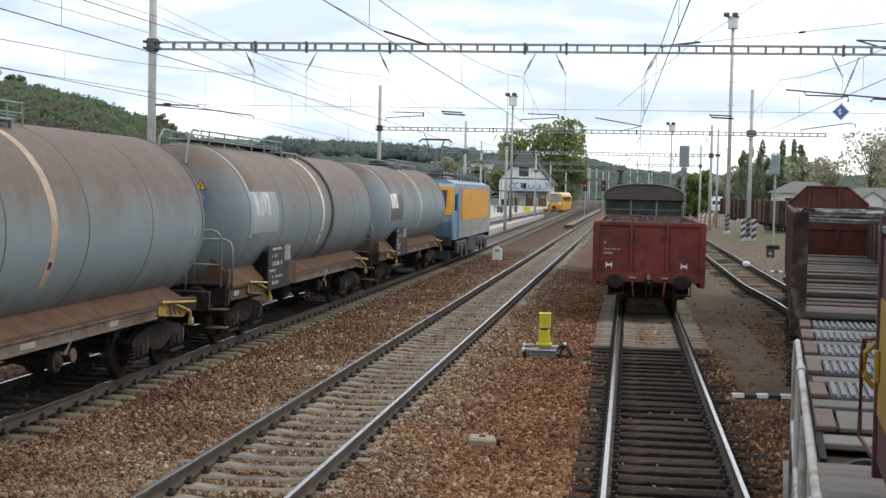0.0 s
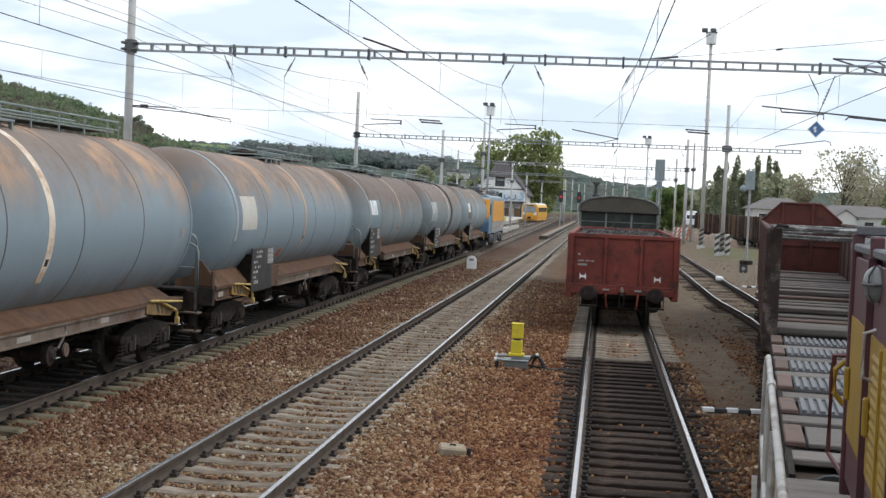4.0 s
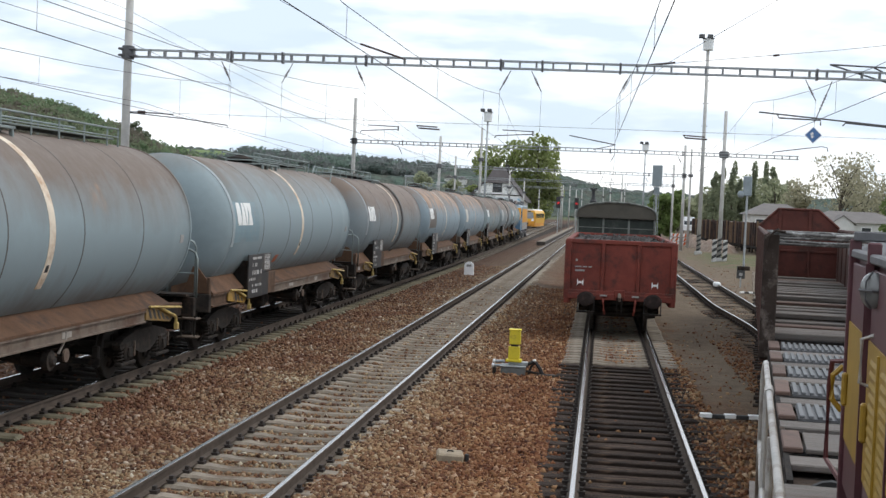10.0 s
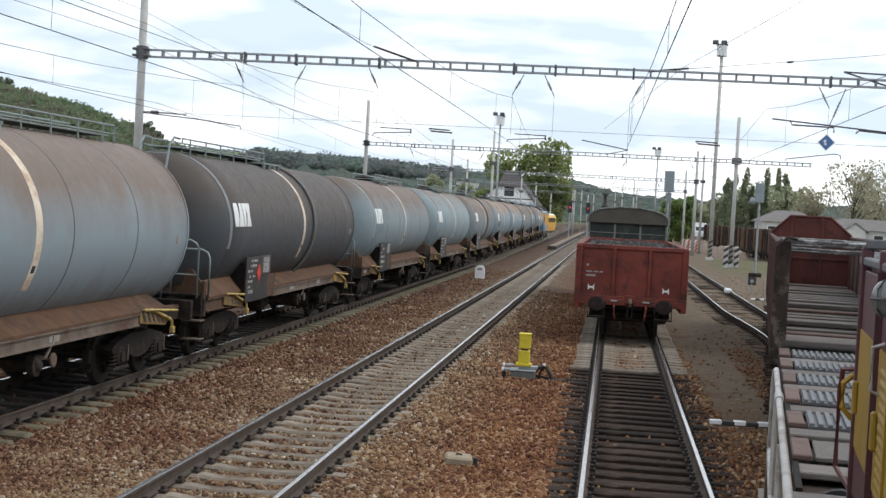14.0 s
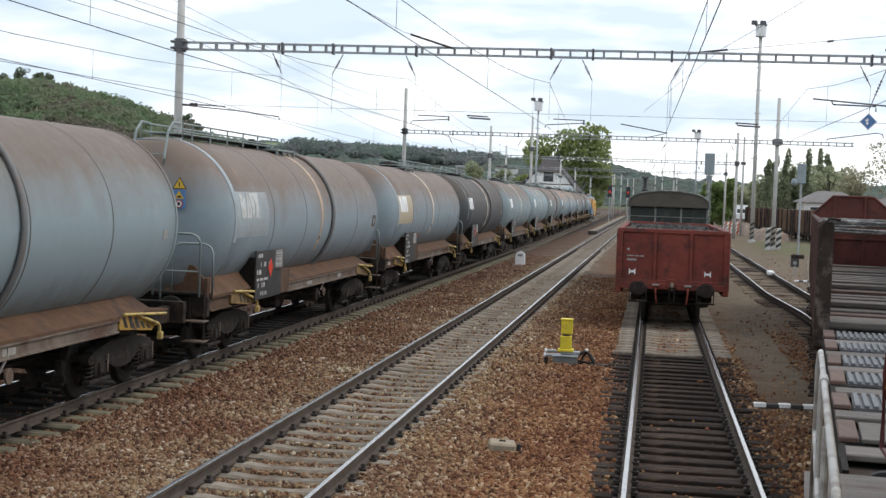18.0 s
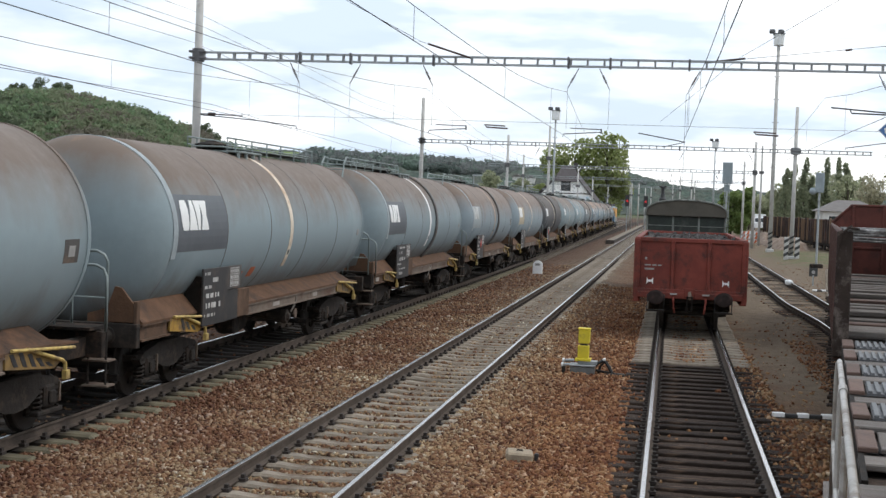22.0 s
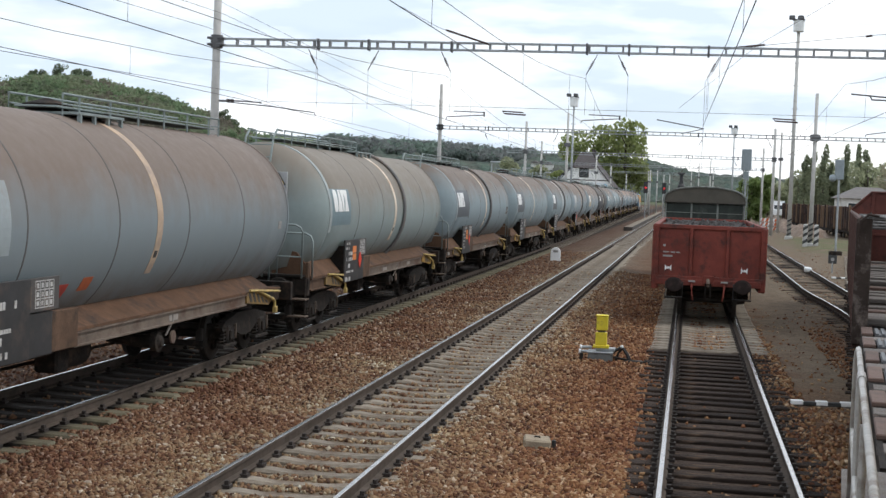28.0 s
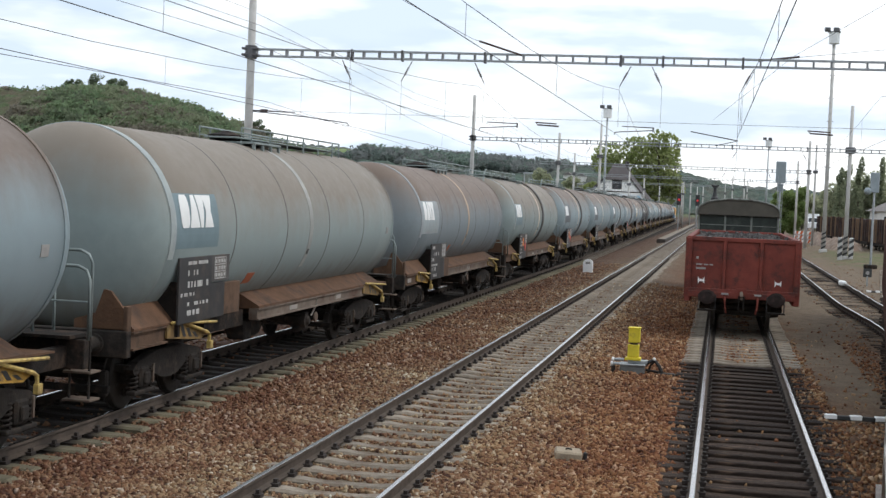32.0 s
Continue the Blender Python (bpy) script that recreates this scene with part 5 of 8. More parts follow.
        part("bogie_side", boxes((1.25, 1.42, -1.9, 1.9, 0.45, 0.95), bevel=0.08), M_BLACK, b)
        for wy in (-0.9, 0.9):
            WHEELS[wy].append(part("wheelset", MESHES["tw_wheelset"], None, b, at=pose(0, wy, 0.46)))
            part("axle_guard", lathe([(1.40, 0.3), (1.5, 0.28), (1.52, 0.2)], axis="x", sides=16, centre=(0, wy, 0.5)), M_BLACK, b)
        part("plough", boxes((-1.3, 1.3, *sorted((7.7 * sy, 7.9 * sy)), 0.22, 0.6)), M_BLACK, w)
    part("roof_deck", boxes((-0.95, 0.95, -6.6, 6.6, 3.64, 3.74), bevel=0.02), M_DARK_STEEL, w)
    for y in (-0.4, 1.5, 3.4, 5.2):
        part("roof_box", boxes((-0.75, 0.75, y - 0.8, y + 0.8, 3.74, 4.02), bevel=0.05), M_DARK_STEEL, w, "dark roof resistor box")
    for sx in (-1, 1):
        rail = part("roof_rail", tubes([(1.1 * sx, -3.2, 3.62), (1.1 * sx, -3.2, 4.05), (1.1 * sx, 5.2, 4.05), (1.1 * sx, 5.2, 3.62)], [(1.1 * sx, -3.2, 3.84), (1.1 * sx, 5.2, 3.84)], r=0.025), M_DARK_STEEL, w)
        for k in range(7):
            part("rail_post", tubes([(1.1 * sx, -2.0 + 1.1 * k, 3.62), (1.1 * sx, -2.0 + 1.1 * k, 4.05)], r=0.02), M_DARK_STEEL, rail)
    for k in range(8):
        part("insulator", lathe([(3.7, 0.08), (3.78, 0.13), (3.85, 0.08), (3.92, 0.13), (4.0, 0.08), (4.1, 0.06)], axis="z", sides=10, centre=(0.7 if k % 2 else -0.7, -6.3 + 0.45 * k, 0)), M_INSUL, w)
    y = -3.1
    p = part("pantograph", tubes([(-0.55, y - 0.9, 3.95), (0.55, y - 0.9, 3.95), (0.55, y + 0.7, 3.95), (-0.55, y + 0.7, 3.95), (-0.55, y - 0.9, 3.95)], r=0.045), M_DARK_STEEL, w, "raised half pantograph")
    part("lower_arm", tubes([(0.0, y + 0.5, 4.0), (-0.2, y + 1.0, 4.8)], r=0.085), M_DARK_STEEL, p)
    part("spring_drum", lathe([(-0.3, 0.18), (0.3, 0.18)], axis="x", sides=12, centre=(0, y + 0.5, 4.08)), M_DARK_STEEL, p)
    part("upper_frame", tubes([(-0.3, y + 1.0, 4.78), (-0.42, y - 0.4, 5.5)], [(-0.1, y + 1.0, 4.78), (0.42, y - 0.4, 5.5)], [(-0.33, y + 0.25, 5.12), (0.33, y + 0.25, 5.12)], r=0.035), M_GALV, p, "light upper frame")
    part("contact_strip", tubes([(-0.78, y - 0.4, 5.40), (-0.62, y - 0.4, 5.54), (0.62, y - 0.4, 5.54), (0.78, y - 0.4, 5.40)], [(-0.62, y - 0.1, 5.54), (0.62, y - 0.1, 5.54)], r=0.045), M_DARK_STEEL, p)
    return w


HEAD_LOCO = electric_loco()
HEAD_CENTRE = FIRST_CENTRE + PITCH / 2 + 9.3


# ---- wagons standing on the siding ----
def open_wagon():
    w = thing("open_wagon", "oxide-red open goods wagon with a dark load", "goods wagon", at=pose(WAGON_TRACK, 42.9, 0))
    L, W, z0, z1 = 6.35, 1.40, 1.12, 2.42
    floor = part("floor", boxes((-W, W, -L, L, 1.0, 1.12)), M_WAGON_IN, w)
    for sy in (-1, 1):
        e = part("end_wall", boxes((-W, W, L * sy - 0.04, L * sy + 0.04, 1.0, z1), bevel=0.008), M_WAGON, w)
        y = (L + 0.04) * sy
        for x in (-1.36, -0.47, 0.47, 1.36):
            part("rib", prism([(x - 0.06, y), (x + 0.06, y), (x + 0.035, y + 0.09 * sy), (x - 0.035, y + 0.09 * sy)], 1.02, z1 - 0.06, axis="z"), M_WAGON, e)
        part("top_rail", boxes((-W - 0.03, W + 0.03, y - 0.05, y + 0.06, z1 - 0.08, z1 + 0.03), bevel=0.012), M_WAGON, e)
        part("bottom_rail", boxes((-W - 0.02, W + 0.02, y - 0.03, y + 0.10 * sy, 1.0, 1.10), bevel=0.01), M_WAGON, e)
    for sx in (-1, 1):
        s = part("side_wall", boxes((W * sx - 0.03, W * sx + 0.03, -L, L, 1.0, z1), bevel=0.006), M_WAGON, w)
        part("top_rail", boxes((W * sx - 0.06, W * sx + 0.06, -L, L, z1 - 0.08, z1 + 0.03), bevel=0.012), M_WAGON, s)
        for k in range(9):
            part("rib", boxes((W * sx - 0.09, W * sx + 0.09, -L + 0.1 + k * 1.55, -L + 0.2 + k * 1.55, 0.85, z1), bevel=0.01), M_WAGON, s)
        part("side_skirt", boxes((1.30 * sx, 1.36 * sx, -L - 0.05, L, 0.74, 1.02)), M_WAGON, s)
        for sy in (-1, 1):
            part("corner_post", boxes((W * sx - 0.07, W * sx + 0.07, (L - 0.05) * sy, (L + 0.12) * sy, 0.74, z1), bevel=0.015), M_WAGON, s)
    part("headstock", boxes((-1.36, 1.36, -L - 0.16, -L - 0.06, 0.86, 1.02), bevel=0.01), M_WAGON, w)
    part("underframe", boxes((-1.1, 1.1, -L, L, 0.75, 1.0)), M_UNDER, w)
    for x in (-0.875, 0.875):
        b = part("buffer", lathe([(0, 0.16), (0.05, 0.16), (0.06, 0.12), (0.4, 0.12), (0.41, 0.08), (0.5, 0.08), (0.51, 0.22), (0.54, 0.225), (0.56, 0.16)], sides=22), M_BUFFER, w, "large black buffer", at=pose(x, -L - 0.10, 0.90, 0, 0, 180) @ Matrix.Diagonal((1.0, 0.8, 0.84, 1)))
        part("step_iron", tubes([(x - 0.22, -L - 0.25, 0.95), (x - 0.22, -L - 0.25, 0.55), (x + 0.22, -L - 0.25, 0.55), (x + 0.22, -L - 0.25, 0.95)], r=0.02), M_BLACK, w)
        part("tread", boxes((x - 0.24, x + 0.24, -L - 0.4, -L - 0.12, 0.52, 0.555)), M_UNDER, w)
    hook = part("drawhook", tubes([(0, -L - 0.1, 1.02), (0, -L - 0.38, 1.02), (0, -L - 0.46, 0.94), (0, -L - 0.40, 0.88)], r=0.045, sides=8), M_SILL, w)
    part("hook_plate", boxes((-0.14, 0.14, -L - 0.19, -L - 0.16, 0.90, 1.14), bevel=0.02), M_WAGON, hook)
    part("coupling_link", tubes([(-0.06, -L - 0.42, 0.95), (-0.07, -L - 0.42, 0.6), (0, -L - 0.42, 0.52), (0.07, -L - 0.42, 0.6), (0.06, -L - 0.42, 0.95)], r=0.022), M_UNDER, hook)
    for x in (-0.42, 0.42):
        part("air_hose", tubes([(x, -L - 0.17, 0.9), (x, -L - 0.30, 0.82), (x * 0.95, -L - 0.34, 0.6), (x * 0.9, -L - 0.28, 0.5)], r=0.028), M_WAGON, w, "red air hose")
        part("hose_tap", boxes((x - 0.09, x + 0.09, -L - 0.24, -L - 0.16, 0.96, 1.0)), M_LETTER, w)
    for x in (-1.05, 0.92):
        y = -L - 0.052
        m = part("end_mark", prism([(x - 0.085, 1.21), (x - 0.02, 1.30), (x - 0.085, 1.39)], y, y - 0.006), M_WHITE, w, "white arrow mark")
        part("arrow", prism([(x + 0.085, 1.21), (x + 0.085, 1.39), (x + 0.02, 1.30)], y, y - 0.006), M_WHITE, m)
        part("arrow_bar", boxes((x - 0.025, x + 0.025, y - 0.006, y, 1.27, 1.33)), M_WHITE, m)
    y = -L - 0.05
    for xa, xb, za, zb in ((-1.2, -1.14, 1.86, 1.92), (-1.2, -1.04, 1.70, 1.735), (-1.0, -0.88, 1.70, 1.735), (-0.85, -0.76, 1.70, 1.735), (-1.2, -0.95, 1.59, 1.64)):
        part("lettering", boxes((xa, xb, y - 0.005, y, za, zb)), M_LETTER, w)
    bm = bmesh.new()
    rng = random.Random(5)
    for k in range(1500):
        x, yy = rng.uniform(-1.3, 1.3), rng.uniform(-L + 0.15, L - 0.1)
        s = rng.uniform(0.03, 0.10)
        box(bm, -s, s, -s * 0.7, s * 0.7, -s * 0.4, s * 0.4, m=Matrix.Translation((x, yy, 2.26 + 0.10 * noise.noise(Vector((x, yy, 0))) + rng.uniform(-0.05, 0.08))) @ Euler((rng.uniform(-1, 1), rng.uniform(-1, 1), rng.uniform(0, 6))).to_matrix().to_4x4())
    load = tagged(part("scrap_load", bm, M_SCRAP, None, at=pose(WAGON_TRACK, 42.9, 0)), "dark broken lumps heaped in the red wagon", "load", kind="stuff")
    bed = part("load_bed", boxes((-1.34, 1.34, -L + 0.06, L - 0.06, 1.13, 2.2)), M_SCRAP, w)
    for sy in (-1, 1):
        b = part("bogie", bogie_frame(), M_UNDER, w, at=pose(0, 4.7 * sy, 0))
        for wy in (-0.9, 0.9):
            part("wheelset", MESHES["tw_wheelset"], None, b, at=pose(0, wy, 0.46))
    return w


M_BUFFER = mat("buffer_grimy", (0.030, 0.022, 0.020), 0.8, 0, 0.35, 5, 0.2, 30, (0.06, 0.035, 0.03), 0.4, 5.0, spec=0.2)
open_wagon()


M_FRAME_GREY = mat("frame_grey_green", (0.19, 0.205, 0.185), 0.75, 0, 0.2, 5, 0.1, 30, (0.07, 0.065, 0.055), 0.4, 4)


def covered_wagon():
    w = thing("covered_wagon", "grey-green covered wagon with an arched felt roof", "goods wagon", at=pose(WAGON_TRACK - 0.02, 56.8, 0))
    L, W = 6.3, 1.42
    body = part("body", boxes((-W, W, -L, L, 1.05, 3.05), bevel=0.02), M_GREY_GREEN, w)
    arc = [(1.47 * math.sin(radians(a)), 3.0 + 0.60 * (math.cos(radians(a)) ** 0.6)) for a in range(-90, 91, 6)]
    part("roof", prism(arc + [(1.36, 3.0), (-1.36, 3.0)], -L - 0.22, L + 0.25), M_ROOF, w, "arched dark felt roof")
    part("roof_edge", tubes([(x, -L - 0.24, z - 0.02) for x, z in arc], r=0.04, sides=6), M_FRAME_GREY, w, "pale worn roof edge")
    y = -L - 0.01
    for k in range(3):
        x = -0.93 + 0.93 * k
        f = part("end_window", boxes((x - 0.44, x + 0.44, y - 0.03, y, 2.40, 2.98), bevel=0.01), M_MESH_DARK, body, "dark grimy window")
        part("inner_frame", boxes((x - 0.43, x + 0.43, y - 0.045, y - 0.03, 2.62, 2.645)), M_FRAME_GREY, f)
    for x in (-1.40, -0.465, 0.465, 1.40):
        part("end_post", boxes((x - 0.035, x + 0.035, y - 0.07, y, 1.05, 3.02), bevel=0.01), M_FRAME_GREY, body)
    part("end_rail", boxes((-1.44, 1.44, y - 0.06, y, 2.98, 3.035), bevel=0.008), M_FRAME_GREY, body)
    part("end_sill", boxes((-1.44, 1.44, y - 0.06, y, 2.33, 2.40), bevel=0.008), M_FRAME_GREY, body)
    c = part("chimney", lathe([(3.5, 0.15), (3.66, 0.15), (3.72, 0.10), (3.9, 0.07), (4.08, 0.07), (4.09, 0.12), (4.15, 0.12), (4.18, 0.05)], axis="z", sides=14, centre=(-0.92, 0.5, 0)), M_BLACK, w)
    part("vent_bar", boxes((-1.07, -0.77, 0.45, 0.55, 4.15, 4.20), bevel=0.01), M_BLACK, c)
    part("underframe", boxes((-1.2, 1.2, -L, L, 0.7, 1.05)), M_UNDER, w)
    for sy in (-1, 1):
        b = part("bogie", bogie_frame(), M_UNDER, w, at=pose(0, 4.4 * sy, 0))
        for wy in (-0.9, 0.9):
            part("wheelset", MESHES["tw_wheelset"], None, b, at=pose(0, wy, 0.46))
    return w


covered_wagon()


# ---- the standing shunter whose cab the view is from; built in its own line ----
def shunter():
    w = thing("shunting_locomotive", "maroon and ochre diesel shunter, long hood with louvred doors", "locomotive", at=LOCO_SPACE.copy())
    x0, x1, front, back = 0.66, 2.44, 9.0, 3.2
    LAMP_Y = 7.0
    hood = part("hood", boxes((x0, x1, back, front, 1.45, 3.0), bevel=0.04), M_MAROON, w)
    part("hood_roof", prism([(x0 - 0.02, 2.98), (x1 + 0.02, 2.98), (x1 - 0.1, 3.05), (x0 + 0.1, 3.05)], back, front + 0.02), M_DARK_STEEL, w, "dark grimy hood roof")
    part("yellow_band", boxes((x0 - 0.012, x0 + 0.02, back, front - 0.03, 1.84, 2.56), bevel=0.004), M_HOOD_YELLOW, hood, "ochre yellow band")
    part("front_band", boxes((x0 + 0.02, x1 - 0.02, front - 0.02, front + 0.012, 1.84, 2.56)), M_HOOD_YELLOW, hood)
    for k in range(4):
        y1 = front - 0.28 - 1.42 * k
        y0 = y1 - 1.34
        d = part("side_door", boxes((x0 - 0.035, x0 - 0.012, y0, y1, 1.55, 2.92), bevel=0.006), M_MAROON, hood, "hood side door")
        part("door_band", boxes((x0 - 0.042, x0 - 0.034, y0 + 0.01, y1 - 0.01, 1.84, 2.56)), M_HOOD_YELLOW, d)
        part("door_edge", boxes((x0 - 0.07, x0 - 0.03, y0 - 0.05, y0 - 0.01, 1.5, 2.95)), M_MAROON, d)
        if k > 0:
            for c in range(2):
                ya = y0 + 0.12 + 0.58 * c
                part("louvre_frame", boxes((x0 - 0.055, x0 - 0.04, ya - 0.03, ya, 1.62, 2.54), bevel=0.003), M_HOOD_YELLOW, d)
                for j in range(16):
                    z = 1.66 + 0.055 * j
                    part("louvre", shared("hood_louvre", lambda: prism([(0, 0.02), (-0.014, -0.022), (-0.014, -0.03), (0, 0.0)], 0, 0.44), M_HOOD_YELLOW), M_HOOD_YELLOW if z > 1.86 else M_MAROON, d, at=pose(x0 - 0.035, ya, z))
        part("latch", boxes((x0 - 0.075, x0 - 0.04, y1 - 0.16, y1 - 0.10, 2.05, 2.25), bevel=0.01), M_HOOD_YELLOW, d)
        if k == 1:
            part("grab_handle", tubes([(x0 - 0.03, y1 - 0.2, 2.60), (x0 - 0.09, y1 - 0.2, 2.58), (x0 - 0.09, y1 - 0.2, 2.36), (x0 - 0.03, y1 - 0.2, 2.34)], r=0.012), M_HANDRAIL, d)
    lamp = part("side_lamp", lathe([(-0.06, 0.01), (-0.055, 0.05), (-0.04, 0.085), (-0.025, 0.10), (-0.01, 0.112), (0.03, 0.112), (0.07, 0.07), (0.09, 0.02)], sides=24), M_LAMP_GLASS, w, "round grey bulkhead lamp", at=pose(x0 - 0.06, LAMP_Y, 2.83, 0, 0, -42) @ Matrix.Diagonal((0.64, 0.7, 0.8, 1)), smooth=True)
    part("lamp_guard", tubes([(-0.112, -0.01, 0), (-0.06, -0.075, 0), (0.06, -0.075, 0), (0.112, -0.01, 0)], [(0, -0.01, -0.112), (0, -0.075, -0.06), (0, -0.075, 0.06), (0, -0.01, 0.112)], r=0.008), M_DARK_STEEL, lamp)
    part("lamp_bracket", boxes((-0.03, 0.09, 0.02, 0.09, -0.03, 0.03), bevel=0.008), M_MAROON, lamp)
    part("roof_edge_rail", boxes((x0 - 0.05, x0 + 0.01, back, front, 2.95, 3.0), bevel=0.01), M_DARK_STEEL, hood)
    for yy in (8.72, 7.4, 5.88, 4.46):
        part("hood_post", boxes((x0 - 0.06, x0 + 0.01, yy - 0.03, yy + 0.03, 1.45, 3.06), bevel=0.008), M_MAROON, hood)
    part("roof_bracket", boxes((x0 - 0.04, x1 - 0.3, 8.66, 8.72, 3.05, 3.11), bevel=0.008), M_DARK_STEEL, hood)
    part("front_grip", tubes([(x0 - 0.02, front + 0.02, 2.28), (x0 - 0.10, front + 0.16, 2.26), (x0 - 0.11, front + 0.2, 2.1), (x0 - 0.11, front + 0.2, 1.62), (x0 - 0.02, front + 0.05, 1.5)], r=0.018), mat("grip_red", (0.09, 0.02, 0.02), 0.5), w, "dark red grab rail")
    part("hinge", tubes([(x0 - 0.05, front - 0.12, 1.98), (x0 - 0.11, front - 0.12, 2.05), (x0 - 0.11, front - 0.12, 2.2), (x0 - 0.05, front - 0.12, 2.26)], r=0.02), M_HOOD_YELLOW, w)
    part("frame", boxes((0.15, 2.95, 0.5, 9.9, 0.85, 1.25), bevel=0.02), M_DARK_STEEL, w)
    part("running_board", boxes((0.08, 3.02, 2.5, 9.95, 1.25, 1.29)), M_PLANK, w, "worn steel running board")
    # handrail along the running board
    pts = [(0.12, 8.50, 1.27), (0.12, 8.50, 2.20), (0.125, 8.47, 2.28), (0.13, 8.38, 2.30), (0.13, 2.7, 2.30)]
    rail = part("handrail", tubes(pts, r=0.0165, sides=10), M_HANDRAIL, w, "worn white handrail", smooth=True)
    for yy in (7.0, 5.5, 4.0):
        part("rail_post", tubes([(0.12, yy, 1.27), (0.12, yy, 2.30)], r=0.016, sides=8), M_HANDRAIL, rail)
    part("rail_sleeve", tubes([(0.13, 6.9, 2.30), (0.13, 7.1, 2.30)], r=0.024, sides=10), M_HANDRAIL, rail)
    part("mid_rail", tubes([(0.12, 8.5, 1.80), (0.12, 2.7, 1.80)], r=0.016, sides=8), M_HANDRAIL, rail)
    for yy in (7.6, 5.0):
        b = part("bogie", bogie_frame(), M_UNDER, w, at=pose(SHUNT_OFFSET, yy, 0))
        for wy in (-0.9, 0.9):
            part("wheelset", MESHES["tw_wheelset"], None, b, at=pose(0, wy, 0.46))
    for sx in (-1, 1):
        part("buffer", buffer_body(), M_BLACK, w, at=pose(SHUNT_OFFSET + 0.875 * sx, 9.85, 1.04))
    return w


shunter()


def flat_wagon():
    w = thing("flat_wagon", "low flat wagon decked with boards and ribbed steel gratings", "goods wagon", at=LOCO_SPACE.copy())
    x0, x1 = 0.36, 2.75
    part("frame", boxes((x0 + 0.05, x1 - 0.05, 10.6, 22.2, 0.85, 1.08)), M_UNDER, w)
    rng = random.Random(3)
    plank = shared("deck_plank", lambda: boxes((0, 2.36, 0, 0.42, -0.06, 0.0), bevel=0.012), M_PLANK)
    half = shared("deck_board", lambda: boxes((0, 0.165, 0, 1.0, -0.05, 0.0), bevel=0.01), M_PLANK_BROWN)
    sheet = shared("deck_sheet", lambda: boxes((0, 1.7, 0, 0.95, -0.04, 0.0), bevel=0.008), M_PLANK)
    y = 10.65
    k = 0
    for y in (11.85, 13.80, 15.70, 17.55, 19.45, 21.15):
        beam = part("cross_beam", plank, M_PLANK, w, at=pose(x0, y - 0.48, 1.20 + rng.uniform(-0.02, 0.02), 0, 0, rng.uniform(-0.6, 0.6)))
        part("deck_board", half, M_PLANK_BROWN, w, at=pose(x0, y, 1.25, rng.uniform(-1, 1), 0, rng.uniform(-0.8, 0.8)))
        if k > 0:
            g = part("grating", boxes((x0 + 0.19, x1 - 0.1, y, y + 0.95, 1.20, 1.225)), M_DARK_STEEL, w, "ribbed steel grating")
            for j in range(24):
                part("grating_bar", shared("grating_bar", lambda: boxes((0, 0.05, 0, 0.93, 0, 0.03), bevel=0.006), M_GRATE), None, g, at=pose(x0 + 0.20 + 0.088 * j, y + 0.01, 1.225))
        else:
            part("deck_sheet", sheet, M_PLANK, w, at=pose(x0 + 0.19, y, 1.24))
        k += 1
    for sx in (0, 1):
        part("side_rave", boxes(((x0, x0 + 0.05, 10.6, 21.9, 0.95, 1.2) if sx == 0 else (x1 - 0.05, x1, 10.6, 21.9, 0.95, 1.2))), M_UNDER, w)
    for yy in (12.6, 19.8):
        b = part("bogie", bogie_frame(), M_UNDER, w, at=pose(SHUNT_OFFSET, yy, 0))
        for wy in (-0.9, 0.9):
            part("wheelset", MESHES["tw_wheelset"], None, b, at=pose(0, wy, 0.46))
    return w


M_END = mat("end_wall_oxide", (0.105, 0.034, 0.026), 0.75, 0, 0.28, 1.5, 0.25, 25, (0.055, 0.026, 0.021), 0.4, 2.0, spec=0.25)
M_TIE = mat("worn_tie_steel", (0.12, 0.115, 0.11), 0.55, 0.3, 0.35, 6, 0.2, 20, (0.55, 0.55, 0.54), 0.38, 3.5)


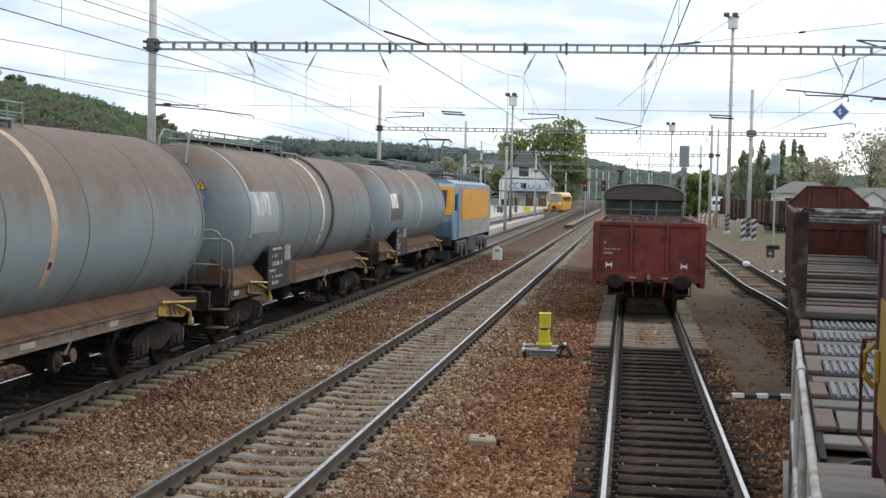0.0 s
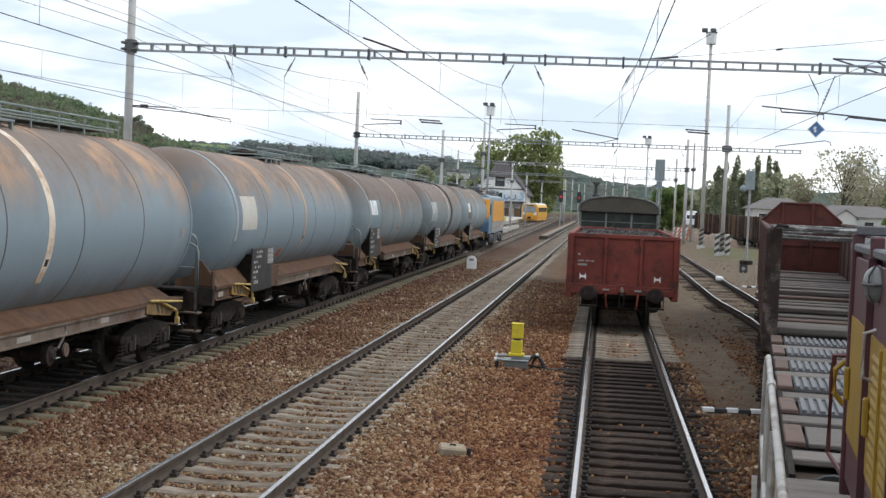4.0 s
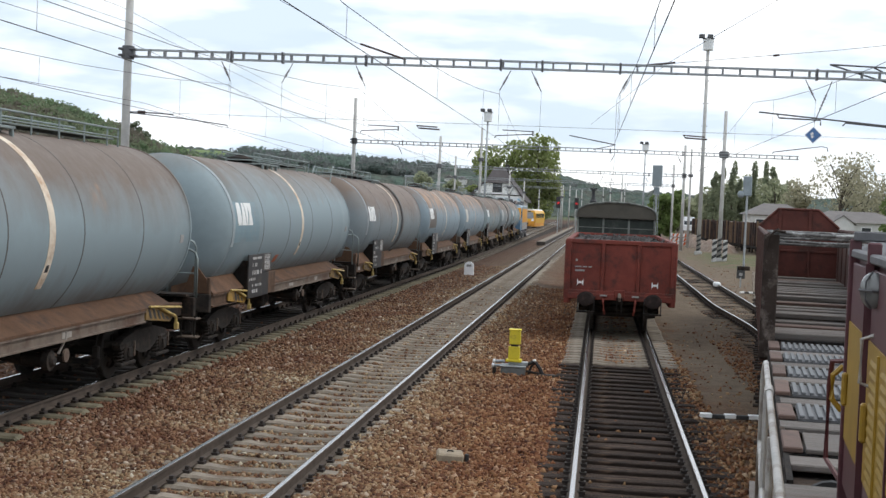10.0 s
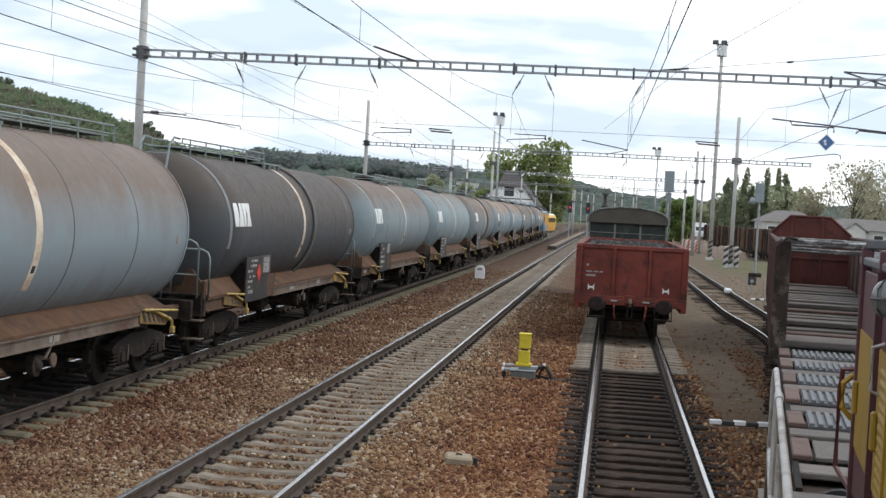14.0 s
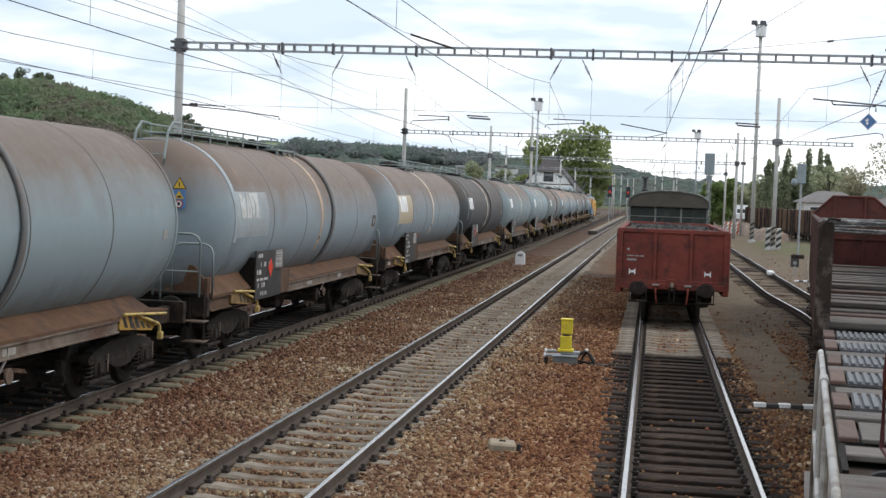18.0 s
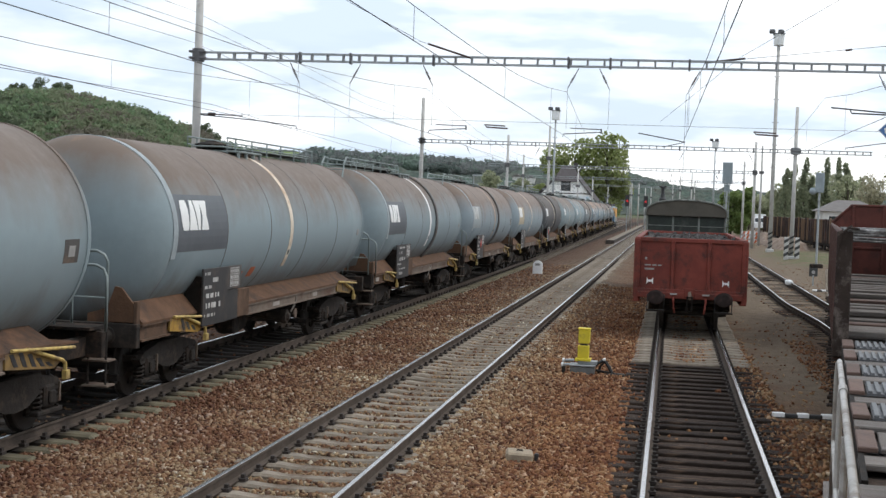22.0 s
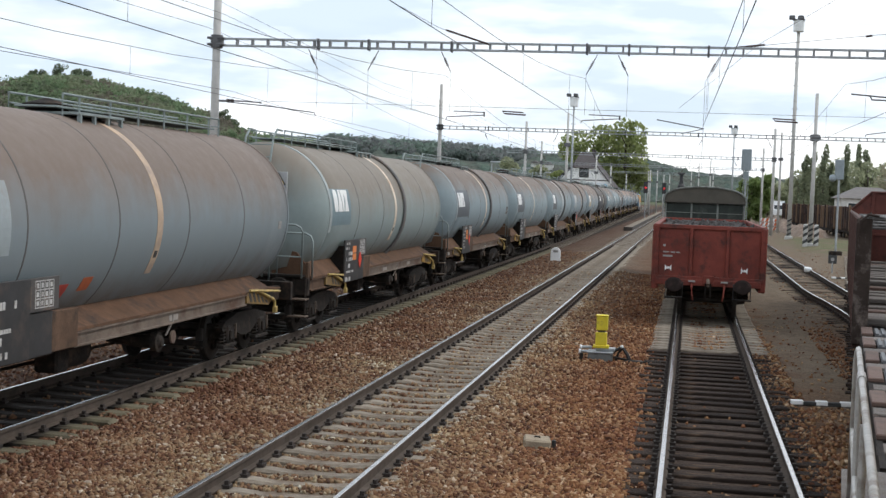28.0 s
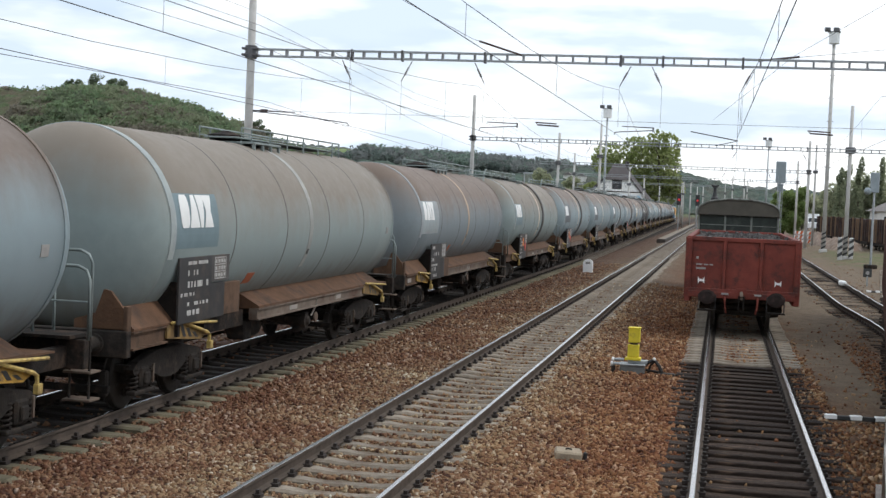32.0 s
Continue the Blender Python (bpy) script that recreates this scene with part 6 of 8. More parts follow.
def stake_wagon():
    w = thing("high_sided_wagon", "empty rusty high-sided wagon with a plank floor, end open", "goods wagon", at=LOCO_SPACE.copy())
    x0, x1, y0, y1 = 0.30, 2.96, 22.4, 48.5
    part("frame", boxes((x0 + 0.1, x1 - 0.1, y0, y1, 0.85, 1.12)), M_UNDER, w)
    plank = shared("floor_plank", lambda: boxes((0, 2.46, 0, 0.5, -0.10, 0.0), bevel=0.015), M_PLANK)
    rng = random.Random(9)
    y, k = y0 + 0.3, 0
    while y < y1 - 0.6:
        part("floor_plank", plank, M_PLANK_BROWN if k % 7 == 3 else M_PLANK, w, at=pose(x0 + 0.1, y, 1.25 + rng.choice((0, 0.05, 0.02, 0.1)), 0, 0, rng.uniform(-0.7, 0.7)))
        y += rng.choice((0.85, 0.95, 1.05))
        k += 1
    for sx, x in ((-1, x0), (1, x1)):
        s = part("side_wall", boxes((x - 0.03, x + 0.03, y0, y1, 1.1, 2.86), bevel=0.006), M_WAGON_IN, w, "rusty side wall")
        for j in range(14):
            part("stanchion", boxes((x - 0.07, x + 0.07, y0 + 0.0 + 1.93 * j, y0 + 0.12 + 1.93 * j, 0.9, 2.92), bevel=0.012), M_WAGON_IN, s)
        part("top_rail", tubes([(x, y0, 2.90), (x, y1, 2.90)], r=0.06, sides=8), M_WAGON_IN, s)
    part("end_post", boxes((x0 - 0.08, x0 + 0.16, y0 - 0.10, y0 + 0.12, 0.95, 2.94), bevel=0.02), M_OLD_STEEL, w, "dark worn end post")
    part("end_post", boxes((x1 - 0.16, x1 + 0.08, y0 - 0.10, y0 + 0.12, 0.95, 2.94), bevel=0.02), M_OLD_STEEL, w, "dark worn end post")
    for j, (yy, z) in enumerate(((-0.08, 2.97), (0.02, 2.93), (0.12, 2.88), (0.25, 2.84), (0.4, 2.79), (1.2, 2.96), (2.4, 2.95), (3.8, 2.96))):
        part("tie_bar", tubes([(x0, y0 + yy, z), (x0 + 0.9, y0 + yy, z + 0.02 * (j % 3 - 1)), (x0 + 1.9, y0 + yy + 0.03, z - 0.012 * (j % 2)), (x1, y0 + yy, z)], r=0.024, sides=8), M_TIE, w, "worn grey tie bar")
    for j, yy in enumerate((0.55, 1.1, 1.7)):
        part("side_post", boxes((x0 + 0.03, x0 + 0.09, y0 + yy, y0 + yy + 0.07, 1.1, 2.9), bevel=0.01), M_OLD_STEEL, w, "slim worn side post")
    for loop in ([(x0 - 0.06, y0 - 0.1, 2.55), (x0 - 0.02, y0 - 0.14, 2.9), (x0 + 0.1, y0 - 0.14, 3.0), (x0 + 0.25, y0 - 0.1, 2.98)], [(x0 - 0.06, y0 + 0.5, 2.6), (x0, y0 + 0.45, 2.95), (x0 + 0.15, y0 + 0.4, 3.02)]):
        part("tie_loop", tubes(loop, r=0.02, sides=8), M_OLD_STEEL, w)
    e = part("end_wall", prism([(x0, 1.1), (x1, 1.1), (x1, 2.98), (2.25, 3.58), (0.92, 3.58), (x0, 2.98)], y1, y1 + 0.07), M_END, w, "dull oxide-red end wall with sloping shoulders")
    for x in (0.98, 1.98):
        part("end_rib", boxes((x - 0.05, x + 0.05, y1 - 0.07, y1 + 0.02, 1.15, 3.55), bevel=0.01), M_END, e)
    for z in (2.15, 2.75):
        part("end_bar", boxes((x0 + 0.05, x1 - 0.05, y1 - 0.05, y1 + 0.02, z - 0.04, z + 0.04), bevel=0.01), M_END, e)
    part("end_cap", tubes([(x0, y1, 2.98), (0.92, y1, 3.58), (2.25, y1, 3.58), (x1, y1, 2.98)], r=0.045, sides=8), M_END, e)
    for yy in (26, 44.5):
        b = part("bogie", bogie_frame(), M_UNDER, w, at=pose(SHUNT_OFFSET, yy, 0))
        for wy in (-0.9, 0.9):
            part("wheelset", MESHES["tw_wheelset"], None, b, at=pose(0, wy, 0.46))
    return w


flat_wagon()
stake_wagon()


# ---- overhead line ----
def mast(name_parent, x, y, h, r0=0.17, r1=0.12, collar=None):
    m = part("mast", lathe([(-0.4, r0), (h, r1)], axis="z", sides=14, centre=(x, y, 0)), M_CONCRETE, name_parent, "round concrete mast", smooth=True)
    if collar:
        part("collar", lathe([(collar - 0.2, r0 * 1.25), (collar + 0.25, r0 * 1.25)], axis="z", sides=14, centre=(x, y, 0)), M_DARK_STEEL, m)
        part("collar_bracket", boxes((x - 0.3, x + 0.3, y - 0.2, y + 0.2, collar - 0.12, collar - 0.04), (x - 0.3, x + 0.3, y - 0.2, y + 0.2, collar + 0.1, collar + 0.18), bevel=0.02), M_DARK_STEEL, m)
    return m


def insulator_at(parent, a, b, r=0.045):
    a, b = Vector(a), Vector(b)
    bm = bmesh.new()
    tube(bm, [a, b], 0.016, 6)
    d = b - a
    for k in range(5):
        p = a + d * (0.35 + 0.08 * k)
        tube(bm, [p - d.normalized() * 0.012, p + d.normalized() * 0.012], r, 10)
    return part("insulator", bm, M_INSUL, parent)


M_BATTEN = mat("gantry_batten_steel", (0.22, 0.225, 0.23), 0.6, 0.3, 0.2, 3, 0.1)


def gantry(y, xl, xr, z, masts, tracks, arms=True, top=10.3):
    g = thing("overhead_gantry", "steel ladder beam on concrete masts carrying the overhead line", "gantry", "overhead line gantries")
    for x in masts:
        mast(g, x, y, top, collar=z + 0.14)
    beam = part("beam", boxes((xl, xr, y - 0.10, y - 0.06, z, z + 0.06)), M_GALV, g, "ladder beam")
    for yy, zz in ((-0.10, 0.24), (0.06, 0.0), (0.06, 0.24)):
        part("chord", boxes((xl, xr, y + yy, y + yy + 0.04, z + zz, z + zz + 0.06)), M_GALV, beam)
    n = int((xr - xl) / 0.56)
    batten = shared("batten", lambda: boxes((-0.03, 0.03, -0.10, 0.10, 0.03, 0.27)), M_BATTEN)
    for k in range(n + 1):
        part("batten", batten, None, beam, at=pose(xl + 0.1 + k * 0.56, y, z))
    for k, x in enumerate(tracks):
        c = part("hanger", boxes((x - 0.035, x + 0.035, y - 0.12, y + 0.12, z - 0.05, z + 0.33), bevel=0.01), M_DARK_STEEL, g)
        side = 0.35 if k % 2 else -0.35
        insulator_at(c, (x + side, y, z - 0.04), (x, y - 0.05, z - 0.72))
        if arms:
            part("drop_wire", tubes([(x, y, z - 0.72), (x, y, 5.8)], r=0.005, sides=4), M_WIRE, c)
    part("cross_wire", tubes([(masts[0], y, 5.98), (masts[-1], y, 5.98)], r=0.006, sides=4), M_WIRE, g)
    return g


CAT_TRACKS = (PLATFORM_TRACK, TRAIN_TRACK, MAIN_TRACK, WAGON_TRACK, SIDING)
SPANS = [(-6.0, 7.88), (46.0, 7.88), (105.0, 7.82), (138.0, 7.1), (190.0, 7.2), (245.0, 7.2), (310.0, 7.5)]
gantry(46.0, -16.5, 12.6, 7.86, (-16.6, 12.8), (-12.9, -11.1, -8.2, -3.6, -2.2, 0.4, 6.8), top=12.5)
gantry(105.0, -19.3, 14.5, 7.8, (-19.4, -19.42), (-15.6, -10.5, -5.0, 0.46, 5.9), arms=False, top=11.3)
gantry(138.0, -18.5, 8.0, 7.1, (-16.6, 8.0), (-14.5, -9.6, -4.9, -0.3, 4.5), arms=False)
gantry(190.0, -20.5, 9.5, 7.2, (-20.6, 9.6), (-15.6, -10.8, -6.0, -1.4, 3.4), arms=False)
gantry(245.0, -22.0, 9.0, 7.2, (-22.1, 9.1), (-17.2, -12.4, -7.6, -3.0, 1.8), arms=False)


WIRE_AT = {PLATFORM_TRACK: (-13.3, -13.0), TRAIN_TRACK: (-8.95, -8.4), MAIN_TRACK: (-4.15, -3.62), WAGON_TRACK: (0.95, 0.33), SIDING: (5.2, 4.8)}


def overhead_line(x, k):
    """Messenger and contact wire with droppers, strung from gantry to gantry with a stagger."""
    t = thing("overhead_line", "thin dark contact wire with messenger and droppers", "overhead wire", "overhead wires")
    for i, ((a, za), (b, zb)) in enumerate(zip(SPANS, SPANS[1:])):
        sa, sb = [WIRE_AT[x][j] - x if j < 2 else (0.2 if (j + k) % 2 else -0.2) for j in (i, i + 1)]
        top = lambda u: (za + (zb - za) * u - 0.85) - 3.9 * u * (1 - u)
        pos = lambda u, z: (x + (bend(a + (b - a) * u) if x == TRAIN_TRACK else 0) + sa + (sb - sa) * u, a + (b - a) * u, z)
        part("contact_wire", tubes([pos(0, 5.55), pos(1, 5.55)], r=0.008, sides=4), M_WIRE, t)
        part("messenger_wire", tubes([pos(u / 8, top(u / 8)) for u in range(9)], r=0.007, sides=4), M_WIRE, t)
        if b < 150:
            for u in (0.1, 0.3, 0.5, 0.7, 0.9):
                part("dropper", tubes([pos(u, 5.55), pos(u, top(u))], r=0.004, sides=4), M_WIRE, t)
    return t


for k, x in enumerate(CAT_TRACKS):
    overhead_line(x, k)


def feeder(label, pts, insul=()):
    t = thing("feeder_wire", label, "overhead wire", "feeder wires")
    part("wire", tubes(pts, r=0.008, sides=4), M_WIRE, t)
    for a, b in insul:
        part("strain_rod", tubes([a, b], r=0.035, sides=8), M_INSUL, t)
    return t


feeder("thick dark anchor wire crossing over the tracks", [(0.9, 46.0, 8.1), (7.6, 46.5, 8.9), (14, 47, 9.8)], [((0.9, 46, 8.1), (2.2, 46.2, 8.28)), ((5.4, 46.3, 8.62), (5.6, 46.3, 8.65))])
feeder("slanting anchor wire above the tank train", [(-6.9, 46.0, 8.1), (-8.3, 44, 8.4), (-13, 30, 10.5)], [((-6.9, 46, 8.1), (-8.1, 44.3, 8.36))])
feeder("thin slanting wire from the gantry to the far mast", [(14.0, 20.0, 13.6), (2.0, 46, 8.27), (-0.6, 58, 6.9)])
for zz, xx in ((9.6, -16.9), (9.0, -16.4), (8.5, -16.9), (6.3, -16.0)):
    feeder("feeder wire along the masts", [(xx, -6, zz), (xx, 20, zz - 0.5), (xx, 46, zz), (xx - 0.4, 75, zz - 0.6), (xx - 0.4, 105, zz - 0.3), (xx - 1.5, 138, zz - 0.4), (xx - 4, 190, zz - 0.4)])


def bracket_arm():
    t = thing("mast_bracket", "steel tube bracket with steady arm on the mast", "bracket")
    part("bracket_tube", tubes([(-16.6, 46, 5.95), (-14.5, 46, 5.80), (-12.97, 46, 5.63), (-12.93, 46, 5.52)], [(-16.6, 46, 5.98), (-14.9, 46, 5.93)], r=0.022, sides=6), M_DARK_STEEL, t)
    insulator_at(t, (-16.4, 46, 5.98), (-15.7, 46, 5.97), 0.06)
    t2 = thing("hanging_bracket", "tube frame hanging from the gantry with a blue sign", "bracket")
    part("bracket_tube", tubes([(5.0, 46, 6.72), (9.2, 46, 6.4)], [(5.6, 46, 6.66), (5.65, 46, 6.55), (7.0, 46, 6.52), (7.0, 46, 6.35)], [(7.7, 46, 6.36), (7.8, 46, 6.46), (9.2, 46, 6.36)], r=0.028, sides=6), M_DARK_STEEL, t2)
    insulator_at(t2, (7.3, 46, 7.8), (6.8, 46, 6.45), 0.05)
    part("bracket_tube", tubes([(7.2, 46, 8.35), (10.5, 46, 7.4)], [(7.2, 46, 8.35), (9, 46, 8.3)], [(8.6, 46, 8.3), (9.4, 46, 7.9), (9.8, 46, 8.6)], r=0.03, sides=6), M_DARK_STEEL, t2)
    s = thing("blue_diamond_sign", "blue diamond catenary sign with white border hanging on wire", "sign", at=pose(6.77, 45.9, 6.02, 0, 45, -12))
    part("plate", boxes((-0.20, 0.20, -0.01, 0.01, -0.20, 0.20), bevel=0.004), M_WHITE, s)
    part("blue_field", boxes((-0.175, 0.175, -0.016, -0.010, -0.175, 0.175)), M_BLUE, s)
    part("white_bar", boxes((-0.10, -0.02, -0.021, -0.016, -0.05, 0.05), (-0.02, 0.06, -0.021, -0.016, -0.1, -0.02)), M_WHITE, s)


def steady_arms():
    """Bent tubes that hold the contact wires sideways under the gantry."""
    y = 46.0
    for x0, x1 in ((-8.05, -7.0), (-3.45, -2.42)):
        t = thing("steady_arm", "bent grey steel steady arm of the overhead line", "bracket", "steady arms")
        part("upper_tube", tubes([(x0, y, 5.82), (x1, y, 5.80)], r=0.018, sides=6), M_DARK_STEEL, t)
        part("end_piece", tubes([(x1, y, 5.82), (x1, y, 5.66)], r=0.026, sides=6), M_DARK_STEEL, t)
        part("lower_tube", tubes([(x1, y, 5.71), (x0 - 0.22, y, 5.62), (x0 - 0.26, y, 5.53)], r=0.018, sides=6), M_DARK_STEEL, t)
    t = thing("steady_arm", "straight grey steel steady arm sloping to the wire", "bracket", "steady arms")
    part("upper_tube", tubes([(-1.19, y, 5.72), (0.36, y, 5.46)], r=0.02, sides=6), M_DARK_STEEL, t)
    part("lower_tube", tubes([(-0.38, y, 5.28), (0.05, y, 5.38), (0.36, y, 5.46)], r=0.014, sides=6), M_DARK_STEEL, t)
    for x0 in (-6.38, 2.56):
        t = thing("strain_insulator", "dark pair of strain insulators in the cross wire", "insulator", "strain insulators")
        part("rod", tubes([(x0, y, 5.86), (x0 + 0.72, y, 5.83)], r=0.022, sides=8), M_INSUL, t)
        part("rod", tubes([(x0 + 0.08, y, 5.78), (x0 + 0.80, y, 5.75)], r=0.026, sides=8), M_INSUL, t)
        part("yoke", tubes([(x0, y, 5.87), (x0 + 0.09, y, 5.77)], r=0.014, sides=6), M_DARK_STEEL, t)
    t = thing("steady_arm", "slim steel steady arm below the blue sign", "bracket", "steady arms")
    part("lower_tube", tubes([(5.5, y, 5.36), (5.52, y, 5.42), (7.08, y, 5.66), (7.25, y, 5.62), (7.28, y, 5.50)], r=0.016, sides=6), M_DARK_STEEL, t)


bracket_arm()
steady_arms()


# ---- trackside things ----
M_STRIPE_BLACK = mat("mast_stripe_black", (0.04, 0.04, 0.04), 0.7, 0, 0.2, 4)
M_SIGNAL_GREY = mat("signal_grey", (0.24, 0.28, 0.30), 0.5, 0.2, 0.15, 3)
M_POINT_GREY = mat("point_machine_grey", (0.14, 0.145, 0.14), 0.7, 0.1, 0.2, 5, 0.2)
M_LANTERN = mat("lantern_yellow", (0.68, 0.55, 0.03), 0.5, 0, 0.12, 5, 0, 30, (0.35, 0.25, 0.05), 0.25, 4)
M_LAMP_WHITE = mat("floodlight_white", (0.75, 0.76, 0.76), 0.35, 0, 0.05, 3)


def point_lantern():
    w = thing("point_indicator", "yellow point indicator on a grey point machine", "point machine", at=pose(-1.66, 27.9, -0.24) @ Matrix.Scale(0.92, 4))
    part("machine_case", boxes((-0.26, 0.28, -0.20, 0.22, 0.0, 0.19), bevel=0.02), M_POINT_GREY, w)
    part("case_lid", boxes((-0.28, 0.30, -0.22, 0.24, 0.19, 0.225), bevel=0.012), M_GALV, w, "pale worn case lid")
    for y, z in ((-0.14, 0.21), (0.16, 0.27)):
        part("locking_rod", tubes([(-0.44, y, z), (-0.20, y, z + 0.01)], r=0.035, sides=10), M_GALV, w, "silver locking rod")
        part("rod_end", lathe([(-0.46, 0.05), (-0.43, 0.055), (-0.41, 0.04)], axis="x", sides=12, centre=(0, y, z)), M_LAMP_WHITE, w, "bright rod end")
    part("rod_bracket", boxes((-0.44, -0.36, -0.2, -0.1, -0.02, 0.18), bevel=0.015), M_WHEEL, w)
    part("cross_plate", boxes((-0.10, 0.33, -0.06, 0.20, 0.225, 0.30), bevel=0.012), M_GALV, w)
    l = part("lantern_lower", boxes((-0.11, 0.14, -0.1, 0.12, 0.36, 0.645), bevel=0.015), M_LANTERN, w, "yellow lantern box")
    part("lantern_neck", boxes((-0.06, 0.10, -0.06, 0.08, 0.64, 0.70)), M_BLACK, w)
    part("lantern_upper", boxes((-0.10, 0.15, -0.1, 0.12, 0.69, 1.0), bevel=0.015), M_LANTERN, w, "yellow lantern box")
    part("lantern_cap", boxes((-0.12, 0.16, -0.12, 0.13, 1.0, 1.03), bevel=0.01), M_LANTERN, w)
    part("lantern_foot", boxes((-0.16, 0.19, -0.13, 0.15, 0.30, 0.36), bevel=0.01), M_LANTERN, w)
    part("throw_lever", tubes([(0.28, 0, 0.22), (0.48, 0.0, 0.34), (0.60, 0, 0.18), (0.66, 0, 0.05)], r=0.045), M_BLACK, w)
    part("throw_rod", tubes([(0.3, 0, 0.1), (0.85, 0.05, 0.02), (1.35, 0.05, 0.02)], r=0.03), M_WHEEL, w)
    part("lever_link", tubes([(0.36, 0.04, 0.02), (0.40, 0.04, 0.20), (0.50, 0.02, 0.30)], r=0.028), M_WHEEL, w)
    part("lever_knob", lathe([(-0.03, 0.015), (0.0, 0.038), (0.03, 0.015)], sides=10, centre=(0.48, -0.03, 0.35)), M_LAMP_WHITE, w, "bright lever knob")
    part("lever_foot", boxes((0.55, 0.95, -0.10, 0.15, -0.02, 0.05), bevel=0.02), M_WHEEL, w)


point_lantern()


M_LIME = mat("limewash_white", (0.86, 0.86, 0.85), 0.8, 0, 0.04, 3)


def boundary_stone(x, y, label, h=0.62):
    w = thing("marker_stone", label, "marker stone", at=pose(x, y, -0.25))
    out = [(-0.24, 0.0), (0.24, 0.0), (0.24, h - 0.22)] + [(0.24 * math.cos(radians(a)), h - 0.22 + 0.22 * math.sin(radians(a))) for a in range(15, 180, 15)] + [(-0.24, h - 0.22)]
    part("stone", prism(out, -0.1, 0.1), M_LIME, w)
    part("lettering", boxes((-0.12, 0.12, -0.106, -0.1, h - 0.25, h - 0.14)), M_LETTER, w)


boundary_stone(-6.51, 68.5, "white painted kilometre stone between the tracks", 0.68)
slab = thing("concrete_block", "weathered concrete block lying in the ballast", "concrete block", at=pose(-1.86, 18.0, -0.25, 0, 3, 8))
part("block", boxes((-0.18, 0.18, -0.20, 0.20, -0.1, 0.14), bevel=0.025), mat("block_concrete", (0.29, 0.235, 0.165), 0.9, 0, 0.2, 8, 0.5, 40), slab)
part("lifting_eye", tubes([(-0.04, 0, 0.13), (-0.03, 0, 0.155), (0.03, 0, 0.155), (0.04, 0, 0.13)], r=0.012), M_WHEEL, slab)
stub = thing("ground_post", "dark short post end beside the block", "post", at=pose(-1.62, 17.9, -0.22))
part("post", lathe([(0, 0.03), (0.1, 0.03), (0.11, 0.02)], axis="z", sides=8), M_BLACK, stub)


def fouling_bar(x, y, turn):
    w = thing("fouling_marker", "black and white fouling point bar on the ballast", "marker", "fouling bars", at=pose(x, y, -0.145, 0, 0, turn))
    part("bar", boxes((0, 1.0, -0.05, 0.05, -0.04, 0.03), bevel=0.01), M_STRIPE_BLACK, w)
    for x in (0.0, 0.40, 0.80):
        part("white_block", boxes((x, x + 0.20, -0.055, 0.055, -0.036, 0.045), bevel=0.012), M_LIME, w, "white painted block")


fouling_bar(1.79, 23.05, 6)
fouling_bar(6.38, 62.8, 10)


def striped_mast(x, y, h, name, label, r, top=None):
    w = thing(name, label, "mast", at=pose(x, y, -0.2))
    part("mast", lathe([(0, r), (h, r * 0.72)], axis="z", sides=14), M_CONCRETE, w, smooth=True)
    part("foot", boxes((-0.34, 0.34, -0.28, 0.28, 0, 0.35), bevel=0.05), M_CONCRETE, w)
    for k in range(4):
        z = 0.45 + 0.40 * k
        rr = r * (1 - 0.28 * z / h) + 0.012
        bm = lathe([(z, rr), (z + 0.17, rr)], axis="z", sides=16)
        for v in bm.verts:
            v.co.z += 0.55 * v.co.x
        part("black_stripe", bm, M_STRIPE_BLACK, w, "slanting black hazard stripe")
    return w


m1 = striped_mast(9.0, 105.2, 11.5, "line_mast", "concrete mast with black and white hazard stripes", 0.17)
part("collar", boxes((-0.36, 0.36, -0.28, 0.28, 7.95, 8.45), bevel=0.08), M_DARK_STEEL, m1)
for xx in (-0.40, 0.40):
    part("guard_post", boxes((xx - 0.17, xx + 0.17, -0.42, -0.22, 0, 1.75), bevel=0.05), M_CONCRETE, m1, "leaning striped guard post")
    for k in range(3):
        z = 0.25 + 0.5 * k
        part("black_stripe", prism([(xx - 0.175, z), (xx + 0.175, z + 0.22), (xx + 0.175, z + 0.46), (xx - 0.175, z + 0.24)], -0.428, -0.215), M_STRIPE_BLACK, m1)


def flood_mast(x, y, h, r=0.18, striped=False):
    label = "tall floodlight mast with a white lamp head"
    w = striped_mast(x, y, h, "floodlight_mast", label, r) if striped else thing("floodlight_mast", label, "mast", at=pose(x, y, -0.2))
    if not striped:
        part("mast", lathe([(0, r), (h, r * 0.6)], axis="z", sides=12), M_GALV, w, smooth=True)
    part("lamp_drum", lathe([(h, 0.42), (h + 0.06, 0.45), (h + 0.95, 0.48), (h + 1.0, 0.42)], axis="z", sides=16), M_LAMP_WHITE, w, "white drum lamp")
    part("top_plate", boxes((-0.5, 0.5, -0.45, 0.45, h + 1.0, h + 1.06)), M_DARK_STEEL, w)
    for dx in (-0.6, 0.15):
        part("floodlight", boxes((dx - 0.25, dx + 0.25, -0.25, 0.2, h + 1.06, h + 1.42), bevel=0.06), M_DARK_STEEL, w)
    for k in range(6):
        part("step_bolt", boxes((-0.28, 0.28, -0.02, 0.02, h * 0.3 + k * h * 0.11, h * 0.3 + k * h * 0.11 + 0.05)), M_DARK_STEEL, w)
    return w


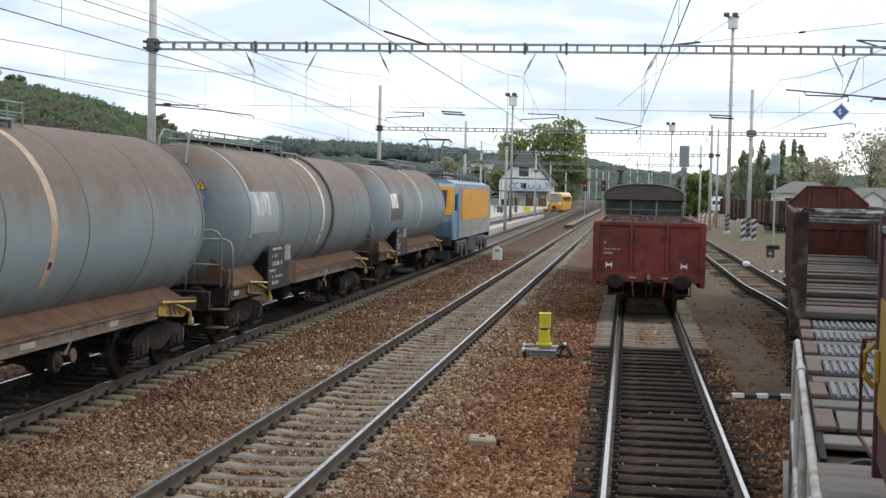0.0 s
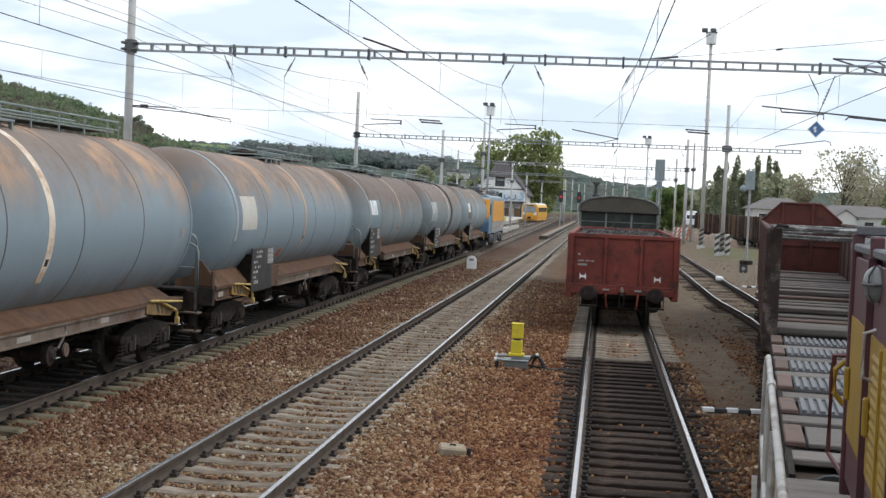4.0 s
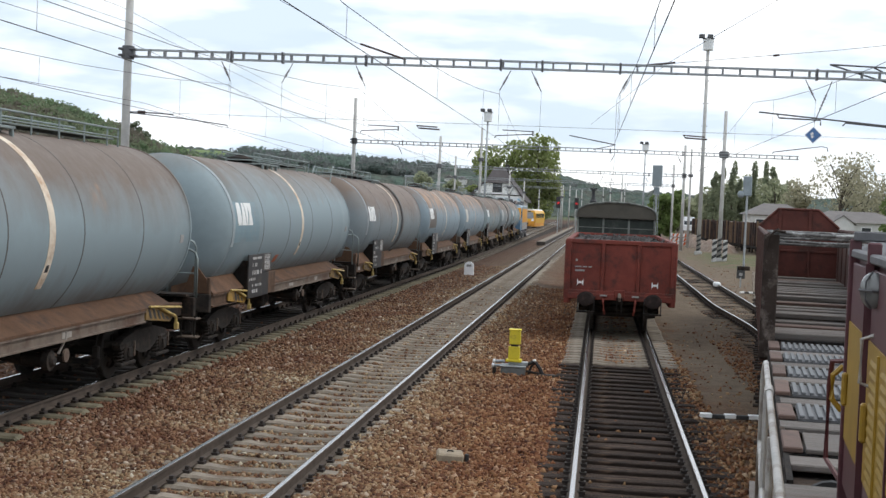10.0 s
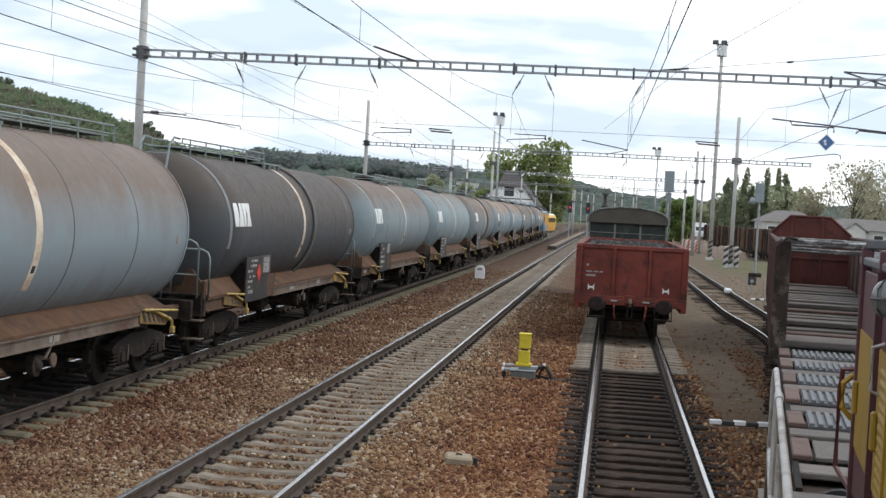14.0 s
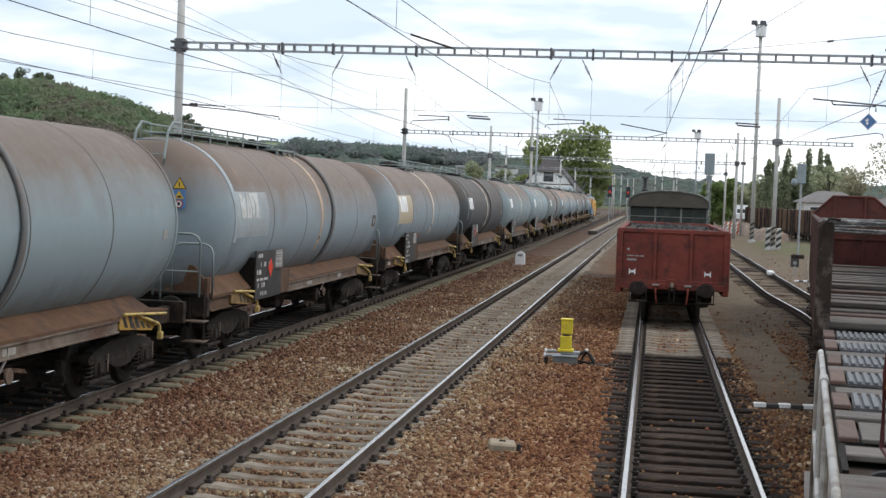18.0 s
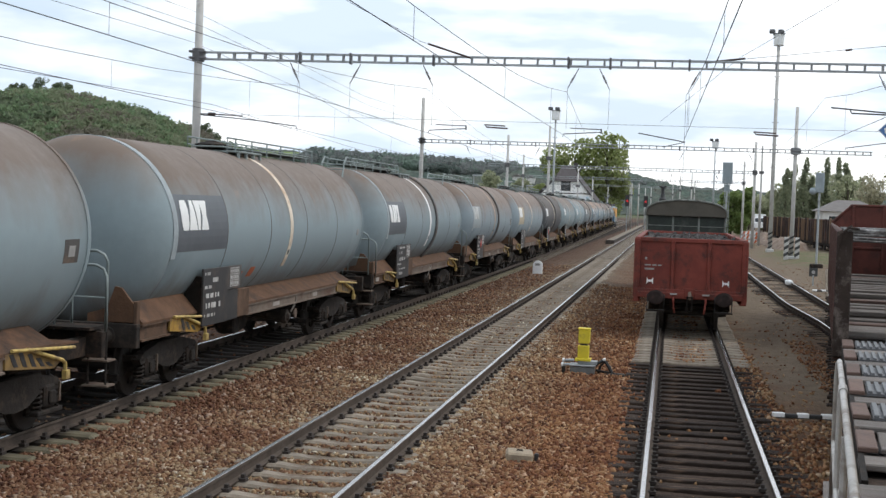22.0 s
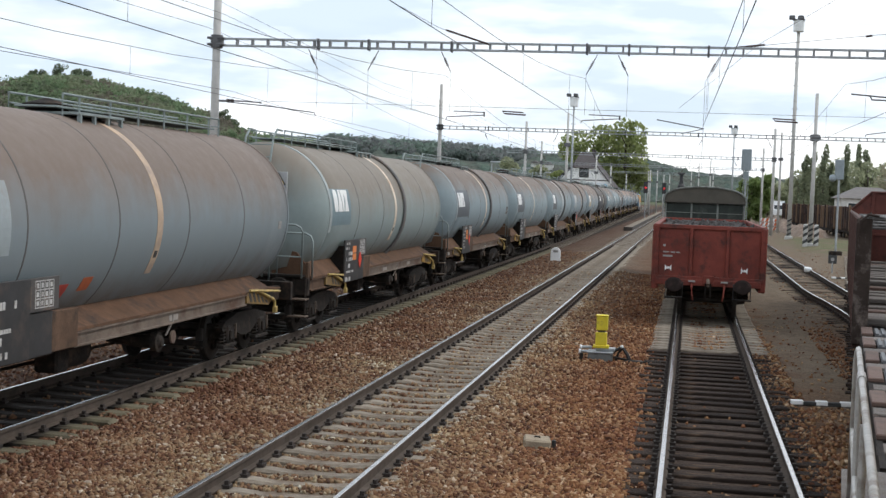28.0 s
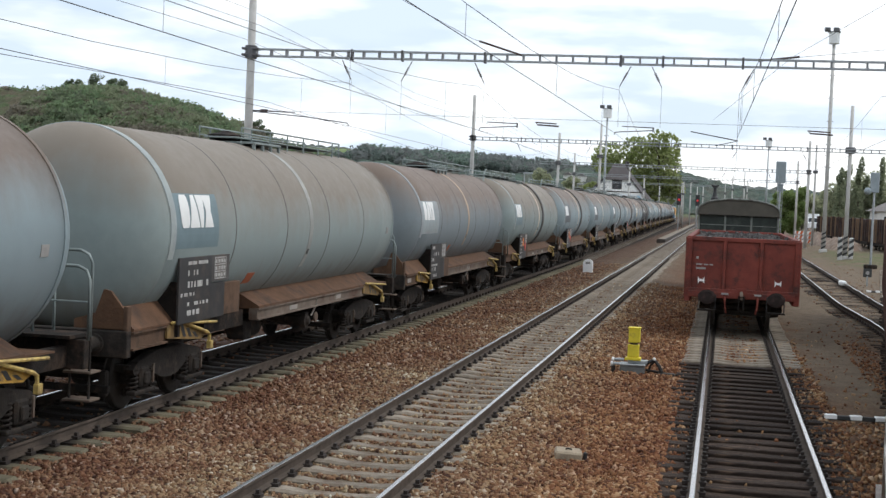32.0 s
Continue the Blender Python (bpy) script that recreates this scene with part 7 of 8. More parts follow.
flood_mast(8.75, 124, 18.3, 0.19, True)
flood_mast(-12.9, 150, 12.9, 0.15)
flood_mast(5.9, 200, 12.6, 0.15)
for x, y, h in ((-10.6, 118, 10.3), (9.2, 147, 10.6), (-11.7, 172, 8.3), (3.2, 230, 10), (1.5, 262, 10), (4.8, 300, 10), (-11.9, 208, 8.2), (0.2, 330, 10), (-9.0, 300, 9.0), (-12.3, 268, 7.6), (-6.9, 240, 8.0), (-6.2, 262, 8.4), (-5.4, 285, 8.0), (-4.6, 310, 8.6)):
    t = thing("line_mast", "grey concrete overhead line mast", "mast", "far masts", at=pose(x, y, -0.2))
    part("mast", lathe([(0, 0.14), (h, 0.09)], axis="z", sides=10), M_CONCRETE, t, smooth=True)
    part("collar", boxes((-0.25, 0.25, -0.2, 0.2, h * 0.72, h * 0.72 + 0.3), bevel=0.03), M_DARK_STEEL, t)


def rear_signal(x, y, h):
    w = thing("signal_post", "grey colour light signal seen from behind", "signal", at=pose(x, y, -0.2))
    part("post", tubes([(0, 0, 0), (0, 0, h)], r=0.09, sides=10), M_GALV, w)
    part("head", boxes((-0.42, 0.42, -0.16, 0.16, h - 0.1, h + 1.75), bevel=0.05), M_SIGNAL_GREY, w, "blue-grey signal back plate")
    part("lower_box", boxes((-0.25, 0.25, -0.12, 0.12, h - 0.75, h - 0.15), bevel=0.04), M_SIGNAL_GREY, w)
    part("ladder", tubes([(-0.2, -0.25, 0), (-0.2, -0.2, h + 0.5)], [(0.2, -0.25, 0), (0.2, -0.2, h + 0.5)], *[[(-0.2, -0.22, 0.4 * j), (0.2, -0.22, 0.4 * j)] for j in range(1, 15)], r=0.02, sides=4), M_GALV, w)


rear_signal(4.66, 120, 6.0)
sig = thing("signal_lamp_post", "thin grey post with a pale signal head", "signal", at=pose(9.4, 91, -0.2))
part("post", tubes([(0, 0, 0), (0, 0, 6.0)], r=0.07, sides=10), M_GALV, sig)
part("head", boxes((-0.28, 0.28, -0.12, 0.12, 4.9, 6.2), bevel=0.05), M_SIGNAL_GREY, sig)
part("mirror_lamp", lathe([(-0.2, 0.1), (-0.1, 0.22), (0, 0.24)], sides=16, centre=(-0.4, 0, 5.0)), M_SIGNAL_GREY, sig, "round pale reflector")
part("foot", boxes((-0.4, 0.4, -0.3, 0.3, 0, 0.3), bevel=0.05), M_UNDER, sig)
sb = thing("ground_signal_board", "small dark square board on a stake", "sign", at=pose(6.95, 68.4, -0.2))
part("stake", boxes((-0.03, 0.03, -0.03, 0.03, 0, 0.5)), M_GALV, sb)
part("board", boxes((-0.2, 0.2, -0.02, 0.02, 0.45, 0.85), bevel=0.01), M_STRIPE_BLACK, sb)
part("ring", lathe([(-0.028, 0.09), (-0.02, 0.09)], sides=14, centre=(0, 0, 0.65)), M_LETTER, sb)
for x, y in ((5.65, 66.5),):
    t = thing("rail_marker", "small white painted marker on the rail", "marker", at=pose(x, y, -0.02))
    part("cap", boxes((-0.16, 0.16, -0.35, 0.35, -0.1, 0.12), bevel=0.05), M_LAMP_WHITE, t)
t = thing("fouling_marker", "low black and white fouling bar in the grey earth", "marker", at=pose(6.7, 59.5, -0.18))
for k in range(3):
    part("white_block", boxes((0.6 * k, 0.6 * k + 0.28, -0.1, 0.1, -0.03, 0.1), bevel=0.03), M_LAMP_WHITE, t)
for (x, y, glow) in ((-6.9, 218, 0.22), (-4.1, 222, 0.05)):
    w = thing("light_signal", "far light signal showing red", "signal", "far signals", at=pose(x, y, -0.2))
    part("post", tubes([(0, 0, 0), (0, 0, 4.2)], r=0.08, sides=8), M_GALV, w)
    h = part("head", boxes((-0.34, 0.34, -0.1, 0.15, 3.9, 5.7), bevel=0.05), M_BLACK, w)
    part("red_light", lathe([(-0.16, 0.17), (-0.1, 0.19)], sides=12, centre=(0, 0, 4.75)), mat("signal_red_glow", (0.7, 0.03, 0.03), 0.4, emit=glow), h, "lit red lamp")


# ---- platform, yellow railcar, station building ----
M_PLATFORM = mat("platform_paving", (0.40, 0.385, 0.35), 0.9, 0, 0.15, 1.2, 0.2)
M_CINDER = mat("platform_cinder", (0.20, 0.165, 0.125), 0.95, 0, 0.25, 1.5, 0.4, 20, (0.12, 0.095, 0.07), 0.4, 0.8)
M_EDGE_STONE = mat("platform_edge_dark", (0.055, 0.045, 0.038), 0.9, 0, 0.25, 3)
M_LINE_YELLOW = mat("platform_line", (0.55, 0.50, 0.22), 0.8, 0, 0.2, 2)
pl = thing("platform", "low pale paved island platform", "platform", kind="structure")
for k in range(19):
    y = 98 + 5 * k
    x = bend(y + 2.5)
    part("platform_slab", boxes((PLATFORM_TRACK + 1.75 + PLATFORM_BEND * x, TRAIN_TRACK - 1.62 + x, y, y + 4.97, -0.26, 0.22), bevel=0.02), M_PLATFORM, pl)
for k in range(44):
    y = 110 + 5 * k
    part("platform_slab", boxes((-30, PLATFORM_TRACK - 1.8 + PLATFORM_BEND * bend(y), y, y + 4.97, -0.26, 0.30), bevel=0.02), M_PLATFORM, pl)
    part("edge_line", boxes((PLATFORM_TRACK - 2.35 + PLATFORM_BEND * bend(y), PLATFORM_TRACK - 2.15 + PLATFORM_BEND * bend(y), y, y + 4.97, 0.30, 0.306)), M_LINE_YELLOW, pl)
pl2 = thing("crossing_platform", "narrow low platform beside the main track", "platform", kind="structure")
for k in range(30):
    y = 133 + 5 * k
    part("platform_slab", boxes((-6.15, -5.42, y, y + 4.97, -0.26, 0.14), bevel=0.02), M_CINDER, pl2)
    part("edge_stone", boxes((-5.42, -5.30, y, y + 4.96, -0.3, 0.16), bevel=0.01), M_EDGE_STONE, pl2)
part("end_stone", boxes((-6.15, -5.3, 132.86, 132.99, -0.3, 0.16), bevel=0.01), M_EDGE_STONE, pl2)


def railcar():
    w = thing("railcar", "yellow and orange diesel railcar at the platform", "railcar", at=pose(-13.2, 258, -0.05, 0, 0, -3.0))
    my = mat("railcar_yellow", (0.72, 0.40, 0.03), 0.45, 0, 0.06, 2)
    mo = mat("railcar_orange", (0.70, 0.30, 0.02), 0.45)
    # windscreen's pale grey paints in the bright reflection on dark glass
    glass = mat("railcar_glass_reflection", (0.28, 0.29, 0.31), 0.15, 0, 0.2, 2)
    half = [(-1.40, 0.9), (-1.47, 1.8), (-1.40, 2.8), (-1.15, 3.25)]
    body = part("body", prism(half + [(-x, z) for x, z in reversed(half)], -6.6, 12), my, w)
    cab = part("cab_front", prism([(-1.28, 0.9), (-1.36, 1.9), (-1.15, 3.0), (-0.8, 3.2), (0.8, 3.2), (1.15, 3.0), (1.36, 1.9), (1.28, 0.9)], -7.0, -6.6), my, body, "rounded yellow cab front")
    part("apron", prism([(-1.25, 0.45), (-1.32, 1.2), (1.32, 1.2), (1.25, 0.45)], -7.2, -6.9), mo, cab, "orange lower front")
    part("windscreen", prism([(-1.22, 1.95), (-0.9, 1.70), (0.9, 1.70), (1.22, 1.95), (1.05, 2.85), (-1.05, 2.85)], -7.06, -7.0), glass, cab)
    for x in (-1.0, 1.0):
        part("light_cluster", prism([(x - 0.26, 1.25), (x + 0.26, 1.25), (x + 0.3 * (1 if x > 0 else 0.2), 1.72), (x - 0.3 * (1 if x < 0 else 0.2), 1.72)], -7.10, -7.0), M_LAMP_WHITE, cab, "white headlight cluster")
    part("route_panel", boxes((-0.7, 0.7, -7.05, -6.99, 2.92, 3.12), bevel=0.02), M_BLACK, cab)
    for k in range(6):
        part("side_window", boxes((1.43, 1.49, -5.2 + 2.7 * k, -3.2 + 2.7 * k, 1.85, 2.65)), M_GLASS_DARK, body)
    part("door", boxes((1.44, 1.50, -6.4, -5.5, 0.95, 2.7), bevel=0.01), mo, body, "orange side door")
    part("roof_cap", prism([(-1.18, 3.2), (-0.8, 3.46), (0.8, 3.46), (1.18, 3.2)], -6.7, 12), M_LAMP_WHITE, w, "pale roof")
    part("coupler", boxes((-0.3, 0.3, -7.5, -7.2, 0.6, 0.95), bevel=0.06), M_UNDER, w)
    part("skirt", boxes((-1.35, 1.35, -6.6, 11.8, 0.25, 0.9)), mo, w)
    for y in (-4.0, 8.5):
        part("bogie", bogie_frame(), M_UNDER, w, at=pose(0, y, 0))


railcar()
M_PLASTER = mat("white_plaster", (0.80, 0.80, 0.78), 0.85, 0, 0.08, 1, 0.1)
M_TILE_ROOF = mat("dark_roof_tiles", (0.075, 0.065, 0.065), 0.8, 0, 0.2, 2, 0.3)
M_TIMBER = mat("dark_timber", (0.05, 0.035, 0.03), 0.8, 0, 0.2, 4)


M_MURAL = [mat("mural_" + n_, c, 0.7, 0, 0.3, 1.5) for n_, c in (("blue", (0.10, 0.26, 0.48)), ("slate", (0.20, 0.26, 0.32)), ("sky", (0.25, 0.48, 0.62)))]


def station_house():
    w = thing("station_building", "white half-hipped station house with a painted wall", "building", at=pose(-22.9, 300, -1.2) @ Matrix.Scale(1.333, 4))
    wall = part("wall", prism([(-4.1, 0), (4.1, 0), (4.1, 5.2), (2.0, 7.7), (-2.0, 7.7), (-4.1, 5.4)], 0, 17), M_PLASTER, w)
    for sx in (-1, 1):
        low = 4.55 if sx > 0 else 5.25
        part("roof_slope", prism([(0, 10.0), (0, 10.25), (4.75 * sx, low + 0.2), (4.75 * sx, low)], 2.0, 17.6), M_TILE_ROOF, w, "steep dark tiled roof")
        part("verge_slope", prism([(1.9 * sx, 7.95), (1.9 * sx, 8.2), (4.75 * sx, low + 0.2), (4.75 * sx, low)], -0.5, 2.0), M_TILE_ROOF, w)
    bm = bmesh.new()
    q = [bm.verts.new(v) for v in ((-2.25, -0.55, 7.6), (2.25, -0.55, 7.6), (0.9, 2.1, 10.2), (-0.9, 2.1, 10.2), (-2.25, 2.1, 7.6), (2.25, 2.1, 7.6))]
    for f in ((0, 1, 2, 3), (0, 3, 4), (1, 5, 2), (0, 4, 5, 1), (3, 2, 5, 4)):
        bm.faces.new([q[i] for i in f])
    part("half_hip", bm, M_TILE_ROOF, w, "dark tiled half hip")
    for x, z, ww, hh in ((-0.1, 6.1, 0.72, 1.35), (-0.1, 4.1, 0.4, 0.8), (-3.2, 1.0, 0.5, 1.1)):
        f = part("window", boxes((x - ww - 0.08, x + ww + 0.08, -0.06, 0.02, z - 0.08, z + hh + 0.08), bevel=0.02), M_TIMBER, wall, "dark framed window")
        part("pane", boxes((x - ww, x - 0.04, -0.08, -0.05, z, z + hh), (x + 0.04, x + ww, -0.08, -0.05, z, z + hh)), M_GLASS_DARK, f)
    for z, hw in ((5.62, 3.9), (7.62, 2.0), (3.55, 4.1)):
        part("timber_beam", boxes((-hw, hw, -0.07, 0.0, z - 0.08, z + 0.08)), M_TIMBER, wall)
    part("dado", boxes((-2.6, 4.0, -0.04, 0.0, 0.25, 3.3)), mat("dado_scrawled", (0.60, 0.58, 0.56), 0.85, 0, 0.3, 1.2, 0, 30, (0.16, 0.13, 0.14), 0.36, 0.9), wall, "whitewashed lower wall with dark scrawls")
    mural = part("mural", boxes((-2.9, 3.95, -0.03, 0.0, 3.66, 5.25)), mat("mural_ground", (0.70, 0.73, 0.75), 0.8, 0, 0.12, 0.8, 0, 30, (0.55, 0.62, 0.68), 0.4, 0.6), wall, "blue and white painted wall field")
    for k, x in enumerate((-2.0, -1.0, 0.2, 1.1, 2.1, 3.2)):
        bm = bmesh.new()
        r0 = 0.42 + 0.1 * (k % 3)
        turn = [(x + r0 * math.cos(radians(v)), -0.05, 4.42 + 0.05 * (k % 2) + (0.45 + 0.06 * (k % 3)) * math.sin(radians(v))) for v in range(30 + 40 * k, 270 + 40 * k, 30)]
        tube(bm, turn, 0.10, 6)
        part("mural_shape", bm, M_MURAL[k % 3], mural)
    part("canopy", boxes((-2.7, 3.95, -2.6, 0.0, 3.25, 3.45), bevel=0.02), M_TILE_ROOF, w, "dark platform canopy")
    for x in (-2.4, 0.6, 3.7):
        part("canopy_post", boxes((x - 0.09, x + 0.09, -2.4, -2.22, 0, 3.25)), M_TIMBER, w)
    for x in (-1.6, 1.0, 3.0):
        part("door", boxes((x - 0.55, x + 0.55, -0.06, 0.02, 0.3, 2.5), bevel=0.02), M_POST_TAN, wall, "weathered timber door")
    part("chimney", boxes((0.5, 1.1, 8, 8.7, 9, 10.9), bevel=0.03), M_TILE_ROOF, w)


M_POST_TAN = mat("timber_post_tan", (0.20, 0.125, 0.07), 0.8, 0, 0.2, 3)
station_house()
for k, (x, y) in enumerate(((-18.6, 196), (-19.4, 205), (-17.6, 190), (-19.8, 188), (-16.4, 200))):
    t = thing("platform_bench" if k % 2 else "waste_bin", "plain grey metal platform bench" if k % 2 else "small dark platform bin", "bench" if k % 2 else "bin", at=pose(x, y, 0.30))
    if k % 2:
        part("seat", boxes((-0.9, 0.9, -0.22, 0.22, 0.42, 0.48), bevel=0.01), M_GALV, t)
        part("backrest", boxes((-0.9, 0.9, 0.2, 0.26, 0.55, 0.95), bevel=0.01), M_GALV, t)
        part("leg", boxes((-0.7, -0.6, -0.2, 0.2, 0, 0.42)), M_DARK_STEEL, t)
        part("leg", boxes((0.6, 0.7, -0.2, 0.2, 0, 0.42)), M_DARK_STEEL, t)
    else:
        part("bin", lathe([(0, 0.2), (0.85, 0.24), (0.9, 0.1)], axis="z", sides=14), M_DARK_STEEL, t)
box_y = thing("grit_box", "small yellow grit box on the platform", "box", at=pose(-15.9, 215, 0.30) @ Matrix.Scale(0.7, 4))
part("tub", prism([(-0.75, 0), (0.75, 0), (0.85, 0.75), (-0.85, 0.75)], -0.4, 0.4), M_LANTERN, box_y)
part("lid", prism([(-0.88, 0.75), (0.88, 0.75), (0.7, 0.98), (-0.7, 0.98)], -0.43, 0.43), M_LANTERN, box_y)
for k in range(5):
    t = thing("platform_lamp", "slim grey platform lamp post", "lamp post", "platform lamps", at=pose(-17.4 - 0.35 * k, 120 + 26 * k, 0.28))
    part("post", lathe([(0, 0.09), (0.9, 0.08), (5.4, 0.045)], axis="z", sides=10), M_GALV, t)
    part("lamp_head", boxes((-0.12, 0.75, -0.14, 0.14, 5.36, 5.5), bevel=0.04), M_GALV, t)

# ---- goods yard at the right ----
M_YARD_WAGON = mat("yard_wagon_brown", (0.040, 0.024, 0.020), 0.8, 0, 0.25, 1.2, 0.1, 20, (0.13, 0.06, 0.035), 0.35)


def yard_wagon(k):
    y = 131 + 14.0 * k
    w = thing("stake_wagon", "dark brown open wagon with pale timber stakes", "goods wagon", "wagons in the goods yard", at=pose(15.5 - 0.047 * (y - 131), y, -0.05, 0, 0, 2.7))
    for j in range(5):
        part("side_plank", boxes((-1.4, 1.4, -6.5, 6.5, 0.95 + 0.41 * j, 1.33 + 0.41 * j), bevel=0.02), M_YARD_WAGON, w)
    rng = random.Random(k + 70)
    for j in range(11):
        part("stake", boxes((-1.53, -1.40, -6.45 + 1.28 * j, -6.30 + 1.28 * j, 0.8, 3.0 + rng.uniform(-0.1, 0.12))), M_POST_TAN if j in (2, 7) or rng.random() < 0.15 else M_YARD_WAGON, w)
    part("underframe", boxes((-1.25, 1.25, -6.4, 6.4, 0.55, 0.95)), M_UNDER, w)
    for y in (-4.5, 4.5):
        b = part("bogie", bogie_frame(), M_UNDER, w, at=pose(0, y, 0))
        for wy in (-0.9, 0.9):
            part("wheelset", MESHES["tw_wheelset"], None, b, at=pose(0, wy, 0.46))


for k in range(4):
    yard_wagon(k)


def spoil_heap():
    bm = bmesh.new()
    rows = []
    for j in range(46):
        y = 126 + 1.6 * j
        rows.append([])
        for i in range(26):
            u = i / 25
            x = 9.6 + (4.2 - 0.028 * (y - 126)) * u
            h = 1.5 * math.sin(math.pi * min(1, u * 1.15)) ** 0.7 if u < 0.87 else 0.3
            n1 = noise.noise(Vector((x * 0.5, y * 0.18, 4.0))) * 0.5 + noise.noise(Vector((x * 1.6, y * 0.7, 8.0))) * 0.25
            rows[-1].append(bm.verts.new((x, y, -0.32 + h * smoothstep(126, 132, y) * (1 - smoothstep(186, 197, y)) * (0.75 + n1))))
    for a, b in zip(rows, rows[1:]):
        for i in range(25):
            bm.faces.new((a[i], a[i + 1], b[i + 1], b[i]))
    tagged(part("spoil_heap", bm, mat("spoil_earth", (0.17, 0.115, 0.082), 0.95, 0, 0.45, 1.3, 0.8, 5, (0.30, 0.25, 0.20), 0.45, 2.6)), "low heap of brown rubble beside the yard track", "spoil heap", kind="stuff")


spoil_heap()
M_BARRIER_RED = mat("barrier_orange", (0.55, 0.13, 0.04), 0.6, 0, 0.15, 3)
bar = thing("work_barrier", "stack of orange and white striped work barriers", "barrier", at=pose(8.6, 152, -0.25, 0, 0, 20))
for j in range(3):
    board = part("board", boxes((-1.0, 1.0, -0.04 + 0.12 * j, 0.04 + 0.12 * j, 1.2 - 0.45 * j, 1.55 - 0.45 * j), bevel=0.01), M_LAMP_WHITE, bar)
    for k in range(4):
        part("stripe", prism([(-0.95 + 0.5 * k, 1.205 - 0.45 * j), (-0.70 + 0.5 * k, 1.205 - 0.45 * j), (-0.55 + 0.5 * k, 1.545 - 0.45 * j), (-0.80 + 0.5 * k, 1.545 - 0.45 * j)], -0.048 + 0.12 * j, -0.04 + 0.12 * j), M_BARRIER_RED, board)
for x in (-0.85, 0.85):
    part("leg", tubes([(x, -0.4, 0), (x, 0.0, 1.6), (x, 0.5, 0)], r=0.035), M_GALV, bar)
M_SHEET = mat("shed_wall_pale", (0.60, 0.59, 0.56), 0.85, 0, 0.12, 0.6)
M_SHED_ROOF = mat("shed_roof_grey", (0.145, 0.132, 0.125), 0.8, 0, 0.18, 0.8)


def shed(x, y, wdt, dep, h, label, gable=None):
    w = thing("goods_shed", label, "building", "low yard buildings", at=pose(x, y, -0.2))
    wall = part("wall", boxes((0, wdt, 0, dep, 0, h)), M_SHEET, w)
    bm = bmesh.new()
    e, r = 0.6, min(3.0, wdt * 0.3)
    q = [bm.verts.new(v) for v in ((-e, -e, h - 0.1), (wdt + e, -e, h - 0.1), (wdt + e, dep + e, h - 0.1), (-e, dep + e, h - 0.1), (r, dep / 2, h + 1.6), (wdt - r, dep / 2, h + 1.6))]
    for f in ((0, 1, 5, 4), (1, 2, 5), (2, 3, 4, 5), (3, 0, 4), (3, 2, 1, 0)):
        bm.faces.new([q[i] for i in f])
    part("roof", bm, M_SHED_ROOF, w, "shallow grey hipped roof")
    if gable is not None:
        part("gable", prism([(gable - 1.5, 0), (gable + 1.5, 0), (gable + 1.5, h - 0.2), (gable, h + 0.85), (gable - 1.5, h - 0.2)], -1.0, dep * 0.4), M_SHEET, w, "white cross gable")
        for sx in (-1, 1):
            part("gable_roof", prism([(gable, h + 0.86), (gable, h + 1.0), (gable + 1.9 * sx, h - 0.33), (gable + 1.9 * sx, h - 0.47)], -1.2, dep * 0.4), M_SHED_ROOF, w)
    for j in range(int(wdt / 3)):
        f = part("window", boxes((0.8 + 3 * j, 2.3 + 3 * j, -0.05, 0.02, h - 1.9, h - 0.7)), M_WHITE, wall)
        part("pane", boxes((0.9 + 3 * j, 2.2 + 3 * j, -0.07, -0.04, h - 1.8, h - 0.8)), M_GLASS_DARK, f)


shed(21.2, 200, 8.2, 10, 4.3, "low white goods shed with grey hipped roof", 5.6)
shed(31.5, 208, 13, 12, 3.7, "long low shed with a white gable", 4.0)
shed(48, 230, 16, 14, 4.0, "far low pale shed")
van = thing("delivery_van", "white box van parked by the yard", "van", at=pose(15.6, 250, 0.3))
part("cargo_box", boxes((-1.05, 1.05, -1.2, 3.0, 0.6, 2.95), bevel=0.08), M_LAMP_WHITE, van)
part("cab", prism([(-2.9, 0.5), (-1.25, 0.5), (-1.25, 2.3), (-2.0, 2.25), (-2.6, 1.5), (-2.9, 1.4)], -0.98, 0.98, axis="x"), M_LAMP_WHITE, van)
part("windscreen", prism([(-2.64, 1.5), (-2.04, 2.22), (-2.0, 2.16), (-2.55, 1.5)], -0.85, 0.85, axis="x"), M_GLASS_DARK, van)
for x in (-0.95, 0.95):
    for y in (-1.9, 1.9):
        part("wheel", lathe([(x - 0.12, 0.36), (x + 0.12, 0.36)], axis="x", sides=14, centre=(0, y, 0.36)), M_BLACK, van)

# ---- trees, hedges and hills ----
def leaf_material(name, c0, c1):
    m = mat(name, c0, 0.75, 0, 0.3, 0.3, spec=0.2)
    n, l = m.node_tree.nodes, m.node_tree.links
    geo = n.new("ShaderNodeNewGeometry")
    r = n.new("ShaderNodeValToRGB")
    r.color_ramp.elements[0].color, r.color_ramp.elements[1].color = (*c0, 1), (*c1, 1)
    l.new(geo.outputs["Random Per Island"], r.inputs[0])
    bsdf = n["Principled BSDF"]
    l.new(r.outputs[0], bsdf.inputs["Base Color"])
    thin = n.new("ShaderNodeBsdfTranslucent")
    l.new(r.outputs[0], thin.inputs["Color"])
    both = n.new("ShaderNodeMixShader")
    both.inputs[0].default_value = 0.66
    l.new(bsdf.outputs[0], both.inputs[1])
    l.new(thin.outputs[0], both.inputs[2])
    l.new(both.outputs[0], n["Material Output"].inputs["Surface"])
    return m


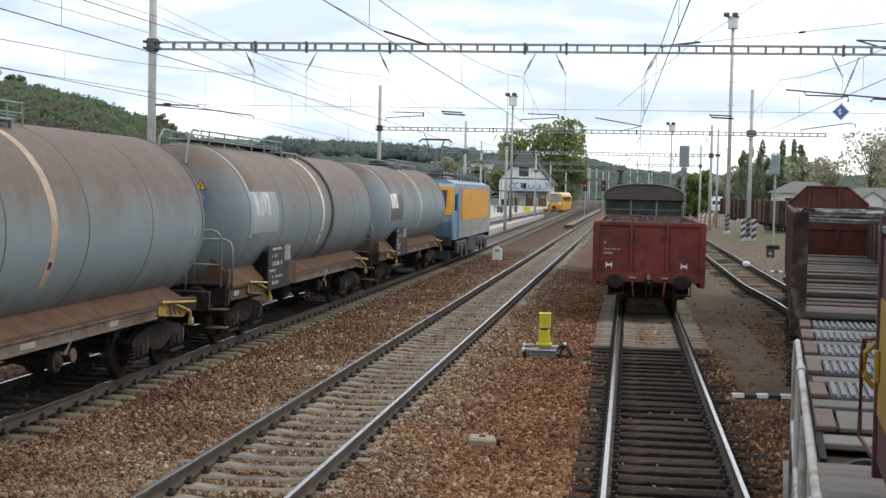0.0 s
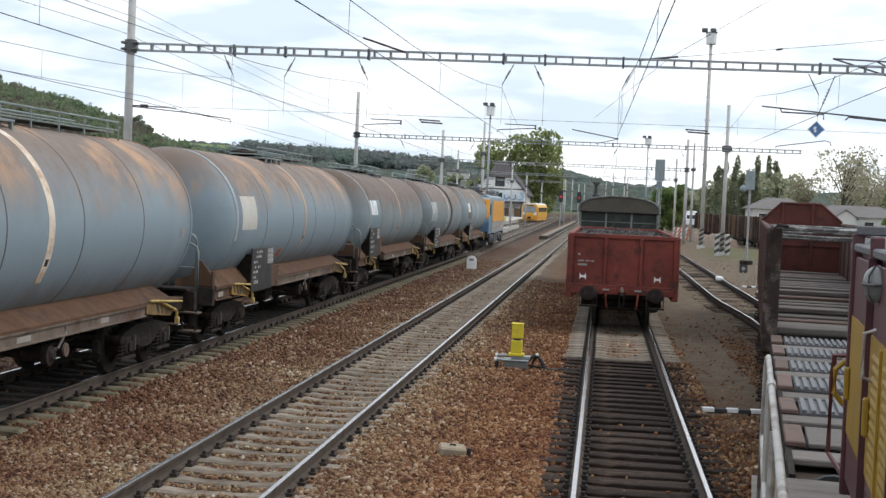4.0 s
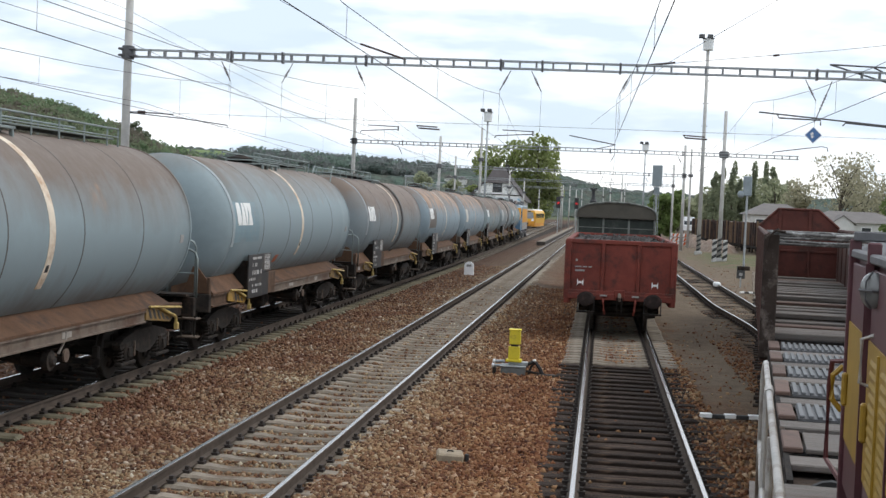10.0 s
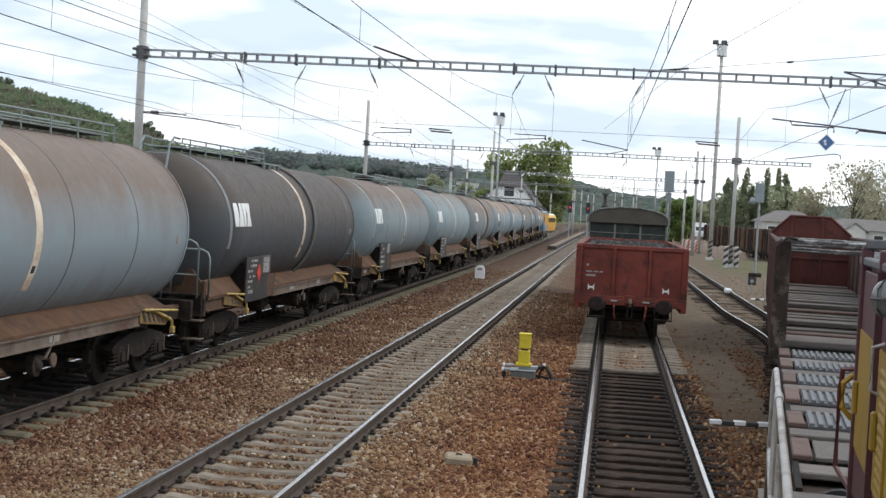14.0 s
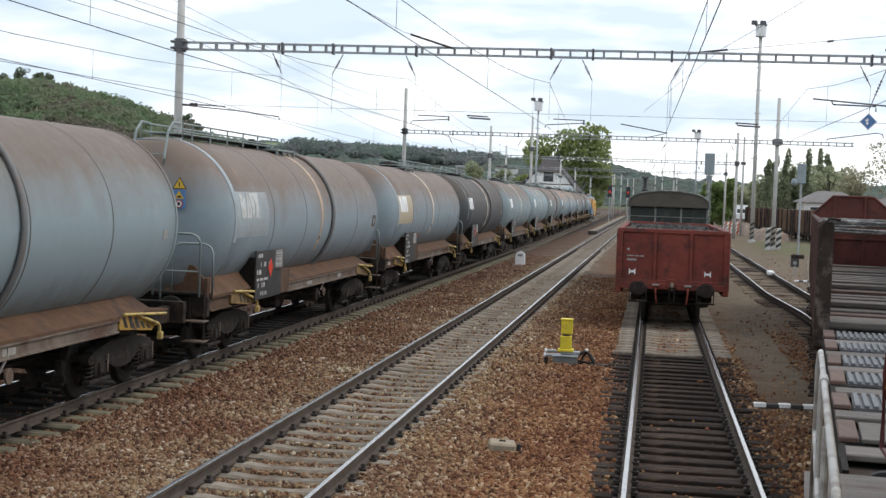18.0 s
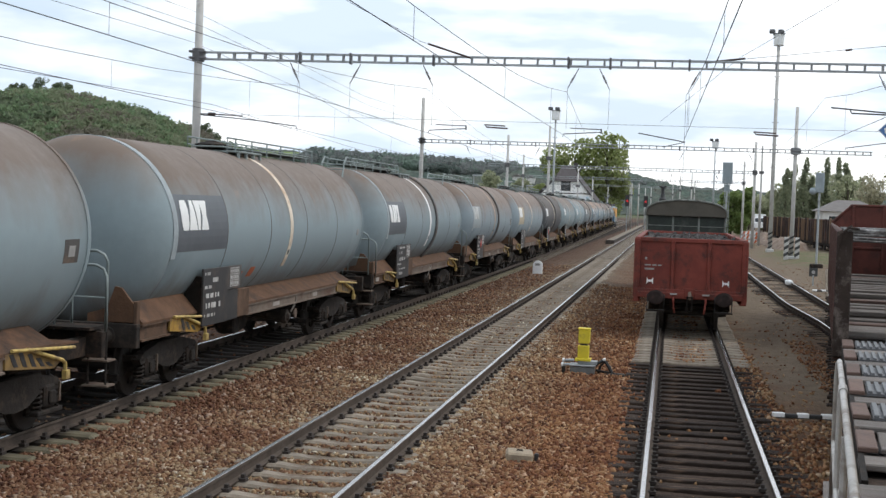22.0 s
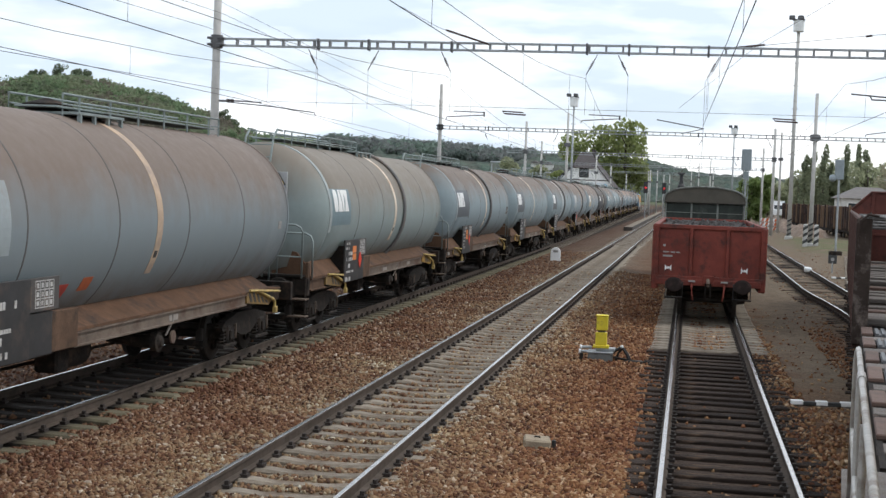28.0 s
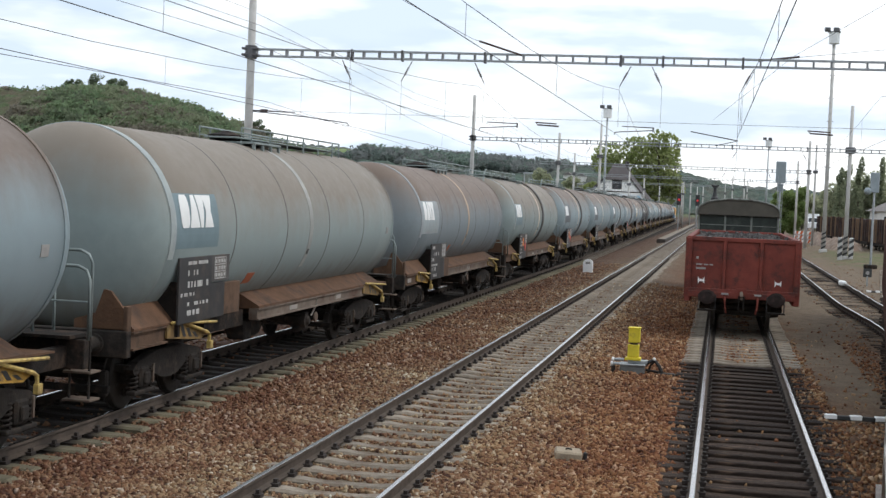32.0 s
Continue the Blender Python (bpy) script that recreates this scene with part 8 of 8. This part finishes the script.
LEAF_DARK = leaf_material("leaves_fresh_green", (0.20, 0.245, 0.09), (0.37, 0.41, 0.185))
LEAF_POPLAR = leaf_material("leaves_poplar", (0.24, 0.275, 0.18), (0.38, 0.41, 0.28))
LEAF_PALE = leaf_material("twigs_pale", (0.30, 0.285, 0.20), (0.48, 0.455, 0.33))
LEAF_OLIVE = leaf_material("leaves_olive_spring", (0.30, 0.325, 0.21), (0.45, 0.47, 0.32))
LEAF_BRIGHT = leaf_material("leaves_hedge", (0.13, 0.19, 0.06), (0.25, 0.315, 0.125))
M_BARK = mat("bark", (0.085, 0.07, 0.055), 0.9, 0, 0.25, 6, 0.4)


def leaf_cloud(name, lobes, per_lobe, size, seed, material):
    """Small bent leaf tufts filling a crown of uneven lobes: (x, y, z, rx, rz)."""
    rng = np.random.default_rng(seed)
    centre, radii = [], []
    for x, y, z, rx, rz in lobes:
        d = rng.normal(size=(per_lobe, 3))
        d /= np.linalg.norm(d, axis=1)[:, None]
        d *= rng.uniform(0.45, 1.05, (per_lobe, 1)) ** 0.5
        centre.append(np.array((x, y, z)) + d * np.array((rx, rx, rz)))
    c = np.concatenate(centre)
    n = len(c)
    a, b = rng.normal(size=(n, 3)), rng.normal(size=(n, 3))
    a /= np.linalg.norm(a, axis=1)[:, None]
    b -= a * (a * b).sum(1)[:, None]
    b /= np.linalg.norm(b, axis=1)[:, None]
    u = np.cross(a, b)
    s = size * rng.uniform(0.5, 1.5, (n, 1))
    v = np.stack([c - a * s, c + b * s * 0.6 + u * s * 0.25, c + a * s, c - b * s * 0.6 + u * s * 0.25], 1).reshape(-1, 3)
    me = bpy.data.meshes.new(name)
    i = 4 * np.arange(n)[:, None]
    f = np.concatenate([i + np.array([[0, 1, 2]]), i + np.array([[0, 2, 3]])], 1).reshape(-1)
    me.vertices.add(len(v))
    me.vertices.foreach_set("co", v.ravel())
    me.loops.add(len(f))
    me.loops.foreach_set("vertex_index", f.astype(np.int32))
    me.polygons.add(len(f) // 3)
    me.polygons.foreach_set("loop_start", np.arange(0, len(f), 3, dtype=np.int32))
    me.update(calc_edges=True)
    me.materials.append(material)
    return me


def tree(x, y, h, width, seed, material, label, dense=260, leaf=0.42, low=0.25):
    w = thing("tree", label, "tree", at=pose(x, y, -0.3))
    rng = random.Random(seed)
    trunk = [(0, 0, 0), (0.1, 0, h * 0.25), (-0.1, 0.1, h * 0.5), (0.1, 0, h * 0.8)]
    bm = bmesh.new()
    for a, b, r in zip(trunk, trunk[1:], (0.045, 0.032, 0.018)):
        tube(bm, [a, b], r * h * 0.5, 8)
    part("trunk", bm, M_BARK, w)
    lobes = []
    for k in range(13):
        a = rng.uniform(0, 6.28)
        zz = low + 0.1 + (0.84 - low) * (k + rng.random()) / 13
        rr = width * 0.5 * math.sin(math.pi * min(0.95, max(0.12, (zz - low * 0.6) / (1.08 - low * 0.6)))) ** 0.6 * rng.uniform(0.35, 0.8)
        p = (rr * math.cos(a), rr * math.sin(a), zz * h)
        part("limb", tubes([(0, 0, h * zz * 0.6), ((p[0] * 0.5), p[1] * 0.5, h * zz * 0.85), p], r=0.012 * h * 0.5, sides=5), M_BARK, w)
        lobes.append((*p, width * rng.uniform(0.16, 0.27), h * rng.uniform(0.09, 0.16)))
    lobes.append((0, 0, h * 0.6, width * 0.3, h * 0.25))
    cr = new("crown", leaf_cloud("crown", lobes, dense, leaf, seed, material))
    cr.parent = w
    return w


tree(-23.5, 330, 19.6, 15.0, 7, LEAF_DARK, "broad fresh green tree behind the station house", 300, 0.44, 0.12)
tree(-15.8, 333, 21.0, 14.0, 2, LEAF_DARK, "tall fresh green tree behind the platform", 320, 0.44, 0.05)
tree(-31.5, 340, 9, 7, 3, LEAF_DARK, "green tree beside the station house", 200, 0.34)
tree(-43.5, 330, 11.0, 8, 4, LEAF_OLIVE, "yellowish spring tree by the station approach", 260, 0.36, 0.1)
tree(-37.5, 345, 10.0, 7, 5, LEAF_OLIVE, "yellowish spring tree by the station approach", 260, 0.36, 0.1)
for k, (x, y, h) in enumerate(((20.6, 258, 12.5), (22.3, 262, 13.6), (24.1, 260, 14.5), (25.6, 264, 11.5), (28.0, 262, 14.6), (30.2, 258, 14.5), (31.5, 260, 14.0))):
    w = thing("poplar", "slim dark green poplar", "tree", "poplars", at=pose(x, y, -0.3))
    part("trunk", lathe([(0, 0.25), (h * 0.9, 0.05)], axis="z", sides=8), M_BARK, w)
    rng = random.Random(k)
    cr = new("crown", leaf_cloud("crown", [(rng.uniform(-0.4, 0.4), rng.uniform(-0.3, 0.3), h * (0.12 + 0.085 * j), 1.25 * (1 - 0.075 * j) * rng.uniform(0.75, 1.2), h * rng.uniform(0.07, 0.11)) for j in range(10)], 170, 0.25, k, LEAF_POPLAR))
    cr.parent = w
for k, (x, y, h, wd) in enumerate(((20.8, 266, 9.0, 5), (23.0, 266, 10.5, 6), (26.0, 268, 11.5, 7), (28.5, 266, 12.0, 7), (31.5, 256, 11, 7), (34.5, 262, 10.5, 8))):
    tree(x, y, h, wd, 60 + k, LEAF_OLIVE, "olive green tree among the poplars", 130, 0.30, 0.05)
for k, (x, y, h, wd) in enumerate(((33.5, 232, 10.0, 8), (38.5, 228, 15.2, 12.0), (43.5, 235, 13, 9), (49, 240, 12, 9))):
    tree(x, y, h, wd, 20 + k, LEAF_PALE, "large pale tree in thin early leaf", 120, 0.26)
for k, (x, y, h, wd) in enumerate(((9.2, 216, 7.0, 4.2), (11.0, 219, 7.4, 4.4), (35.5, 165, 9.0, 6), (38, 158, 8, 6))):
    tree(x, y, h, wd, 40 + k, LEAF_BRIGHT, "leafy fresh green bush at the yard edge", 190, 0.28, low=0.05)
for k, (x, y, h, wd) in enumerate(((16.5, 300, 7.6, 7), (21.0, 305, 8.0, 7), (25.5, 300, 7.5, 7), (13.0, 310, 6.5, 6), (6.5, 330, 6.0, 6), (1.0, 350, 5.0, 6))):
    tree(x, y, h, wd, 80 + k, LEAF_OLIVE, "olive spring bush beyond the yard", 200, 0.34, low=0.03)


def near_hill(x):
    return float(np.interp(x, (-420, -330, -300, -280, -262, -245, -228, -214, -203, -192, -178, -160, -140, -110), (42, 44.5, 46, 46.5, 43.5, 39.5, 34, 29.5, 25, 22, 18.5, 14, 8, 1)))


def far_ridge(x):
    return float(np.interp(x, (-900, -420, -330, -300, -272, -258, -230, -180, -150, -110, -60, -29, -17, -1, 31, 60, 200, 700), (45, 40.5, 39, 38.2, 37.8, 36.5, 35, 34, 31.5, 30, 28.5, 27.5, 24, 20.5, 18.5, 17.5, 19, 16)))


def crown_wood(name, tones, scale):
    """Spring woodland seen from afar: every crown its own tone, mottled with twigs and young leaves."""
    m = mat(name, tones[0], 0.95, 0, 0.3, 0.5, spec=0.1)
    n, l = m.node_tree.nodes, m.node_tree.links
    co = n.new("ShaderNodeTexCoord")
    v = n.new("ShaderNodeTexVoronoi")
    v.inputs["Scale"].default_value = scale
    l.new(co.outputs["Object"], v.inputs["Vector"])
    sp = n.new("ShaderNodeSeparateColor")
    l.new(v.outputs["Color"], sp.inputs[0])
    t = n.new("ShaderNodeTexNoise")
    t.inputs["Scale"].default_value, t.inputs["Detail"].default_value = 0.02, 8
    l.new(co.outputs["Object"], t.inputs["Vector"])
    ad = n.new("ShaderNodeMath")
    ad.operation = "MULTIPLY_ADD"
    l.new(sp.outputs[0], ad.inputs[0])
    ad.inputs[1].default_value = 0.55
    st = n.new("ShaderNodeMapRange")
    st.inputs["From Min"].default_value, st.inputs["From Max"].default_value = 0.3, 0.7
    st.inputs["To Max"].default_value = 0.45
    l.new(t.outputs["Fac"], st.inputs["Value"])
    l.new(st.outputs[0], ad.inputs[2])
    r = n.new("ShaderNodeValToRGB")
    e = r.color_ramp.elements
    e[0].color, e[1].color = (*tones[0], 1), (*tones[-1], 1)
    for i, c in enumerate(tones[1:-1]):
        e.new((i + 1) / (len(tones) - 1)).color = (*c, 1)
    l.new(ad.outputs[0], r.inputs[0])
    f = n.new("ShaderNodeTexNoise")
    f.inputs["Scale"].default_value, f.inputs["Detail"].default_value = scale * 6, 8
    l.new(co.outputs["Object"], f.inputs["Vector"])
    fr = n.new("ShaderNodeMapRange")
    fr.inputs["From Min"].default_value, fr.inputs["From Max"].default_value = 0.3, 0.7
    fr.inputs["To Min"].default_value, fr.inputs["To Max"].default_value = 0.6, 1.4
    l.new(f.outputs["Fac"], fr.inputs["Value"])
    mx = n.new("ShaderNodeMix")
    mx.data_type, mx.blend_type = "RGBA", "MULTIPLY"
    mx.inputs["Factor"].default_value = 1.0
    l.new(r.outputs[0], mx.inputs["A"])
    l.new(fr.outputs[0], mx.inputs["B"])
    l.new(mx.outputs["Result"], n["Principled BSDF"].inputs["Base Color"])
    return m


def hill(name, label, profile, y0, y1, x0, x1, material, nx, ny, crown, seed, bare=None):
    bm = bmesh.new()
    xs = np.linspace(x0, x1, nx)
    rows = []
    for u in list(np.linspace(0, 0.6, ny)) + [0.75, 1.0]:
        y = y0 + (y1 - y0) * u
        row = []
        for x in xs:
            z = profile(x) * math.sin(math.pi * u) ** 0.8
            d = noise.voronoi(Vector((x / crown, y / crown, seed)))[0][0]
            wood = smoothstep(-0.45, -0.2, noise.noise(Vector((x * 0.009, y * 0.012, seed + 3.0))))
            if bare and bare[0] < x < bare[1] and bare[2] < y < bare[3]:
                wood = 0.0
            z += wood * crown * ((0.5 + 0.5 * noise.noise(Vector((x * 0.11, y * 0.11, seed + 9.0)))) * 0.95 * max(0.0, 1 - 1.5 * d * d) + 0.3 * noise.noise(Vector((x * 2.2 / crown, y * 2.2 / crown, seed)))) - 1.0
            row.append(bm.verts.new((x, y, z)))
        rows.append(row)
    for a, b in zip(rows, rows[1:]):
        for i in range(nx - 1):
            bm.faces.new((a[i], a[i + 1], b[i + 1], b[i]))
    return tagged(part(name, bm, material, smooth=True), label, "hill", kind="structure")


def slope(profile, y0, y1, x, y):
    return profile(x) * math.sin(math.pi * (y - y0) / (y1 - y0)) ** 0.8 - 1.0


M_NEAR_WOOD = crown_wood("spring_woodland_near", ((0.038, 0.048, 0.030), (0.062, 0.074, 0.042), (0.092, 0.078, 0.056), (0.064, 0.088, 0.044), (0.115, 0.125, 0.070)), 0.22)
# distance haze is mixed into the ridge's colours: bluer and greyer than the hill
M_HAZED_WOOD = crown_wood("spring_woodland_far_hazed", ((0.052, 0.072, 0.064), (0.068, 0.092, 0.078), (0.088, 0.094, 0.080), (0.074, 0.106, 0.086), (0.108, 0.124, 0.098)), 0.09)
MEADOW = (-330, -264, 940, 1010)
hill("near_hill", "wooded green hill behind the station", near_hill, 480, 720, -400, -100, M_NEAR_WOOD, 300, 90, 3.8, 11)
hill("far_ridge", "long distant wooded ridge", far_ridge, 860, 1140, -900, 700, M_HAZED_WOOD, 640, 64, 6.5, 12, MEADOW)
for k, (x, z) in enumerate(((-103, 21.5), (-94, 21.0))):
    t = thing("hillside_house", "small pale house on the wooded hillside", "house", at=pose(x, 915, z))
    part("wall", boxes((-3, 3, -3, 3, -6, 1.2)), M_SHEET, t)
    part("roof", prism([(-3.5, 1.1), (3.5, 1.1), (0, 3.0)], -3.5, 3.5), M_SHED_ROOF, t)

HILL_TONES = [leaf_material("leaves_hill_" + n_, c0, c1) for n_, c0, c1 in (
    ("brown", (0.19, 0.18, 0.14), (0.25, 0.23, 0.18)),
    ("olive", (0.21, 0.245, 0.15), (0.265, 0.295, 0.19)),
    ("green", (0.175, 0.25, 0.14), (0.24, 0.31, 0.18)),
    ("dark", (0.135, 0.17, 0.11), (0.20, 0.235, 0.15)))]
# ridge leaves carry the same painted haze, cooler and flatter than HILL_TONES
HAZED_RIDGE_TONES = [leaf_material("leaves_ridge_hazed_" + n_, c0, c1) for n_, c0, c1 in (
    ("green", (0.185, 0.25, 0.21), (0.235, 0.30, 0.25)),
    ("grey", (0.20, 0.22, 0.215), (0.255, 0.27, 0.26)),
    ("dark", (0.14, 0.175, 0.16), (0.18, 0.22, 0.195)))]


def slope_wood(profile, y0, y1, area, count, size, leaves, seed, tones, label, avoid=None):
    """Crowns standing close together on a hillside, each kind of tree in stands of its own."""
    rng = random.Random(seed)
    stands = [[] for _ in tones]
    done = 0
    while done < count:
        x, y = rng.uniform(area[0], area[1]), rng.uniform(area[2], area[3])
        if avoid and avoid[0] < x < avoid[1] and avoid[2] < y < avoid[3]:
            continue
        done += 1
        pick = 0.5 + 0.9 * noise.noise(Vector((x * 0.035, y * 0.035, seed))) + rng.uniform(-0.26, 0.26)
        stand = stands[min(len(tones) - 1, max(0, int(pick * len(tones))))]
        s = size * rng.uniform(0.6, 1.35)
        z = slope(profile, y0, y1, x, y) + 0.3 * s
        stand.append((x, y, z, s, s * rng.uniform(0.8, 1.25)))
        for _ in range(2):
            a = rng.uniform(0, 6.28)
            stand.append((x + 0.6 * s * math.cos(a), y + 0.6 * s * math.sin(a), z + rng.uniform(-0.5, 0.35) * s, 0.6 * s, 0.55 * s))
    for k, (lobes, tone) in enumerate(zip(stands, tones)):
        if lobes:
            tagged(new("woodland", leaf_cloud("woodland", lobes, leaves, size * 0.27, seed + k, tone)), label, "woodland", kind="stuff")


slope_wood(near_hill, 480, 720, (-345, -205, 500, 604), 1500, 2.7, 46, 31, HILL_TONES, "dense spring woodland on the hill", (-330, -298, 500, 598))
slope_wood(near_hill, 480, 720, (-345, -292, 596, 604), 16, 2.0, 40, 36, HILL_TONES, "small trees along the hill's bare crest")
slope_wood(near_hill, 480, 720, (-205, -168, 520, 604), 200, 2.8, 46, 37, HILL_TONES, "dense spring woodland at the hill's foot")
slope_wood(far_ridge, 860, 1140, (-420, -108, 930, 1004), 900, 4.0, 40, 32, HAZED_RIDGE_TONES, "distant woodland along the ridge", MEADOW)
slope_wood(far_ridge, 860, 1140, (-108, -10, 930, 985), 120, 2.6, 36, 34, HAZED_RIDGE_TONES, "distant woodland along the ridge")
for k, (x, h, wd) in enumerate(((-306.5, 7.5, 5.0), (-302.0, 7.0, 5.5), (-293.0, 10.0, 8.0), (-284.5, 8.0, 6.5), (-279.5, 7.5, 6.0), (-211.5, 8.5, 6.0), (-207.0, 6.0, 5.0))):
    crest = tree(x, 600, h, wd, 120 + k, HILL_TONES[3], "dark tree standing up on the crest of the hill", 60, 0.42, 0.22)
    crest.location.z = near_hill(x) - 1.4


def meadow():
    """Pale green field in a dip of the ridge."""
    bm = bmesh.new()
    rows = []
    for j in range(12):
        y = MEADOW[2] + 6 * j
        rows.append([bm.verts.new((x, y, slope(far_ridge, 860, 1140, x, y) + 0.45)) for x in range(MEADOW[0] + 3, MEADOW[1] - 1, 3)])
    for a, b in zip(rows, rows[1:]):
        for i in range(len(a) - 1):
            bm.faces.new((a[i], a[i + 1], b[i + 1], b[i]))
    tagged(part("meadow", bm, mat("meadow_green", (0.15, 0.20, 0.085), 0.95, 0, 0.2, 0.03, spec=0.1), smooth=True), "pale green meadow on the far ridge", "meadow", kind="structure")


meadow()


# ---- what moves ----
RUN = [(0, 0.00), (1, 8.18), (2, 16.38), (3, 24.53), (4, 32.66), (5, 40.76), (6, 48.82), (7, 56.83), (8, 64.77), (9, 72.69), (10, 80.56), (11, 88.43), (12, 96.25), (13, 103.99), (14, 111.59), (15, 119.05), (16, 126.40), (17, 133.64), (18, 140.76), (19, 147.78), (20, 154.74), (21, 161.68), (22, 168.63), (23, 175.54), (24, 182.41), (25, 189.21), (26, 195.88), (27, 202.36), (28, 208.59), (29, 214.52), (30, 220.12), (31, 225.37), (32, 230.25)]


def run_at(t):
    """How far the train has gone: a smooth curve through the table."""
    ts, ss = [r[0] for r in RUN], [r[1] for r in RUN]
    i = max(0, min(len(ts) - 2, next((k for k in range(len(ts) - 1) if t <= ts[k + 1]), len(ts) - 2)))

    def slope(k):
        a, b = max(0, k - 1), min(len(ts) - 1, k + 1)
        return (ss[b] - ss[a]) / (ts[b] - ts[a])

    h = ts[i + 1] - ts[i]
    u = (t - ts[i]) / h
    return ((2 * u ** 3 - 3 * u ** 2 + 1) * ss[i] + (u ** 3 - 2 * u ** 2 + u) * h * slope(i) + (-2 * u ** 3 + 3 * u ** 2) * ss[i + 1] + (u ** 3 - u ** 2) * h * slope(i + 1))


def on_train_track(y, half):
    a, b = bend(y - half), bend(y + half)
    return pose(TRAIN_TRACK + (a + b) / 2, y, 0, 0, 0, -math.degrees(math.atan2(b - a, 2 * half)))


def motions():
    times = [0.5 * k for k in range(65)]
    for w, start in TRAIN:
        walk(w, [(t, on_train_track(start + run_at(t), 5.15)) for t in times])
    walk(HEAD_LOCO, [(t, on_train_track(HEAD_CENTRE + run_at(t), 4.1)) for t in times])
    spin = [k / 15 for k in range(481)]
    for wy, sets in WHEELS.items():
        walk(sets[0], [(t, pose(0, wy, 0.46, -math.degrees(run_at(min(t, 32.0)) / 0.46))) for t in spin])
        for other in sets[1:]:
            other.rotation_mode = "QUATERNION"
            other.animation_data_create()
            other.animation_data.action = sets[0].animation_data.action
            other.animation_data.action_slot = sets[0].animation_data.action_slot


motions()
